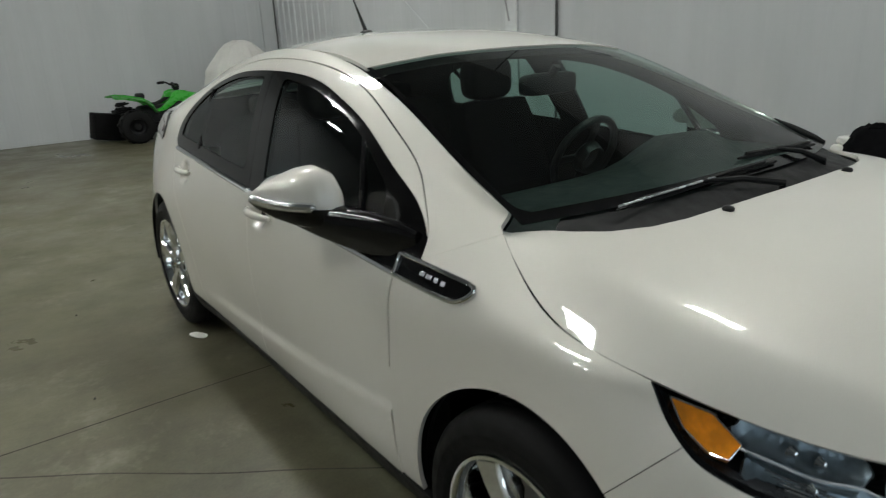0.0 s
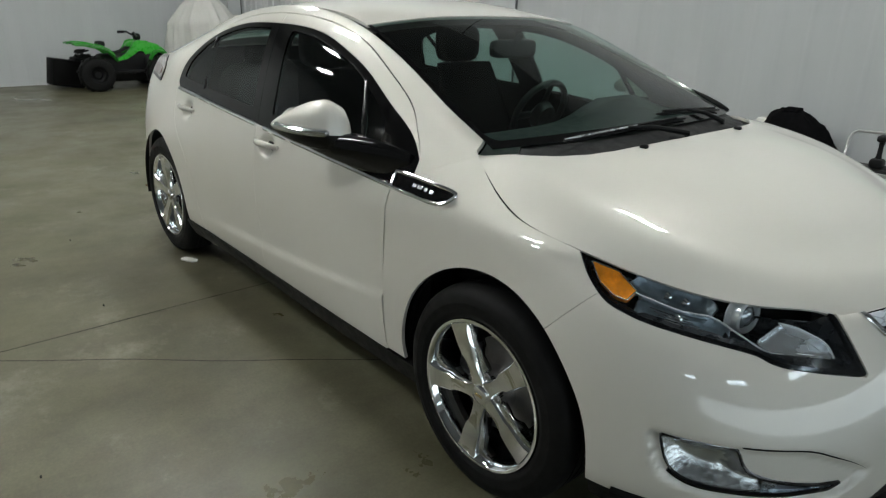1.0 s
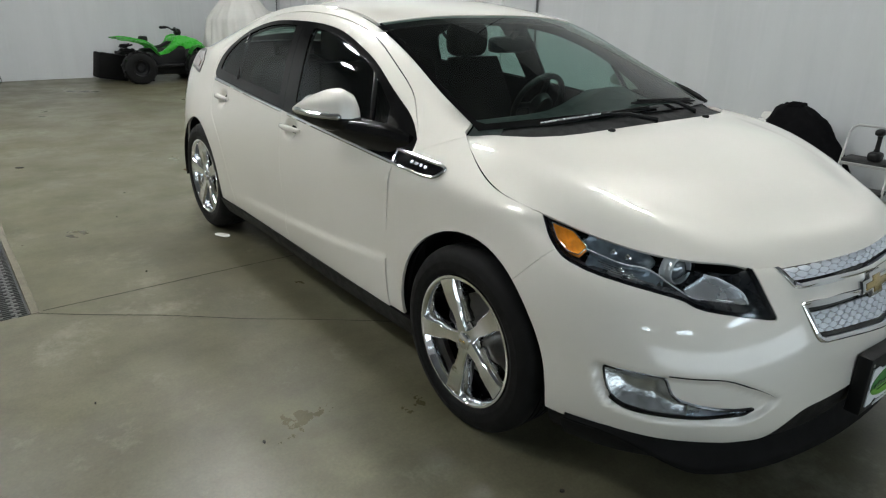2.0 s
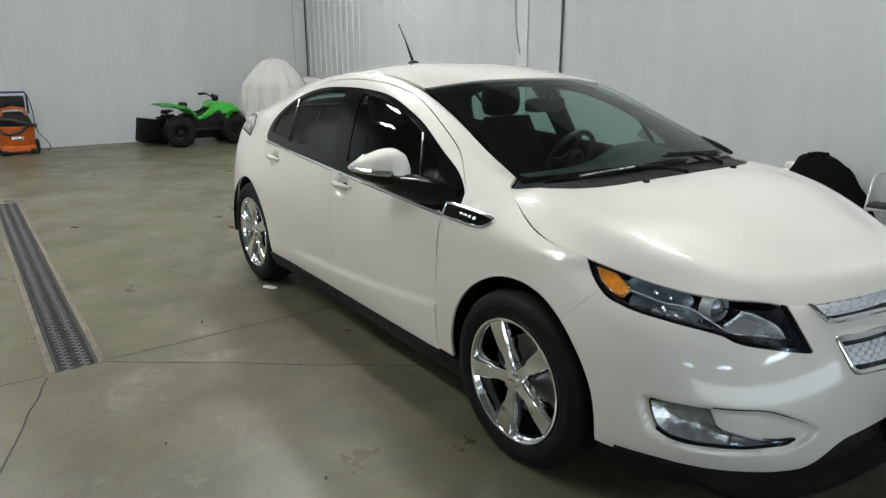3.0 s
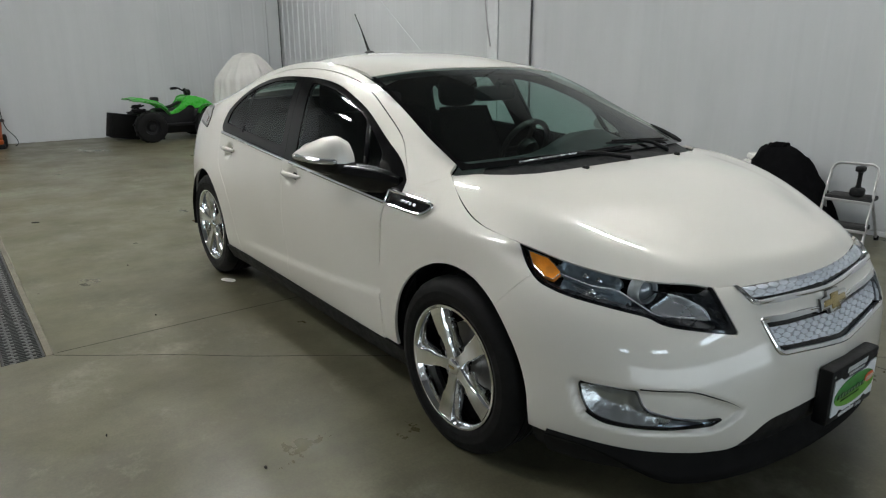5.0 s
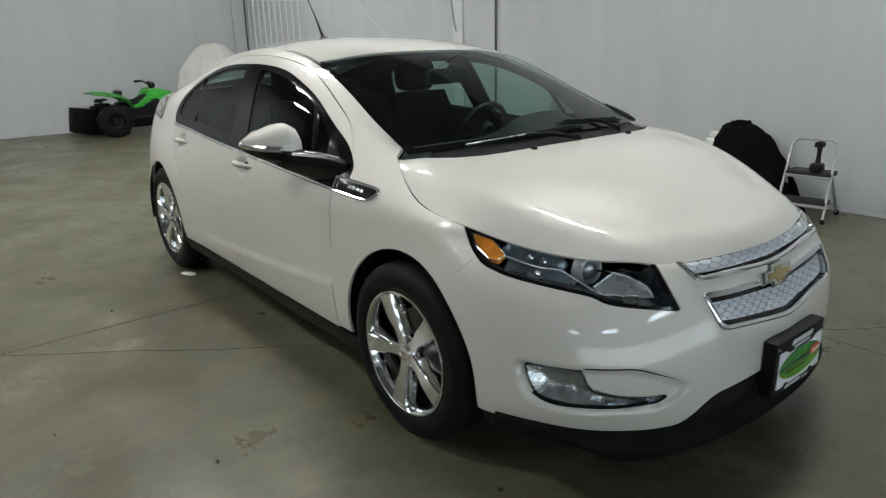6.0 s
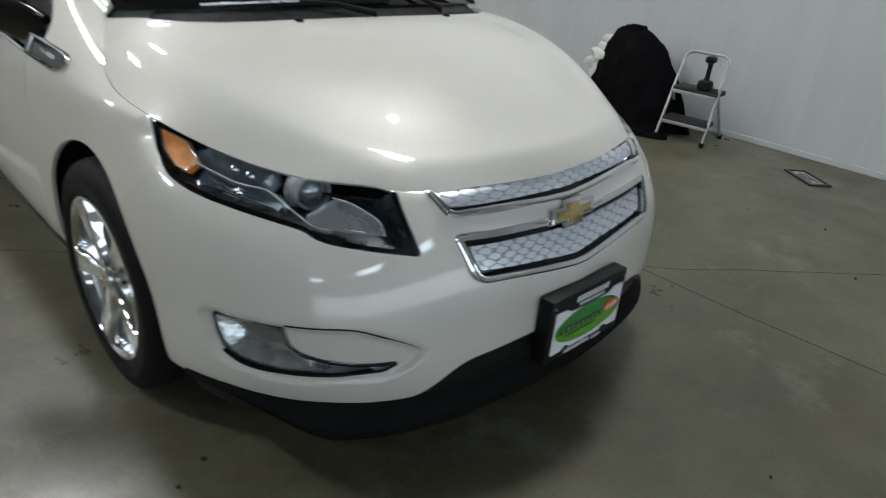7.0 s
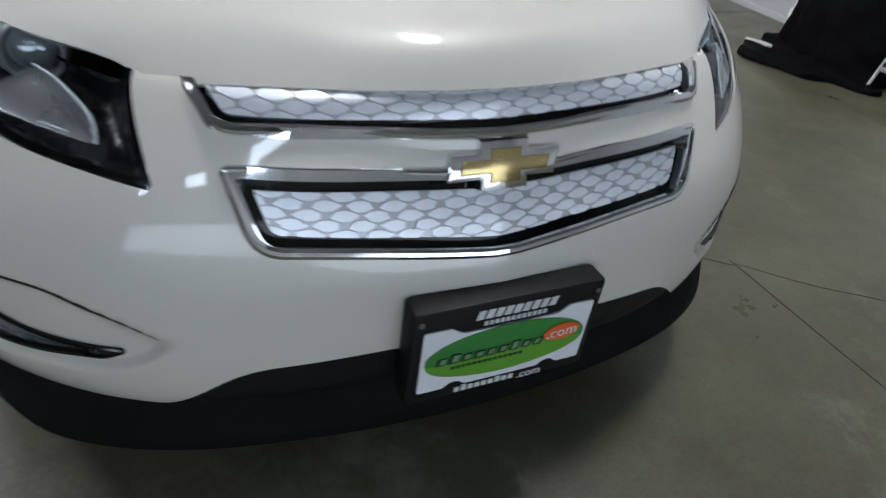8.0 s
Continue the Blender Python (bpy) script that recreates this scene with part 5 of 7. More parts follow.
# --- cowl, wipers, washers, aerial ---
rear_edge = [smooth_on(bonnet, plan_view, (x, y), 6)[0] for x, y in REAR_EDGE[-2::-1]]
foot = curve_points([c[0] for c in CROWN], 9)
cowl_v, cowl_f = [], []
nn = 22
ra, rb = resample(rear_edge, nn + 3)[3:], resample(foot, nn + 3)[3:]
for j, t in enumerate((-0.12, 0.0, 0.35, 0.7, 1.0, 1.25)):
    drop = (0.028, 0.020, 0.014, 0.010, 0.009, 0.008)[j]
    for i in range(nn):
        p = ra[i] + t * (rb[i] - ra[i])
        cowl_v.append((p[0], p[1], p[2] - drop))
for j in range(5):
    for i in range(nn - 1):
        a0 = j * nn + i
        cowl_f += [(a0, a0 + 1, a0 + nn + 1), (a0, a0 + nn + 1, a0 + nn)]
cowl_mesh = both(outward((np.array(cowl_v), np.array(cowl_f), np.concatenate((np.zeros((len(cowl_v), 2)), normals(np.array(cowl_v), np.array(cowl_f))), axis=1))))
panel("cowl", cowl_mesh, BLACK_PLASTIC, car, depth=0.02, label="matt black windshield cowl")

for a, b, hinge in (((-.078, -.515, 1.034), (-.076, .150, 1.046), (.015, .02)), ((-.118, .03, 1.066), (-.138, .50, 1.040), (-.045, .36))):
    blade_pts = [Vector(a).lerp(Vector(b), t) for t in np.linspace(0, 1, 12)]
    wiper = part("wiper", tube_bm(blade_pts, 0.006, 6, scale=[0.5] + [1] * 10 + [0.5]), BLACK_PLASTIC, car, "black windshield wiper")
    mid = blade_pts[5]
    arm = [mid + Vector((0, 0, 0.009)), mid + (Vector((hinge[0], hinge[1], 1.030)) - mid) * 0.5 + Vector((0, 0, 0.010)), Vector((hinge[0], hinge[1], 1.022)), Vector((hinge[0], hinge[1], 0.985))]
    part("wiper_arm", tube_bm(arm, 0.008, 8, scale=[0.7, 1, 1.3, 1.3]), BLACK_PLASTIC, wiper)
    part("blade_spine", tube_bm([q + Vector((0, 0, 0.009)) for q in blade_pts[1:-1]], 0.005, 6), BLACK_PLASTIC, wiper)
    if a[1] < 0:
        # silver strip imitates light glinting along the near blade
        part("blade_glint", tube_bm([q + Vector((0.006, 0, 0.010)) for q in blade_pts[0:7]], 0.003, 6), SATIN, wiper, "silver strip for the glint on the blade")
trim_line = curve_points([tuple(c) for c in CROWN[0][:3]], 8)
for side in (1,):
    pts = [Vector((p[0], side * (p[1] - 0.012), p[2] + 0.002)) for p in trim_line[:6]]
    part("pillar_trim", tube_bm(pts, 0.011, 10, scale=[0.6, 1.0, 1.0, 0.9, 0.6, 0.25]), BLACK_PLASTIC, car, "black trim at the pillar's foot")
for y in (-.280, .302):
    p, n = smooth_on(bonnet, plan_view, (.047, abs(y)), 8)
    m = Matrix.Translation((p[0], y, p[2]))
    part("washer_nozzle", hull_bm(blob(0, 0, 0.004, 0.014, 0.011, 0.008, 0.8, 0.8), 16, 8), BLACK_PLASTIC, car, "small black washer nozzle").matrix_basis = m
ax, az = -1.96, 1.424
antenna = part("antenna", hull_bm(blob(ax - 0.01, 0, az + 0.006, 0.055, 0.022, 0.022, 0.9, 0.9), 24, 12), BLACK_PLASTIC, car, "black roof aerial with a raked mast")
part("mast", tube_bm([(ax - .01, 0, az + .01), (ax - .05, 0, az + .07), (ax - .10, 0, az + .15), (ax - .165, 0, az + .235), (ax - .17, 0, az + .245)], 0.005, 8, scale=[2.0, 1.5, 0.8, 0.6, 1.2]), BLACK_PLASTIC, antenna)

# --- cabin ---
lining = clip(crown, lambda v, a: np.maximum(v[:, 0] - header(v) + 0.0, -2.45 - v[:, 0]))
HEADLINER = plain("headliner_grey", (0.05, 0.05, 0.048), 0.9, vary=0.08)
panel("roof_lining", both(lining), HEADLINER, car, depth=0.0, sink=0.035, label="grey roof lining")
up = clip(clip(skin, lambda v, a: 4.6 - a[:, 1]), lambda v, a: v[:, 0] + 0.20)
PANE_F = np.array(list(smooth_outline([(-1.33, .975), (-1.0, .955), (-.72, .945), (-.60, .955)])) + list(smooth_outline([(-.63, 1.04), (-.83, 1.165), (-1.02, 1.235), (-1.14, 1.266), (-1.41, 1.297)])))
PANE_R = np.array(list(smooth_outline([(-2.36, 1.03), (-2.0, 1.01), (-1.5, .985)])) + list(smooth_outline([(-1.60, 1.298), (-1.94, 1.282), (-2.11, 1.25), (-2.26, 1.19), (-2.335, 1.11)])))
up = clip(clip(up, outside_of(side_view, PANE_F, 0.0)), outside_of(side_view, PANE_R, 0.0))
for side in (-1, 1):
    panel("pillar_lining", up, CLOTH, car, side, depth=0.0, sink=0.022, label="dark pillar trim")
    low = clip(clip(flank, lambda v, a: np.maximum(v[:, 2] - 0.97, 0.30 - v[:, 2])), lambda v, a: np.abs(v[:, 0] + 1.45) - 1.15)
    panel("door_lining", low, CLOTH, car, side, depth=0.0, sink=0.05, label="dark inner door trim")
# divider bars of the side windows
for side in (-1, 1):
    for a, b, r in (((-.70, .95), (-.80, 1.15), .011), ((-2.06, 1.0), (-2.19, 1.225), .011)):
        pa, pb = smooth_on(flank, side_view, a)[0], smooth_on(flank, side_view, b)[0]
        pts = [Vector((pa[i] + (pb[i] - pa[i]) * t) for i in range(3)) for t in (0, 0.5, 1)]
        pts = [Vector((q.x, side * (q.y - 0.006), q.z)) for q in pts]
        part("window_divider", tube_bm(pts, r, 8), GLOSS_BLACK, car, "black window divider bar")
part("cabin_floor", box_bm(2.6, 1.40, 0.06, 0.02, m=pose(-1.45, 0, 0.30)), CLOTH, car, "dark cabin floor")
part("bulkhead", box_bm(0.06, 1.40, 0.62, 0.02, m=pose(-.16, 0, 0.62)), CLOTH, car, "dark front bulkhead")
dash = bmesh.new()
sect = [(-.16, .985), (-.30, .992), (-.48, .985), (-.62, .955), (-.70, .90), (-.72, .80), (-.66, .62), (-.16, .55)]
rings = []
for y in np.linspace(-.70, .70, 17):
    hump = 0.088 * math.exp(-((y - .38) / .19) ** 2)
    rings.append([dash.verts.new((x, y, z + hump * (1 if -.7 < x < -.35 else 0.0))) for x, z in sect])
for a, b in zip(rings, rings[1:]):
    for i in range(len(sect) - 1):
        dash.faces.new((a[i], a[i + 1], b[i + 1], b[i]))
dash.faces.new(rings[0])
dash.faces.new(rings[-1][::-1])
DASH = plain("dashboard_black", (0.015, 0.015, 0.016), 0.5, vary=0.15, bump=0.2, bump_scale=350)
part("dashboard", dash, DASH, car, "black dashboard", True, 50)
wm = pose(-.99, .40, .925, 0, -66, 0)
steer = part("steering_wheel", tube_bm([wm @ Vector((0.162 * math.cos(t), 0.162 * math.sin(t), 0)) for t in np.linspace(0, 2 * math.pi, 40, endpoint=False)], 0.016, 10, closed=True), DASH, car, "black steering wheel")
part("wheel_boss", lathe_bm([(0.0, 0.012), (0.05, 0.010), (0.07, -0.01), (0.06, -0.05)], 28, wm), DASH, steer)
for t in (0, 180, 270):
    part("wheel_spoke", box_bm(0.13, 0.032, 0.014, 0.005, m=wm @ pose(0, 0, 0, 0, 0, t) @ pose(0.115, 0, -0.004)), DASH, steer)


def seat(x, y):
    """Front seat: cushion, raked backrest with side bolsters, headrest on two posts."""
    base = part("seat_cushion", hull_bm(blob(x + .28, y, .52, .27, .26, .09, 0.5, 0.4), 32, 14), CLOTH, car, "dark cloth car seat")
    back = bmesh.new()
    rows = []
    for k in range(10):
        t = k / 9
        cx, cz = x + 0.06 - 0.20 * t, .56 + .56 * t
        hw = 0.255 - 0.07 * t ** 2
        rows.append([back.verts.new((cx + 0.055 * abs(math.sin(a)) ** 1.5 * 0.8 + 0.060 * math.cos(a) * (1 - 0.35 * t), y + hw * math.copysign(abs(math.sin(a)) ** 0.8, math.sin(a)), cz)) for a in np.linspace(0, 2 * math.pi, 24, endpoint=False)])
    for a, b in zip(rows, rows[1:]):
        for i in range(24):
            back.faces.new((a[i], a[(i + 1) % 24], b[(i + 1) % 24], b[i]))
    back.faces.new(rows[0][::-1])
    back.faces.new(rows[-1])
    part("seat_back", back, CLOTH, base, "", True, 60)
    part("headrest", hull_bm(blob(x - .155, y, 1.215, .055, .135, .095, 0.55, 0.6), 28, 16), CLOTH, base)
    for dy in (-.06, .06):
        part("headrest_post", tube_bm([(x - .14, y + dy, 1.10), (x - .15, y + dy, 1.16)], 0.007, 8), STEEL, base)


seat(-1.43, -.41)
seat(-1.43, .39)
for y in (-.34, .34):
    rb = part("rear_seat", hull_bm(blob(-2.28, y, .80, .13, .30, .30, 0.5, 0.4), 28, 14), CLOTH, car, "dark rear seat backrest")
    part("headrest", hull_bm(blob(-2.34, y, 1.12, .05, .12, .06, 0.5, 0.5), 24, 12), CLOTH, rb)
rvm = part("rear_view_mirror", hull_bm(blob(-.80, 0, 1.245, .022, .125, .036, 0.4, 0.4), 28, 14), BLACK_PLASTIC, car, "black rear-view mirror")
part("mirror_stem", tube_bm([(-.79, 0, 1.27), (-.76, 0, 1.305)], 0.014, 8), BLACK_PLASTIC, rvm)


# ---------- the hall ----------
def wall(name, m, length, height, label, surface, deep=0.0):
    """Ribbed liner: a wall whose inner face is the plane y = 0 of m, running along x, ribs standing into the room (towards -y)."""
    prof = []
    x = 0.0
    pitch = 0.2286
    while x < length:
        d = -0.020 if x < deep else -0.0016
        prof += [(x, 0.0), (x + 0.085, 0.0), (x + 0.105, d), (x + 0.122, d), (x + 0.142, 0.0)]
        x += pitch
    prof = [(min(px, length), py) for px, py in prof] + [(length, 0.0), (length, 0.15), (0.0, 0.15)]
    verts = [(px, py, z) for z in (0.0, height) for px, py in prof]
    n = len(prof)
    faces = [(i, (i + 1) % n, n + (i + 1) % n, n + i) for i in range(n)]
    faces += [tuple(range(n))[::-1], tuple(range(n, 2 * n))]
    ob = link_mesh(name, verts, faces, surface, smooth=False)
    ob.matrix_basis = m
    return tagged(ob, label, "wall", kind="structure")


# white of the unseen near wall, tuned for how much light it bounces
NEAR_LINER = plain("near_wall_liner", (0.45, 0.465, 0.48), 0.4, vary=0.06, scale=1.5)
# dark tone of the unseen left wall, chosen to cut bounce light
DIM_LINER = plain("dim_unseen_liner", (0.17, 0.175, 0.18), 0.5, vary=0.1, scale=1.5)
wall("wall_right", pose(X_FAR - 0.15, Y_RIGHT, 0.0), X_NEAR - X_FAR + 0.3, CEIL, "white ribbed steel liner wall beside the car", LINER, 2.4)
wall("wall_far", pose(X_FAR, Y_LEFT, 0.0, 0, 0, 90), Y_RIGHT - Y_LEFT, CEIL, "white ribbed steel liner wall at the hall's far end", LINER)
wall("wall_left", pose(X_NEAR + 0.15, Y_LEFT, 0.0, 0, 0, 180), X_NEAR - X_FAR + 0.3, CEIL, "unseen wall across the hall, darkened to cut bounce light", DIM_LINER)
wall("wall_near", pose(X_NEAR, Y_RIGHT, 0.0, 0, 0, -90), Y_RIGHT - Y_LEFT, CEIL, "white ribbed steel liner wall with a row of windows", NEAR_LINER)

# row of daylit windows high in the wall that the car faces
DAYLIGHT = lamp_material("daylit_pane", (0.76, 0.90, 1.0), 11.0)
WINDOW_WHITE = plain("window_frame_white", (0.7, 0.7, 0.7), 0.4, vary=0.05)


def daylit_window(name, y, w, h):
    ob = tagged(new(name), "white-framed window with bright daylight behind the pane", "window", kind="structure")
    ob.matrix_basis = pose(X_NEAR - 0.012, y, 3.15)
    part("pane", box_bm(0.012, w, h, 0, m=pose(-0.012, 0, 0)), DAYLIGHT, ob, "daylit pane", False)
    for dy, dz, wy, wz in ((0, h / 2 + .025, w + .12, 0.06), (0, -h / 2 - .025, w + .12, 0.06), (w / 2 + .03, 0, 0.06, h - .01), (-w / 2 - .03, 0, 0.06, h - .01)):
        part("window_frame", box_bm(0.05, wy, wz, 0.006, 1, pose(-0.02, dy, dz)), WINDOW_WHITE, ob)


for i, (wy, ww, wh) in enumerate(((-.9, .9, .34), (-3.4, .9, .34), (-6.4, .9, .34))):
    daylit_window("window_%d" % (i + 1), wy, ww, wh)

# three glowing panels added below the windows, side by side, to light the nose
FILL_GLOW = lamp_material("nose_fill_glow", (0.82, 0.91, 0.96), 2.35)
for i, y in enumerate((1.1, -2.0, -5.1)):
    fill_panel = tagged(new("door_%d" % (i + 1)), "unseen glowing panel added to light the car's nose", "door", kind="structure")
    fill_panel.matrix_basis = pose(X_NEAR - 0.012, y, 0.0)
    for k in range(3):
        part("section", box_bm(0.02, 3.05, 0.50, 0.004, 1, pose(-0.012, 0, 0.27 + 0.51 * k)), FILL_GLOW, fill_panel, "glowing section", False)
    for dy in (-1.537, 1.537):
        part("door_jamb", box_bm(0.03, 0.022, 1.56, 0.004, 1, pose(-0.02, dy, 0.78)), WINDOW_WHITE, fill_panel)

# the slab, with an opening for the drain
_xs, _ys = (X_FAR - 0.2, -6.66, -1.865, X_NEAR + 0.2), (Y_LEFT - 0.2, -2.205, -1.945, Y_RIGHT + 0.2)
slab = bmesh.new()
_grid = [[[slab.verts.new((x, y, z)) for y in _ys] for x in _xs] for z in (0.0, -0.2)]
for i in range(3):
    for j in range(3):
        if (i, j) != (1, 1):
            for z, k in ((0, 1), (1, -1)):
                g = _grid[z]
                slab.faces.new((g[i][j], g[i + 1][j], g[i + 1][j + 1], g[i][j + 1])[::k])
for i, j, p, q in ((1, 1, 2, 1), (2, 1, 2, 2), (2, 2, 1, 2), (1, 2, 1, 1), (0, 0, 3, 0), (3, 0, 3, 3), (3, 3, 0, 3), (0, 3, 0, 0)):
    if abs(i - p) + abs(j - q) > 1:
        continue
    slab.faces.new((_grid[0][i][j], _grid[0][p][q], _grid[1][p][q], _grid[1][i][j]))
floor = part("floor", slab, CONCRETE, smooth=False)
tagged(floor, "sealed grey concrete slab floor with saw-cut joints", "floor", kind="structure")
# the unseen ceiling is dark grey, to weaken fill light and reflections
CEIL_DIM = plain("ceiling_dim", (0.19, 0.195, 0.20), 0.5, vary=0.04, scale=1.0)
ceiling = part("ceiling", box_bm(X_NEAR - X_FAR + 0.4, Y_RIGHT - Y_LEFT + 0.4, 0.2, m=pose((X_NEAR + X_FAR) / 2, (Y_RIGHT + Y_LEFT) / 2, CEIL + 0.1)), CEIL_DIM, smooth=False)
tagged(ceiling, "unseen liner ceiling, darkened to cut bounce light", "ceiling", kind="structure")

LAMP = lamp_material("lamp_tubes", (0.985, 0.985, 0.935), 140.0)
FIXTURE = plain("fixture_white", (0.75, 0.75, 0.75), 0.4, vary=0.04)


def ceiling_lamp(x, y):
    ob = thing("ceiling_light", "rectangular white high-bay ceiling light, switched on", "ceiling light", "ceiling lights", (x, y, CEIL - 0.16))
    part("housing", box_bm(0.96, 0.46, 0.07, 0.01, m=pose(0, 0, 0.06)), FIXTURE, ob)
    part("diffuser", box_bm(0.86, 0.36, 0.02, 0.004, m=pose(0, 0, 0.012)), LAMP, ob, "glowing diffuser")
    for dx in (-0.38, 0.38):
        part("hanger", tube_bm([(dx, 0, 0.09), (dx, 0, 0.16)], 0.006, 6), FIXTURE, ob)
    return ob


lamp_a = ceiling_lamp(0.15, 1.1)
# the one at (-9.3, -5.6) is added to brighten the far wall
for lx, ly in ((-4.3, -0.5), (-7.9, 1.9), (-6.2, -3.1), (-2.4, -4.0), (-9.3, -5.6), (-3.2, -7.6)):
    copy_thing(lamp_a, pose(lx, ly, CEIL - 0.16))


# ---------- things in the hall ----------
def folds(u, seed, depth):
    return depth * (math.sin(u * 2 * math.pi * 7 + seed) * 0.5 + math.sin(u * 2 * math.pi * 13 + seed * 2.3) * 0.3 + math.sin(u * 2 * math.pi * 23 + 1.7 * seed) * 0.2)


# quad bike beside the far wall, facing +y
GREEN = plain("quad_green", (0.040, 0.37, 0.028), 0.3, vary=0.12, scale=8, coat=0.6)
quad = thing("quad_bike", "green quad bike with black seat parked against the far wall", "quad bike", at=(-10.72, 0.0, 0))


def fender_bm(path, width, thick=0.012, crown=0.03):
    """A curved mudguard: a strip along path (y, z), rounded across x."""
    bm = bmesh.new()
    pts = curve_points([(0, y, z) for y, z in path], 5)
    rows = []
    for p in pts:
        row = []
        for s in np.linspace(-1, 1, 9):
            row.append(bm.verts.new((s * width / 2, p[1], p[2] - crown * s * s)))
        rows.append(row)
    for a, b in zip(rows, rows[1:]):
        for i in range(8):
            bm.faces.new((a[i], a[i + 1], b[i + 1], b[i]))
    bmesh.ops.solidify(bm, geom=bm.faces[:], thickness=thick)
    return bm


def quad_wheel(x, y, r, w):
    tyre = lathe_bm([(r * 0.50, -w / 2), (r * 0.72, -w / 2 - 0.01), (r * 0.93, -w * 0.46), (r, -w * 0.30), (r, w * 0.30), (r * 0.93, w * 0.46), (r * 0.72, w / 2 + 0.01), (r * 0.50, w / 2)], 36, pose(x, y, r, 0, 90, 0))
    wh = part("wheel", tyre, RUBBER, quad, "knobbly black tyre")
    part("wheel_rim", lathe_bm([(0.0, w * 0.30), (r * 0.18, w * 0.32), (r * 0.30, w * 0.18), (r * 0.45, w * 0.22), (r * 0.52, w * 0.46), (r * 0.52, -w * 0.46), (0.0, -w * 0.40)], 28, pose(x, y, r, 0, 90, 0)), BLACK_PLASTIC, wh)
    n = 18
    lugs = [box_bm(w * 0.42, 0.035, 0.02, 0.004, 1, pose(x, y, r, -360 * k / n, 0, 0) @ pose((w * 0.2 if k % 2 else -w * 0.2), 0, r + 0.006)) for k in range(n)]
    tagged(part("tread_lugs", merged(*lugs), RUBBER, wh, "", False), kind="stuff")


for sx in (-1, 1):
    quad_wheel(sx * 0.36, 0.73, 0.255, 0.24)
    quad_wheel(sx * 0.40, 1.70, 0.245, 0.17)
    part("rear_fender", fender_bm([(0.48, .712), (0.60, .705), (0.74, .685), (0.90, .645), (1.0, .575), (1.05, .50), (1.086, .43)], 0.22), GREEN, quad, "green mudguard").matrix_basis = pose(sx * 0.29, 0, 0)
    part("side_panel", fender_bm([(1.07, .44), (1.16, .452), (1.26, .485), (1.36, .555), (1.42, .63), (1.50, .69)], 0.10, 0.02, 0.02), GREEN, quad, "green side panel").matrix_basis = pose(sx * 0.16, 0, 0)
    part("front_fender", fender_bm([(1.545, .42), (1.575, .50), (1.63, .565), (1.71, .60), (1.80, .585), (1.86, .54)], 0.22), GREEN, quad, "green mudguard").matrix_basis = pose(sx * 0.30, 0, 0)
    part("footboard", box_bm(0.20, 0.50, 0.04, 0.012, m=pose(sx * 0.25, 1.22, 0.27)), BLACK_PLASTIC, quad)
part("tail_cowl", fender_bm([(0.50, .722), (0.66, .712), (0.82, .69), (0.95, .64)], 0.34, 0.02, 0.04), GREEN, quad)
part("tank_cowl", hull_bm(blob(0, 1.46, 0.645, 0.14, 0.165, 0.085, 0.8, 0.8), 28, 16), GREEN, quad, "green tank cover")
part("nose_cowl", hull_bm(blob(0, 1.66, 0.615, 0.20, 0.16, 0.075, 0.7, 0.8), 28, 16), GREEN, quad)
part("headlamp_pod", hull_bm(blob(0, 1.80, 0.52, 0.16, 0.09, 0.085, 0.7, 0.7), 24, 14), BLACK_PLASTIC, quad, "black lamp pod")
REAR_SIDE = [(.48, .712), (.60, .728), (.75, .708), (.90, .672), (1.0, .612), (1.06, .545), (1.10, .435), (1.06, .44), (1.03, .49), (.97, .55), (.88, .60), (.74, .635), (.60, .672)]
FRONT_SIDE = [(1.06, .47), (1.12, .435), (1.24, .455), (1.36, .525), (1.43, .575), (1.50, .57), (1.545, .50), (1.545, .415), (1.58, .415), (1.61, .50), (1.66, .54), (1.74, .55), (1.82, .52), (1.87, .55), (1.80, .625), (1.68, .69), (1.55, .735), (1.44, .745), (1.36, .715), (1.32, .64), (1.26, .57), (1.16, .50)]
for sx in (-1, 1):
    side_m = Matrix(((0, 0, 1, sx * 0.21 - 0.02), (1, 0, 0, 0), (0, 1, 0, 0), (0, 0, 0, 1)))
    part("rear_side_panel", slab_bm(REAR_SIDE, 0.04, 0.006, side_m), GREEN, quad, "green rear side panel")
    part("front_side_panel", slab_bm(FRONT_SIDE, 0.04, 0.006, side_m), GREEN, quad, "green swept side panel")
seat_curve = [(0.90, .660), (0.98, .605), (1.06, .575), (1.16, .580), (1.26, .625), (1.33, .665)]
part("seat", fender_bm(seat_curve, 0.26, 0.075, 0.035), BLACK_PLASTIC, quad, "black vinyl seat")
part("seat_hump", hull_bm(blob(0, 0.92, 0.685, 0.10, 0.065, 0.045, 0.5, 0.6), 20, 12), BLACK_PLASTIC, quad)
part("engine", box_bm(0.44, 0.80, 0.42, 0.08, 3, pose(0, 1.24, 0.32)), BLACK_PLASTIC, quad, "dark engine block")
part("frame_bar", tube_bm([(0.15, 0.74, 0.28), (0.18, 1.2, 0.25), (0.15, 1.65, 0.28), (0.1, 1.86, 0.42)], 0.02, 8), BLACK_PLASTIC, quad)
part("side_cover", hull_bm(blob(0.17, 1.40, 0.44, 0.06, 0.20, 0.13, 0.6, 0.6), 20, 12), BLACK_PLASTIC, quad)
part("front_shock", hull_bm(blob(0.20, 1.62, 0.42, 0.06, 0.13, 0.12, 0.7, 0.7), 18, 10), BLACK_PLASTIC, quad)
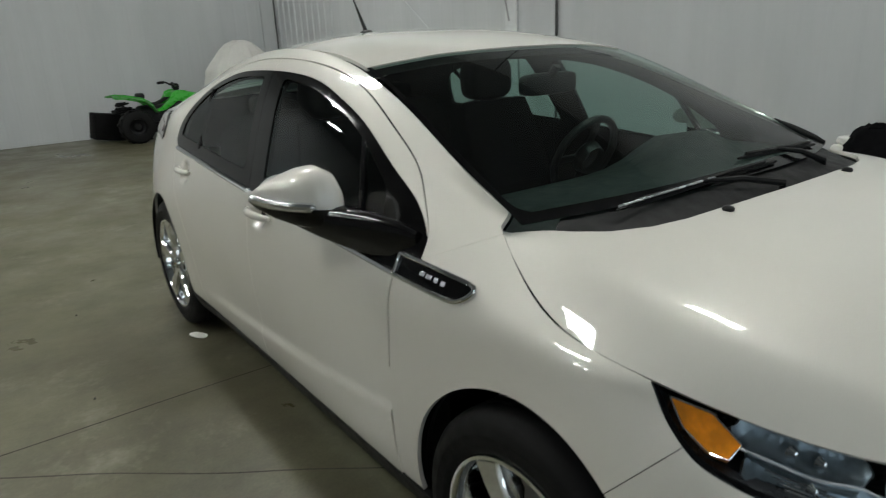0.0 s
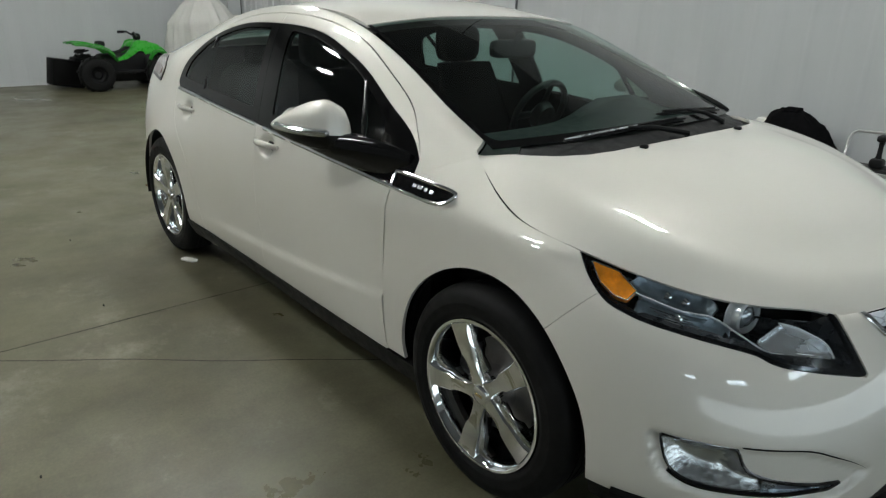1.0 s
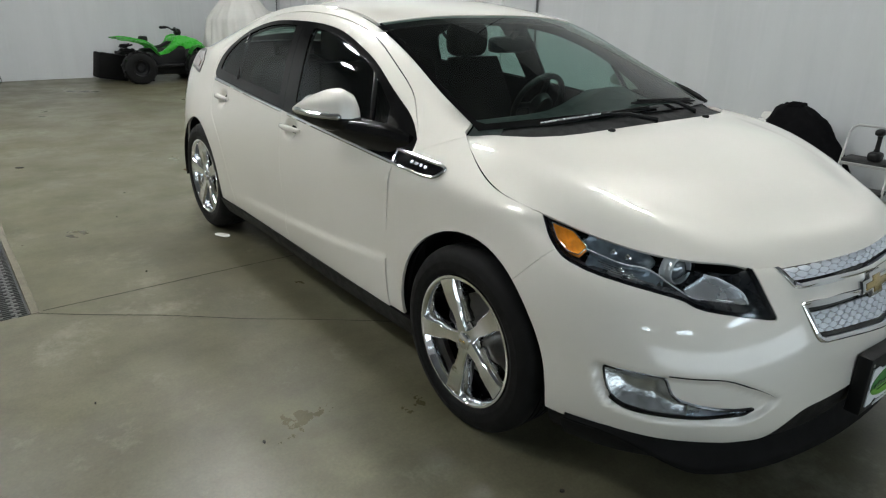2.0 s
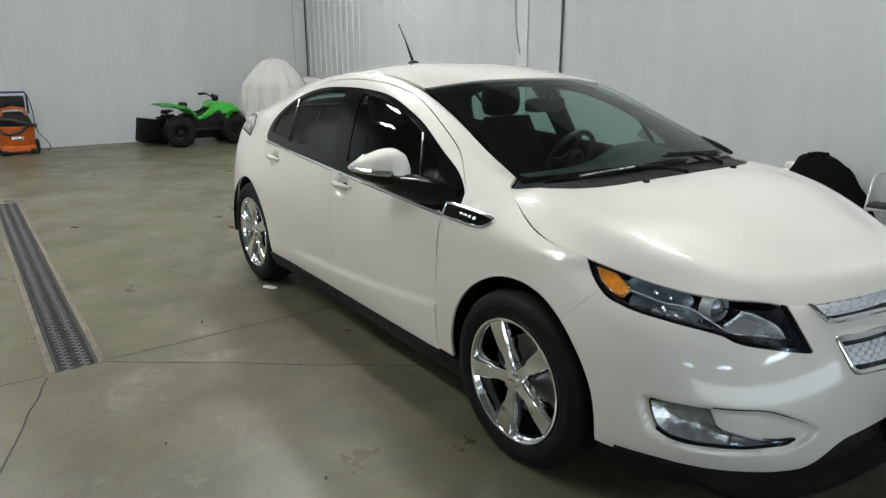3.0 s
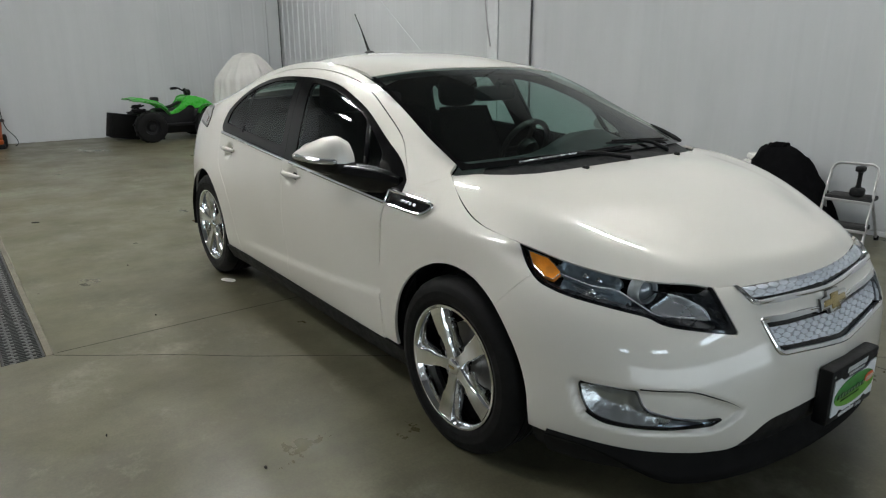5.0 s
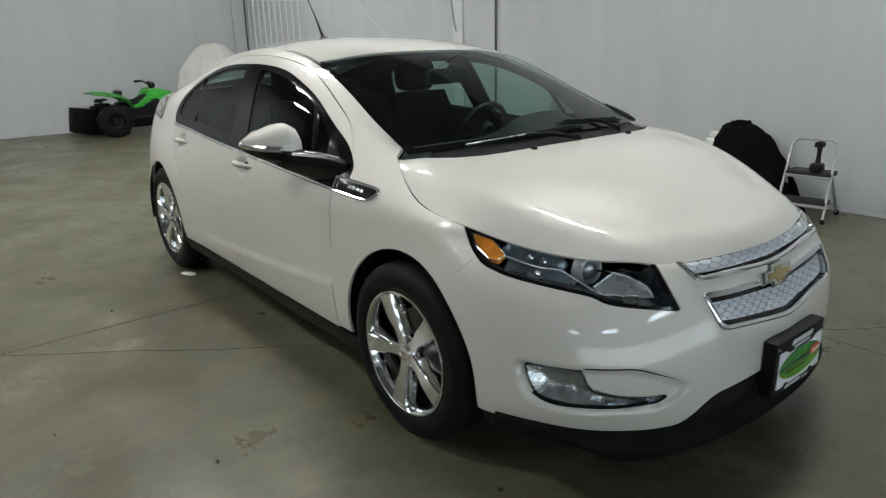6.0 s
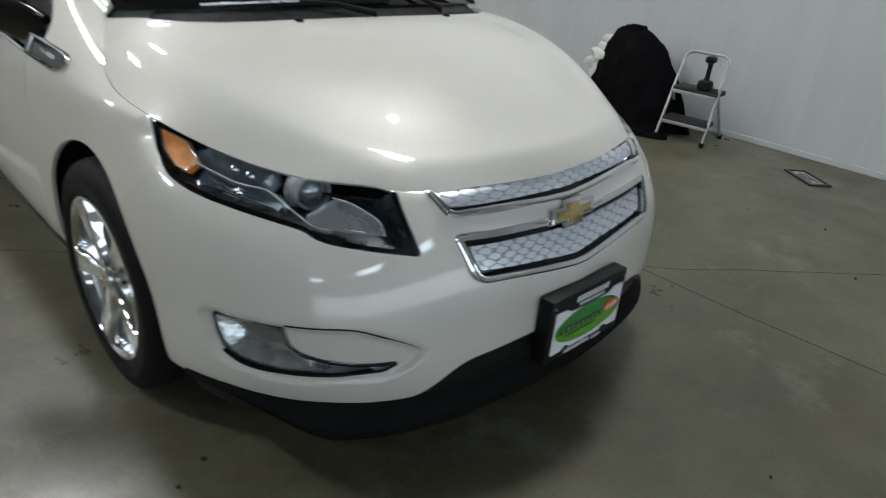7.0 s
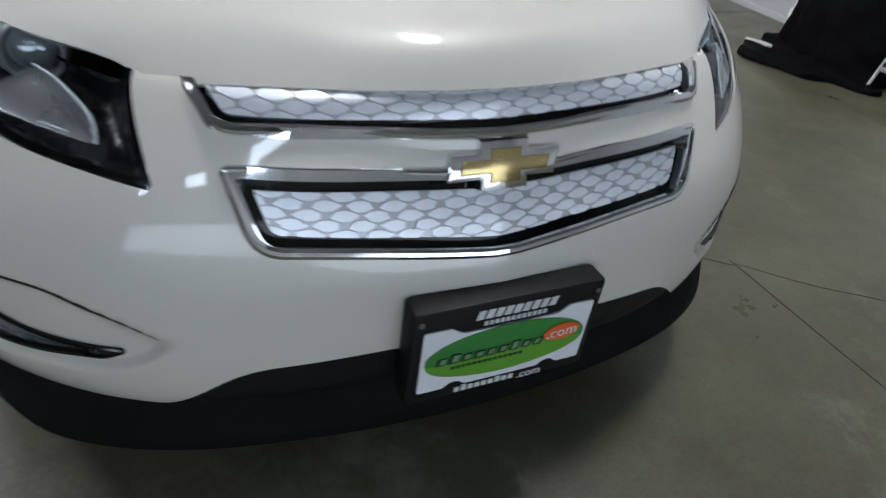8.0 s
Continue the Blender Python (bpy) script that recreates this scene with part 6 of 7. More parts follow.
part("handlebar", tube_bm([(-.36, 1.34, .845), (-.20, 1.40, .855), (-.10, 1.47, .80), (.10, 1.47, .80), (.20, 1.40, .855), (.36, 1.34, .845)], 0.014, 8), BLACK_PLASTIC, quad)
for sx in (-1, 1):
    part("grip", tube_bm([(sx * .24, 1.38, .853), (sx * .38, 1.325, .843)], 0.022, 10), RUBBER, quad)
    part("brake_lever", tube_bm([(sx * .22, 1.43, .85), (sx * .34, 1.40, .84)], 0.009, 6), BLACK_PLASTIC, quad)
part("instrument_pod", hull_bm(blob(0, 1.49, .785, .07, .055, .055, 0.7, 0.7), 18, 12), BLACK_PLASTIC, quad)
part("tail_rack", tube_bm([(-.1, 0.72, .60), (-.1, 0.56, .56), (.1, 0.56, .56), (.1, 0.72, .60)], 0.014, 8), BLACK_PLASTIC, quad)
part("tail_lamp", hull_bm(blob(0.05, 0.60, .585, .05, .07, .03, 0.7, 0.7), 16, 10), BLACK_PLASTIC, quad)
part("hitch", tube_bm([(0.1, 0.70, .50), (0.1, 0.56, .49), (0.1, 0.52, .54)], 0.02, 8), BLACK_PLASTIC, quad)
BLACK_SHEET = plain("black_sheet", (0.004, 0.004, 0.004), 0.7, vary=0.2, spec=0.1)
flap = part("splash_panel", box_bm(0.36, 0.46, 0.41, 0.015, 2, pose(-11.05, 0.44, 0.235, 0, 0, 4) @ pose(0, 0, 0, -9, 0, 0)), BLACK_SHEET)
tagged(flap, "black box leaning behind the quad bike on the floor", "box")

# shop vacuum
ORANGE = plain("vacuum_orange", (0.42, 0.085, 0.008), 0.5, vary=0.12, scale=9)
BLUE = plain("blue_handle", (0.015, 0.03, 0.10), 0.5, vary=0.1)
vac = thing("shop_vacuum", "orange and black shop vacuum with hose wrapped round it", "vacuum cleaner", at=(-11.12, -1.60, 0), turn=0)
part("drum", lathe_bm([(0.0, 0.07), (0.22, 0.07), (0.24, 0.10), (0.265, 0.40), (0.27, 0.43), (0.255, 0.44), (0.0, 0.44)], 40, Matrix.Diagonal((0.85, 1.0, 1, 1))), ORANGE, vac, "orange drum")
part("skirt", hull_bm(blob(0, 0, 0.085, .22, .25, .06, 0.4, 0.5), 28, 12), ORANGE, vac)
for sy in (-1, 1):
    part("rear_wheel", lathe_bm([(0.0, -.03), (.085, -.03), (.105, -.018), (.105, .018), (.085, .03), (0.0, .03)], 28, pose(-.06, sy * .275, .105, 90, 0, 0)), RUBBER, vac, "large black wheel")
    part("foot", box_bm(.14, .10, .07, .012, 2, pose(.17, sy * .20, .037)), BLACK_PLASTIC, vac)
part("lid", lathe_bm([(0.0, 0.66), (0.12, 0.655), (0.20, 0.60), (0.235, 0.50), (0.25, 0.44), (0.0, 0.44)], 36, Matrix.Diagonal((0.85, 1.0, 1, 1))), BLACK_PLASTIC, vac, "black motor lid")
part("carry_handle", tube_bm([(0.1, -.17, .60), (0.1, -.15, .70), (0.1, 0, .73), (0.1, .15, .70), (0.1, .17, .60)], 0.022, 10), ORANGE, vac, "orange carry handle")
HOSE = plain("hose_dark", (0.03, 0.02, 0.016), 0.6, vary=0.2)
hp = [(0.255 * math.cos(t) * 0.95 + 0.02, 0.285 * math.sin(t), 0.47 + 0.07 * math.cos(t * 1.0 + 0.6) - 0.06 * math.sin(t * 2) * 0.4) for t in np.linspace(-2.2, 4.1, 60)]
hose_pts = hp + [(0.22, -.20, 0.36), (0.25, -.10, 0.32), (0.25, .06, 0.36), (0.22, .16, 0.46)]
part("hose", tube_bm(hose_pts, 0.026, 10, scale=[1.0 if k % 2 else 0.86 for k in range(len(hose_pts))]), HOSE, vac, "ribbed dark hose")
part("label_panel", box_bm(0.006, 0.17, 0.045, 0.002, m=pose(0.228, 0, 0.26, 0, -5, 0)), SATIN, vac, "pale label")
part("tool_crate", box_bm(0.20, 0.36, 0.20, 0.02, 2, pose(-.02, 0.0, 0.80)), BLACK_PLASTIC, vac, "black caddy")
part("frame_handle", tube_bm([(-.04, -.22, .62), (-.04, -.225, .92), (-.04, -.20, .955), (-.04, .20, .955), (-.04, .225, .92), (-.04, .22, .62)], 0.016, 8), BLUE, vac, "blue push handle")
part("power_cord", tube_bm(curve_points([(0, .24, .90), (.02, .27, .70), (.04, .28, .45), (.02, .33, .28), (0, .42, .16), (.02, .44, .05), (.02, .40, .012)], 6), 0.007, 6), BLACK_PLASTIC, vac)
for sx, sy in ((-1, -1), (-1, 1), (1, -1), (1, 1)):
    part("castor", lathe_bm([(0.0, -.02), (.034, -.02), (.040, -.012), (.040, .012), (.034, .02), (0.0, .02)], 20, pose(sx * 0.15, sy * 0.25, 0.04, 90, 0, 0)), RUBBER, vac)

# draped machine in the corner
DRAPE = plain("drop_cloth", (0.50, 0.495, 0.47), 0.85, vary=0.06, scale=3, bump=0.3, bump_scale=120)


def drape_shape(u, v):
    th = 2 * math.pi * u
    t = v
    prof = [(0.0, 1.43), (0.14, 1.43), (0.25, 1.40), (0.36, 1.30), (0.50, 1.13), (0.59, 1.0), (0.62, .7), (0.63, .35), (0.64, 0.03), (0.60, 0.02), (0.0, 0.02)]
    k = t * (len(prof) - 1)
    i = min(int(k), len(prof) - 2)
    r = prof[i][0] + (prof[i + 1][0] - prof[i][0]) * (k - i)
    z = prof[i][1] + (prof[i + 1][1] - prof[i][1]) * (k - i)
    hang = max(0.0, min(1.0, (1.36 - z) / 0.9))
    fold = math.sin(th * 9 + 0.9 * math.sin(th * 3) + 1.1 * z) + 0.6 * math.sin(th * 16 + 2.0 - 1.5 * z) + 0.35 * math.sin(th * 31 + 3.0 * z)
    r *= 1 + 0.10 * (0.25 + hang) * (abs(fold) ** 0.75 * (1 if fold > 0 else -0.6))
    z += 0.03 * math.sin(th * 2 + 1.0) * (1 - hang) if z > 0.3 else 0
    return Vector((r * math.cos(th) * 0.75, r * math.sin(th) * 1.0, z))


drape = part("covered_machine", hull_bm(drape_shape, 120, 40), DRAPE, None, "", True, 70)
drape.matrix_basis = pose(-10.72, 2.64, 0)
tagged(drape, "tall machine under an off-white dust sheet in the corner", "covered machine")
bale = part("covered_crate", hull_bm(blob(0, 0, 0.555, 0.30, 0.36, 0.555, 0.35, 0.4, 8, 0.06, 3.0), 40, 24), DRAPE)
bale.matrix_basis = pose(-10.95, 3.30, 0)
tagged(bale, "low crate under an off-white dust sheet by the wall", "covered crate")

# step stool with a black tool on it
ALU = plain("stool_aluminium", (0.42, 0.42, 0.41), 0.4, 0.6, vary=0.1, scale=30)
TREAD = plain("stool_tread", (0.012, 0.012, 0.012), 0.75, vary=0.2, bump=0.4, bump_scale=200)
stool = thing("step_stool", "folding two-step stool of bare aluminium with black treads, by the wall", "step stool")
FA, FB = Vector((-.565, 3.16, 0)), Vector((-.225, 3.21, 0))
BA, BB = Vector((-.62, 3.53, 0)), Vector((-.27, 3.59, 0))
TL, TR = Vector((-.618, 3.455, .572)), Vector((-.288, 3.475, .580))
hoop = [FA + Vector((0, 0, .012)), FA.lerp(TL, 0.5), FA.lerp(TL, 0.93), TL + Vector((.012, .005, .0)), TL + Vector((.045, .012, .022)), TR + Vector((-.045, -.008, .022)), TR + Vector((-.012, 0, 0)), FB.lerp(TR, 0.93), FB.lerp(TR, 0.5), FB + Vector((0, 0, .012))]
part("front_frame", tube_bm(hoop, 0.0098, 10), ALU, stool, "bent aluminium tube")
for f, t in ((BA, FA.lerp(TL, 0.60)), (BB, FB.lerp(TR, 0.60))):
    part("rear_leg", tube_bm([f + Vector((0, 0, .012)), t], 0.0105, 10), ALU, stool)
part("rear_brace", tube_bm([BA.lerp(FA.lerp(TL, 0.6), 0.25), BB.lerp(FB.lerp(TR, 0.6), 0.25)], 0.008, 8), ALU, stool)
for f in (FA, FB, BA, BB):
    part("rubber_foot", lathe_bm([(0.0, 0.0), (0.017, 0.0), (0.018, 0.03), (0.012, 0.035)], 14, Matrix.Translation(f)), RUBBER, stool)
for k, d in ((.60, .20), (.24, .16)):
    a, b = FA.lerp(TL, k), FB.lerp(TR, k)
    c = (a + b) / 2
    ang = math.degrees(math.atan2(b.y - a.y, b.x - a.x))
    part("tread", box_bm((b - a).length - 0.012, d, 0.034, 0.008, 2, pose(c.x, c.y + d * 0.28, c.z, 0, 0, ang)), TREAD, stool, "black ribbed tread")
    part("tread_edge", box_bm((b - a).length - 0.005, 0.012, 0.022, 0.003, 1, pose(c.x + 0.01, c.y - d * 0.24, c.z - 0.018, 0, 0, ang)), ALU, stool)
tool = thing("polisher", "black hand tool standing upright on the stool's top step", "hand tool", at=(-.375, 3.36, .362))
tool.scale = (0.85, 0.85, 0.82)
part("base", hull_bm(blob(0, 0, 0.045, 0.055, 0.075, 0.045, 0.6, 0.7), 24, 14), BLACK_PLASTIC, tool)
part("grip", tube_bm([(0, 0, .07), (0, .005, .12), (0, .008, .20), (0, .004, .25)], 0.024, 12, scale=[1.2, 0.85, 0.8, 1.0]), BLACK_PLASTIC, tool)
part("head", hull_bm(blob(0, 0.0, 0.262, 0.038, 0.060, 0.030, 0.7, 0.7), 24, 14), BLACK_PLASTIC, tool)

def crumple(bm, scale, amp):
    """Uneven dents and ridges over a soft thing."""
    for v in bm.verts:
        p = v.co * scale
        d = noise.noise_vector(p) * 0.7 + noise.noise_vector(p * 2.3 + Vector((3, 1, 7))) * 0.45
        v.co += d * amp
        v.co.z = max(v.co.z, 0.0)
    return bm


# black heap of sacks with white rags
BOARD = plain("white_board", (0.60, 0.60, 0.57), 0.7, vary=0.06)
SACK = plain("black_sacks", (0.0025, 0.0025, 0.003), 0.8, vary=0.3, spec=0.06)
RAG = plain("white_rags", (0.62, 0.61, 0.58), 0.85, vary=0.06, bump=0.4, bump_scale=60)


def heap_shape(u, v):
    """A cloth thrown over a pile: a knotted top, sides that fall in long folds."""
    th = 2 * math.pi * u
    t = min(1.0, v / 0.86)
    r = t ** 0.36 * (1.0 if v < 0.86 else max(0.0, 1 - (v - 0.86) / 0.14))
    fold = math.sin(th * 5 + 1.3 + 0.8 * t) + 0.6 * math.sin(th * 9 + 2.1 - 1.5 * t) + 0.35 * math.sin(th * 17 + 0.4 + 2 * t)
    r *= 1 + 0.045 * t * fold
    cx, cy = -1.085 + 0.175 * t ** 0.8, 3.47 - 0.04 * t
    z = 0.685 * (1 - t) + 0.02 * fold * t * (1 - t)
    return Vector((cx + 0.445 * r * math.cos(th), cy + 0.26 * r * math.sin(th), max(0.0, z)))


heap = part("black_cloth", crumple(hull_bm(heap_shape, 110, 60), 9.0, 0.016), SACK, None, "", True, 80)
tagged(heap, "black cloth thrown over a pile by the white wall", "cloth")
knot = part("black_bag", crumple(hull_bm(blob(-1.07, 3.47, .655, .085, .07, .05, 0.8, 0.9, 12, 0.7, 8.4), 48, 30), 22.0, 0.030), SACK, None, "", True, 80)
tagged(knot, "crumpled black bag lying on top of the black cloth", "bag")


def sheet_shape(u, v):
    th = 2 * math.pi * u
    edge = 1 + 0.16 * math.sin(th * 3 + 0.7) + 0.08 * math.sin(th * 7 + 2)
    r = 0.5 * math.sin(math.pi * v) * edge
    top = v > 0.5
    lump = 0.03 * noise.noise(Vector((r * math.cos(th) * 6, r * math.sin(th) * 6, 3.3)))
    return Vector((-.96 + r * 0.85 * math.cos(th), 3.13 + r * 0.62 * math.sin(th), 0.003 + (max(0.006, 0.028 + lump) if top else 0.0)))


sheet = part("black_sheet", hull_bm(sheet_shape, 56, 24), SACK, None, "", True, 80)
tagged(sheet, "black plastic sheeting spread on the floor by the sacks", "sheeting")
board = part("foam_board", box_bm(.20, .022, .27, .003, 1, pose(-1.42, 3.60, .135, -8, 0, 6)), BOARD)
tagged(board, "small white board leaning against the liner wall", "board")
rags = thing("rag_stack", "stack of crumpled white rags beside the black sacks", "rags", at=(-1.30, 3.50, 0))
for i, (dx, dy, z, rx, ry, rz) in enumerate(((0, 0, .10, .14, .14, .10), (.03, 0, .28, .12, .13, .085), (.02, -.03, .445, .12, .11, .032), (.04, -.02, .505, .10, .10, .035), (.06, -.02, .565, .085, .09, .03), (.13, .0, .625, .07, .07, .022), (-.10, -.04, .37, .08, .09, .030))):
    part("rag", crumple(hull_bm(blob(dx, dy, z, rx, ry, rz, 0.45, 0.55, 20 * i, 0.30, i * 2.1), 60, 36), 18.0, 0.016), RAG, rags, "", True, 70)
tail_rag = part("rag_strip", hull_bm(blob(0, 0, .030, .10, .022, .012, 0.7, 0.7, 20, 0.5, 7.7), 36, 16), RAG)
tail_rag.matrix_basis = pose(-1.24, 3.02, 0.0)
tagged(tail_rag, "white rag lying on the black sheeting", "rag")

# a plate frame lying on the floor
FRAME_BLACK = plain("frame_black", (0.012, 0.012, 0.012), 0.5, vary=0.15)
pf = thing("plate_frame", "black plate frame with a pale card lying on the concrete", "plate frame", at=(0.506, 3.235, 0), turn=-38)
pf.scale = (0.82, 0.82, 1.0)
outer, innr = [(-.178, -.093), (.178, -.093), (.178, .093), (-.178, .093)], [(-.150, -.062), (.150, -.062), (.150, .062), (-.150, .062)]
bars = [box_bm(.36, .030, .010, .002, 1, pose(0, sy * .078, .005)) for sy in (-1, 1)] + [box_bm(.028, .128, .010, .002, 1, pose(sx * .165, 0, .005)) for sx in (-1, 1)]
part("frame", merged(*bars), FRAME_BLACK, pf, "black frame", False)
part("card", box_bm(.305, .128, .003, 0, m=pose(0, 0, .0025)), plain("grey_card", (0.30, 0.31, 0.30), 0.5, vary=0.3, scale=20), pf, "scuffed grey card")
for x, y, w, h in ((0, .03, .2, .016), (-.02, -.005, .16, .02), (.02, -.035, .18, .014)):
    part("lettering_bar", box_bm(w, h, .001, 0, m=pose(x, y, .0045)), FRAME_BLACK, pf)

# scraps and dirt on the floor
PAPER = plain("paper_white", (0.75, 0.75, 0.72), 0.8, vary=0.05)
DIRT = plain("dirt_dark", (0.03, 0.028, 0.025), 0.9, vary=0.3)
RUST = plain("leaf_brown", (0.10, 0.06, 0.03), 0.9, vary=0.3)


def scrap(name, x, y, rx, ry, turn, mat, label, category, seed):
    ob = part(name, hull_bm(blob(0, 0, 0.004, rx, ry, 0.005, 0.6, 0.6, turn, 0.5, seed), 16, 8), mat)
    ob.matrix_basis = pose(x, y, 0.0)
    tagged(ob, label, category)


scrap("paper_scrap", -2.45, -.845, .055, .025, 25, PAPER, "torn scrap of white paper beside the rear tyre", "paper", 1.0)
scrap("leaf", -5.05, -1.645, .035, .016, 60, DIRT, "dark dry leaf lying on the concrete", "leaf", 2.0)
scrap("leaf", -4.23, -.50, .04, .018, 10, RUST, "brown dry leaf lying on the concrete", "leaf", 3.0)
for i, (x, y, r) in enumerate(((-.32, -1.49, .010), (.45, -.84, .011), (.50, -.93, .008), (1.46, .31, .008), (-.9, -1.9, .006), (-2.1, -1.4, .007), (0.2, -1.7, .006), (1.2, 1.9, .009), (.9, 2.4, .008), (-3.2, -1.3, .009))):
    scrap("grit", x, y, r * 0.7, r * 0.45, 40 * i, DIRT, "speck of dark grit on the concrete", "grit", 4.0 + i)


# ---------- trims, cables and joints ----------
TRIM = plain("trim_white", (0.54, 0.555, 0.56), 0.4, vary=0.05)
SEAM = plain("seam_dark", (0.06, 0.06, 0.06), 0.7, vary=0.2)


def setting(ob, label, category):
    return tagged(ob, label, category, kind="structure")


corner_far = part("trim_corner", merged(box_bm(0.03, 0.27, CEIL, 0.004, 1, pose(X_FAR + 0.018, Y_RIGHT - 0.145, CEIL / 2)), box_bm(0.012, 0.012, CEIL, 0, 1, pose(X_FAR + 0.04, Y_RIGHT - 0.02, CEIL / 2))), LINER)
setting(corner_far, "white corner trim between the liner walls", "trim")
corner_line = part("trim_joint", box_bm(0.020, 0.012, CEIL, 0, m=pose(X_FAR + 0.05, Y_RIGHT - 0.022, CEIL / 2)), SEAM)
setting(corner_line, "dark corner joint of the liner", "trim")
seam = part("wall_seam", box_bm(0.022, 0.012, CEIL, 0, m=pose(-4.38, Y_RIGHT - 0.021, CEIL / 2)), SEAM)
setting(seam, "dark vertical joint in the white liner wall", "trim")
strip = part("seam_trim", box_bm(0.56, 0.008, CEIL, 0.002, 1, pose(-4.68, Y_RIGHT - 0.020, CEIL / 2)), LINER)
setting(strip, "flat white cover sheet beside the wall joint", "trim")
edge_strip = part("seam_edge", box_bm(0.20, 0.022, CEIL, 0.003, 1, pose(-5.075, Y_RIGHT - 0.020, CEIL / 2)), TRIM)
setting(edge_strip, "narrow white edge trim of the cover sheet", "trim")
base_far = part("baseboard", box_bm(0.02, Y_RIGHT - Y_LEFT - 0.3, 0.03, 0.003, 1, pose(X_FAR + 0.026, (Y_RIGHT + Y_LEFT) / 2 - 0.15, 0.015)), LINER)
setting(base_far, "white base trim along the far wall", "baseboard")
base_r = part("baseboard", box_bm(X_NEAR - X_FAR - 0.1, 0.02, 0.04, 0.003, 1, pose((X_NEAR + X_FAR) / 2, Y_RIGHT - 0.026, 0.02)), LINER)
setting(base_r, "white base trim along the wall", "baseboard")

CABLE = plain("cable_grey", (0.35, 0.35, 0.35), 0.6, vary=0.1)
cord = part("hanging_cord", tube_bm(curve_points([(-5.26, Y_RIGHT - .045, CEIL), (-5.25, Y_RIGHT - .04, 2.6), (-5.21, Y_RIGHT - .04, 2.1), (-5.16, Y_RIGHT - .04, 1.75), (-5.10, Y_RIGHT - .04, 1.52)], 8), 0.010, 6, scale=None), CABLE)
tagged(cord, "thin grey cord hanging down the white wall", "cord")
stay = part("diagonal_wire", tube_bm([(-8.75, Y_RIGHT - .035, 2.95), (-8.33, Y_RIGHT - .035, 2.65), (-6.68, Y_RIGHT - .035, 1.49)], 0.005, 6), TRIM)
tagged(stay, "white wire running slantwise down the wall", "wire")
stay_b = part("diagonal_wire", tube_bm([(-8.60, Y_RIGHT - .034, 2.33), (-7.85, Y_RIGHT - .034, 2.75)], 0.004, 6), CABLE)
tagged(stay_b, "grey wire crossing the white wire on the wall", "wire")

# saw-cut joints in the slab
JOINT = plain("joint_dark", (0.050, 0.047, 0.040), 0.9, vary=0.3, scale=30)


def joint(name, pts, width, label):
    pts = [Vector((x, y, 0)) for x, y in pts]
    bm = bmesh.new()
    rows = []
    for i, p in enumerate(pts):
        d = (pts[min(i + 1, len(pts) - 1)] - pts[max(i - 1, 0)]).normalized()
        s = Vector((-d.y, d.x, 0)) * width / 2
        rows.append([bm.verts.new(p + s + Vector((0, 0, .0008))), bm.verts.new(p + Vector((0, 0, .0022))), bm.verts.new(p - s + Vector((0, 0, .0008)))])
    for a, b in zip(rows, rows[1:]):
        for i in range(2):
            bm.faces.new((a[i], a[i + 1], b[i + 1], b[i]))
    setting(part(name, bm, JOINT), label, "joint")


random.seed(7)


def wavy(a, b, amp, n=24):
    d = Vector((b[0] - a[0], b[1] - a[1])).normalized()
    return [(a[0] + (b[0] - a[0]) * t - d.y * amp * noise.noise(Vector((t * 9 + a[0], a[1], 0))), a[1] + (b[1] - a[1]) * t + d.x * amp * noise.noise(Vector((t * 9 + a[0], a[1], 0)))) for t in np.linspace(0, 1, n)]


joint("floor_joint", wavy((-1.88, -1.93), (-1.90, Y_RIGHT - 0.05), 0.006, 60), 0.007, "dark saw-cut joint across the slab")
joint("floor_joint", wavy((-1.86, -2.22), (-1.84, Y_LEFT + 0.05), 0.006, 60), 0.007, "dark saw-cut joint across the slab")
joint("floor_joint", wavy((-1.86, -1.95), (.53, 1.13), 0.012, 50), 0.006, "thin diagonal crack in the slab")
joint("floor_joint", wavy((.53, 1.13), (2.0, 3.0), 0.02, 40), 0.004, "thin diagonal crack in the slab")
joint("floor_joint", wavy((-1.83, -2.21), (-.55, -2.60), 0.008, 40), 0.009, "dark diagonal joint from the drain")
joint("floor_joint", wavy((-.55, -2.60), (X_NEAR - 0.1, -5.5), 0.02, 60), 0.007, "dark diagonal joint from the drain")
joint("floor_joint", wavy((.50, 1.13), (X_NEAR - 0.1, 1.22), 0.012, 60), 0.006, "dark saw-cut joint along the slab")

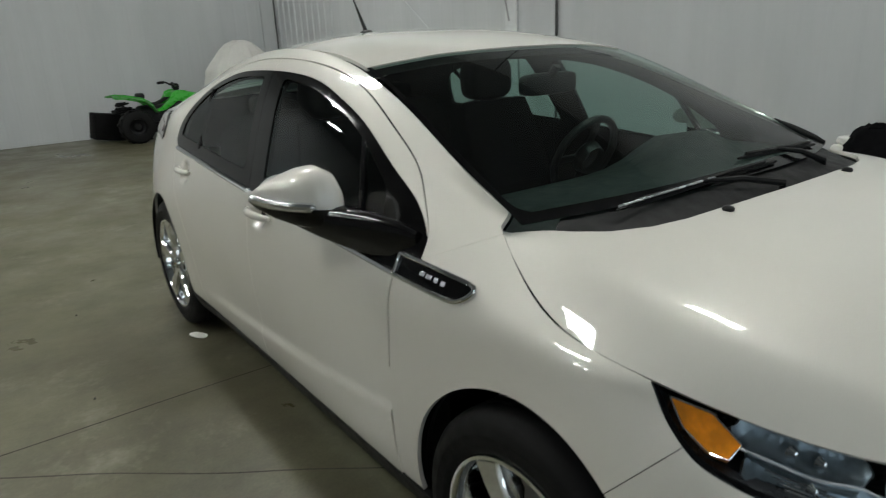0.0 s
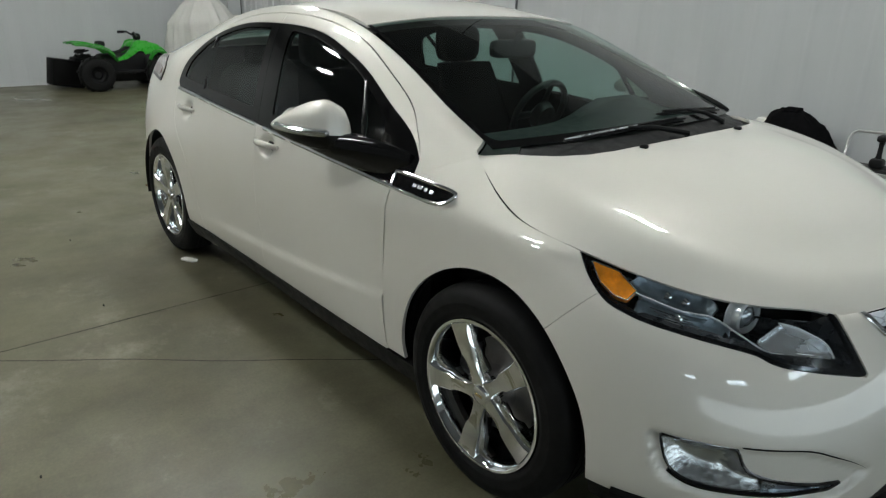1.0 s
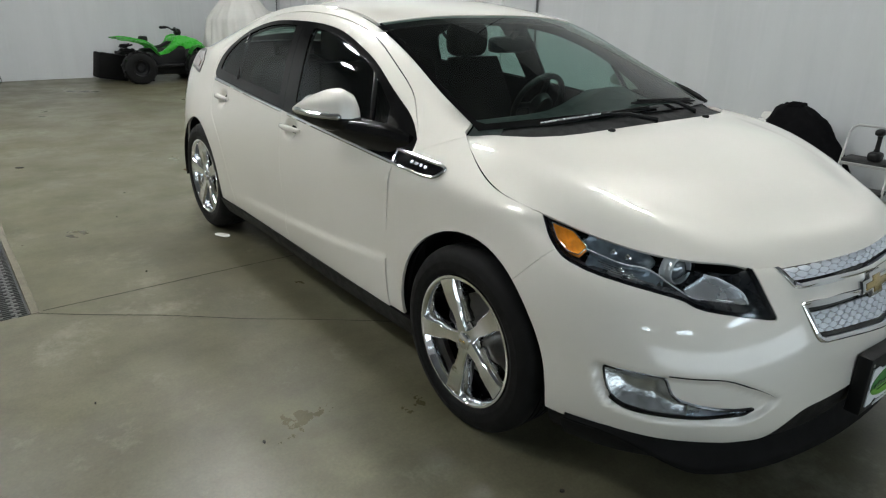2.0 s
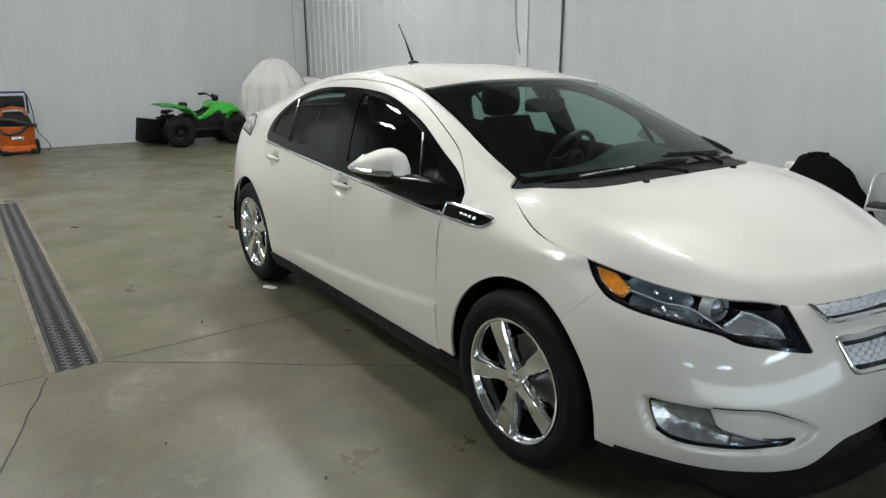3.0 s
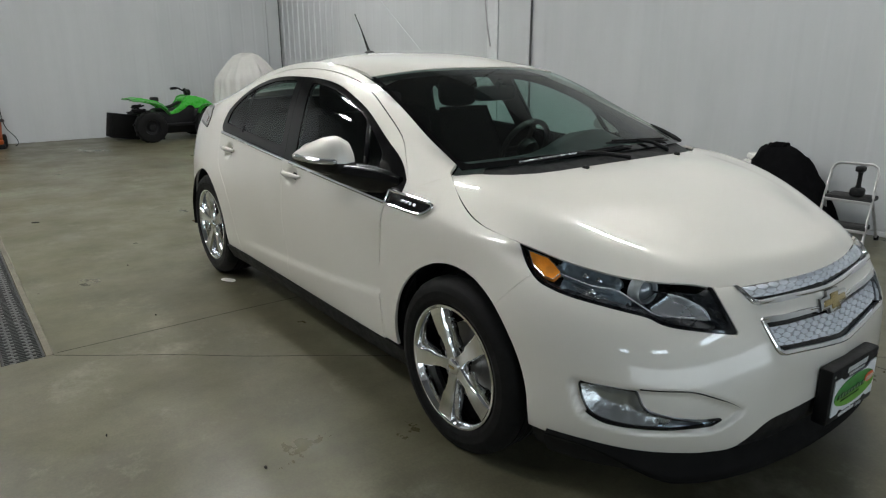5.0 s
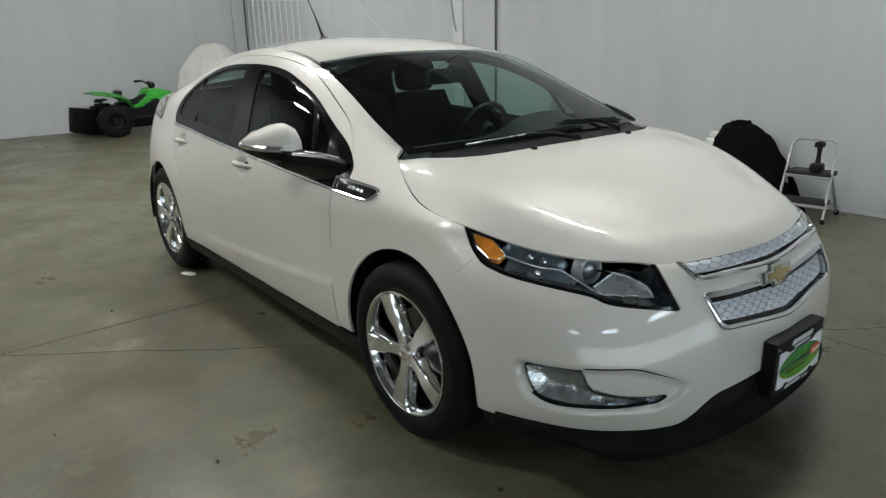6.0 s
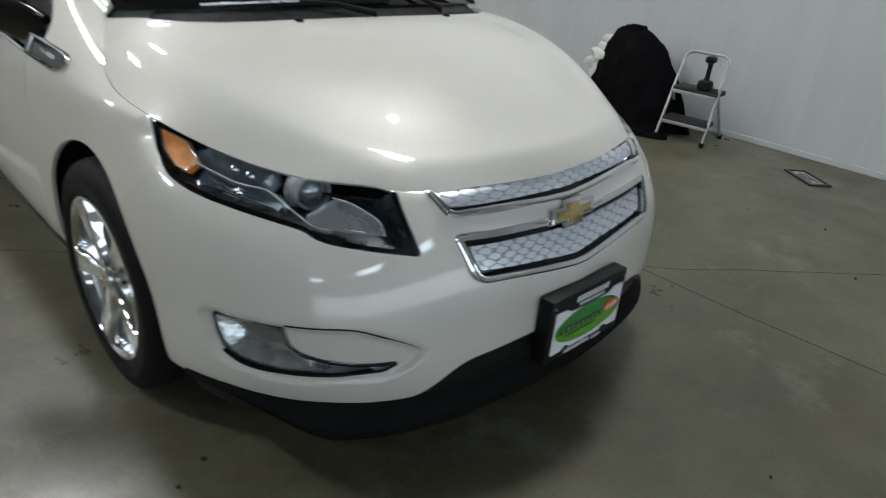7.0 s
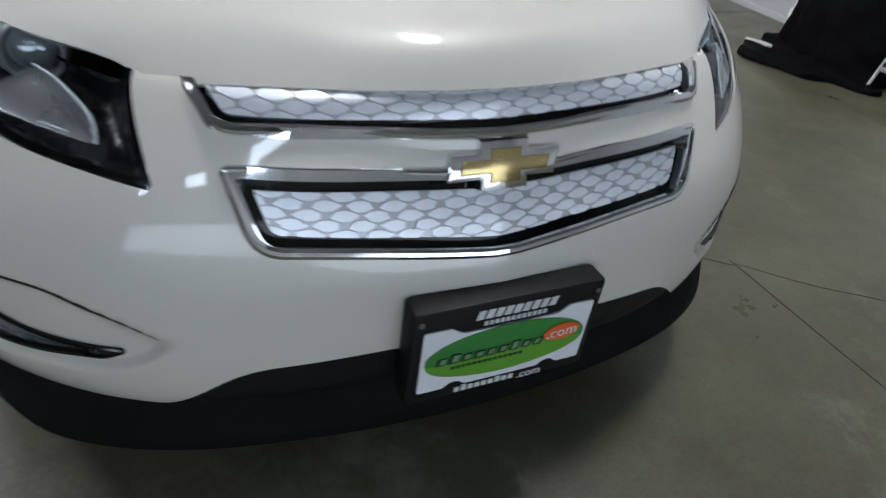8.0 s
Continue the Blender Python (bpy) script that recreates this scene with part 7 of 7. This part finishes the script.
# trench drain: curbs, trough and slotted grates
D0, D1, DY0, DY1 = -6.66, -1.865, -2.205, -1.945
CURB = plain("curb_concrete", (0.115, 0.105, 0.075), 0.8, vary=0.25, scale=14, bump=0.6, bump_scale=60)
IRON = plain("grate_iron", (0.026, 0.027, 0.026), 0.6, 0.2, vary=0.3, scale=20)
IRON_WORN = plain("grate_worn", (0.085, 0.085, 0.082), 0.5, 0.4, vary=0.25, scale=30)
drain = thing("trench_drain", "black slotted iron trench drain grate set in the concrete floor", "drain")
part("trough", box_bm(D1 - D0, DY1 - DY0 - 0.06, 0.01, 0, m=pose((D0 + D1) / 2, (DY0 + DY1) / 2, -0.115)), DARK_GAP, drain, "dark trough bottom", False)
for y, s in ((DY0, 1), (DY1, -1)):
    part("curb", box_bm(D1 - D0, 0.036, 0.118, 0.003, 1, pose((D0 + D1) / 2, y + s * 0.018, -0.0565)), CURB, drain, "chipped concrete curb", False)
y_lo, y_hi = DY0 + 0.036, DY1 - 0.036
n_sect = 8
length = (D1 - D0 - 0.02) / n_sect
sect = []
pitch = 0.0235
nb = int(length / pitch)
mid = (y_lo + y_hi) / 2
half = (y_hi - y_lo) / 2
for k in range(nb):
    x = (k + 0.5) * length / nb
    sect.append(box_bm(0.0115, 2 * half - 0.006, 0.014, 0.0015, 1, pose(x, 0, -0.010)))
g_mesh = None
for i in range(n_sect):
    x0 = D0 + 0.01 + i * length
    if g_mesh is None:
        g = part("grate", merged(*sect, *[box_bm(length - 0.004, 0.010, 0.018, 0.001, 1, pose(length / 2, s * (half - 0.008), -0.011)) for s in (-1, 1)]), IRON, drain, "slotted iron grate", False)
        g_mesh = g.data
    else:
        g = new("grate", g_mesh)
        g.parent = drain
        tagged(g, "slotted iron grate")
    g.matrix_basis = pose(x0, mid, 0)
    # worn zigzag ribs that tie the slots together
    if i == 0:
        zig = []
        for s in (-1, 1):
            for k in range(nb):
                x = (k + 0.5) * length / nb
                zig.append(box_bm(0.020, 0.026, 0.006, 0.001, 1, pose(x + pitch / 2, s * half * 0.40 + (0.008 if k % 2 else -0.008), -0.0035)))
        z = tagged(part("zigzag_rib", merged(*zig), IRON_WORN, g, "worn bright rib", False), kind="stuff")
        z_mesh = z.data
    else:
        z = tagged(new("zigzag_rib", z_mesh), kind="stuff")
        z.parent = g
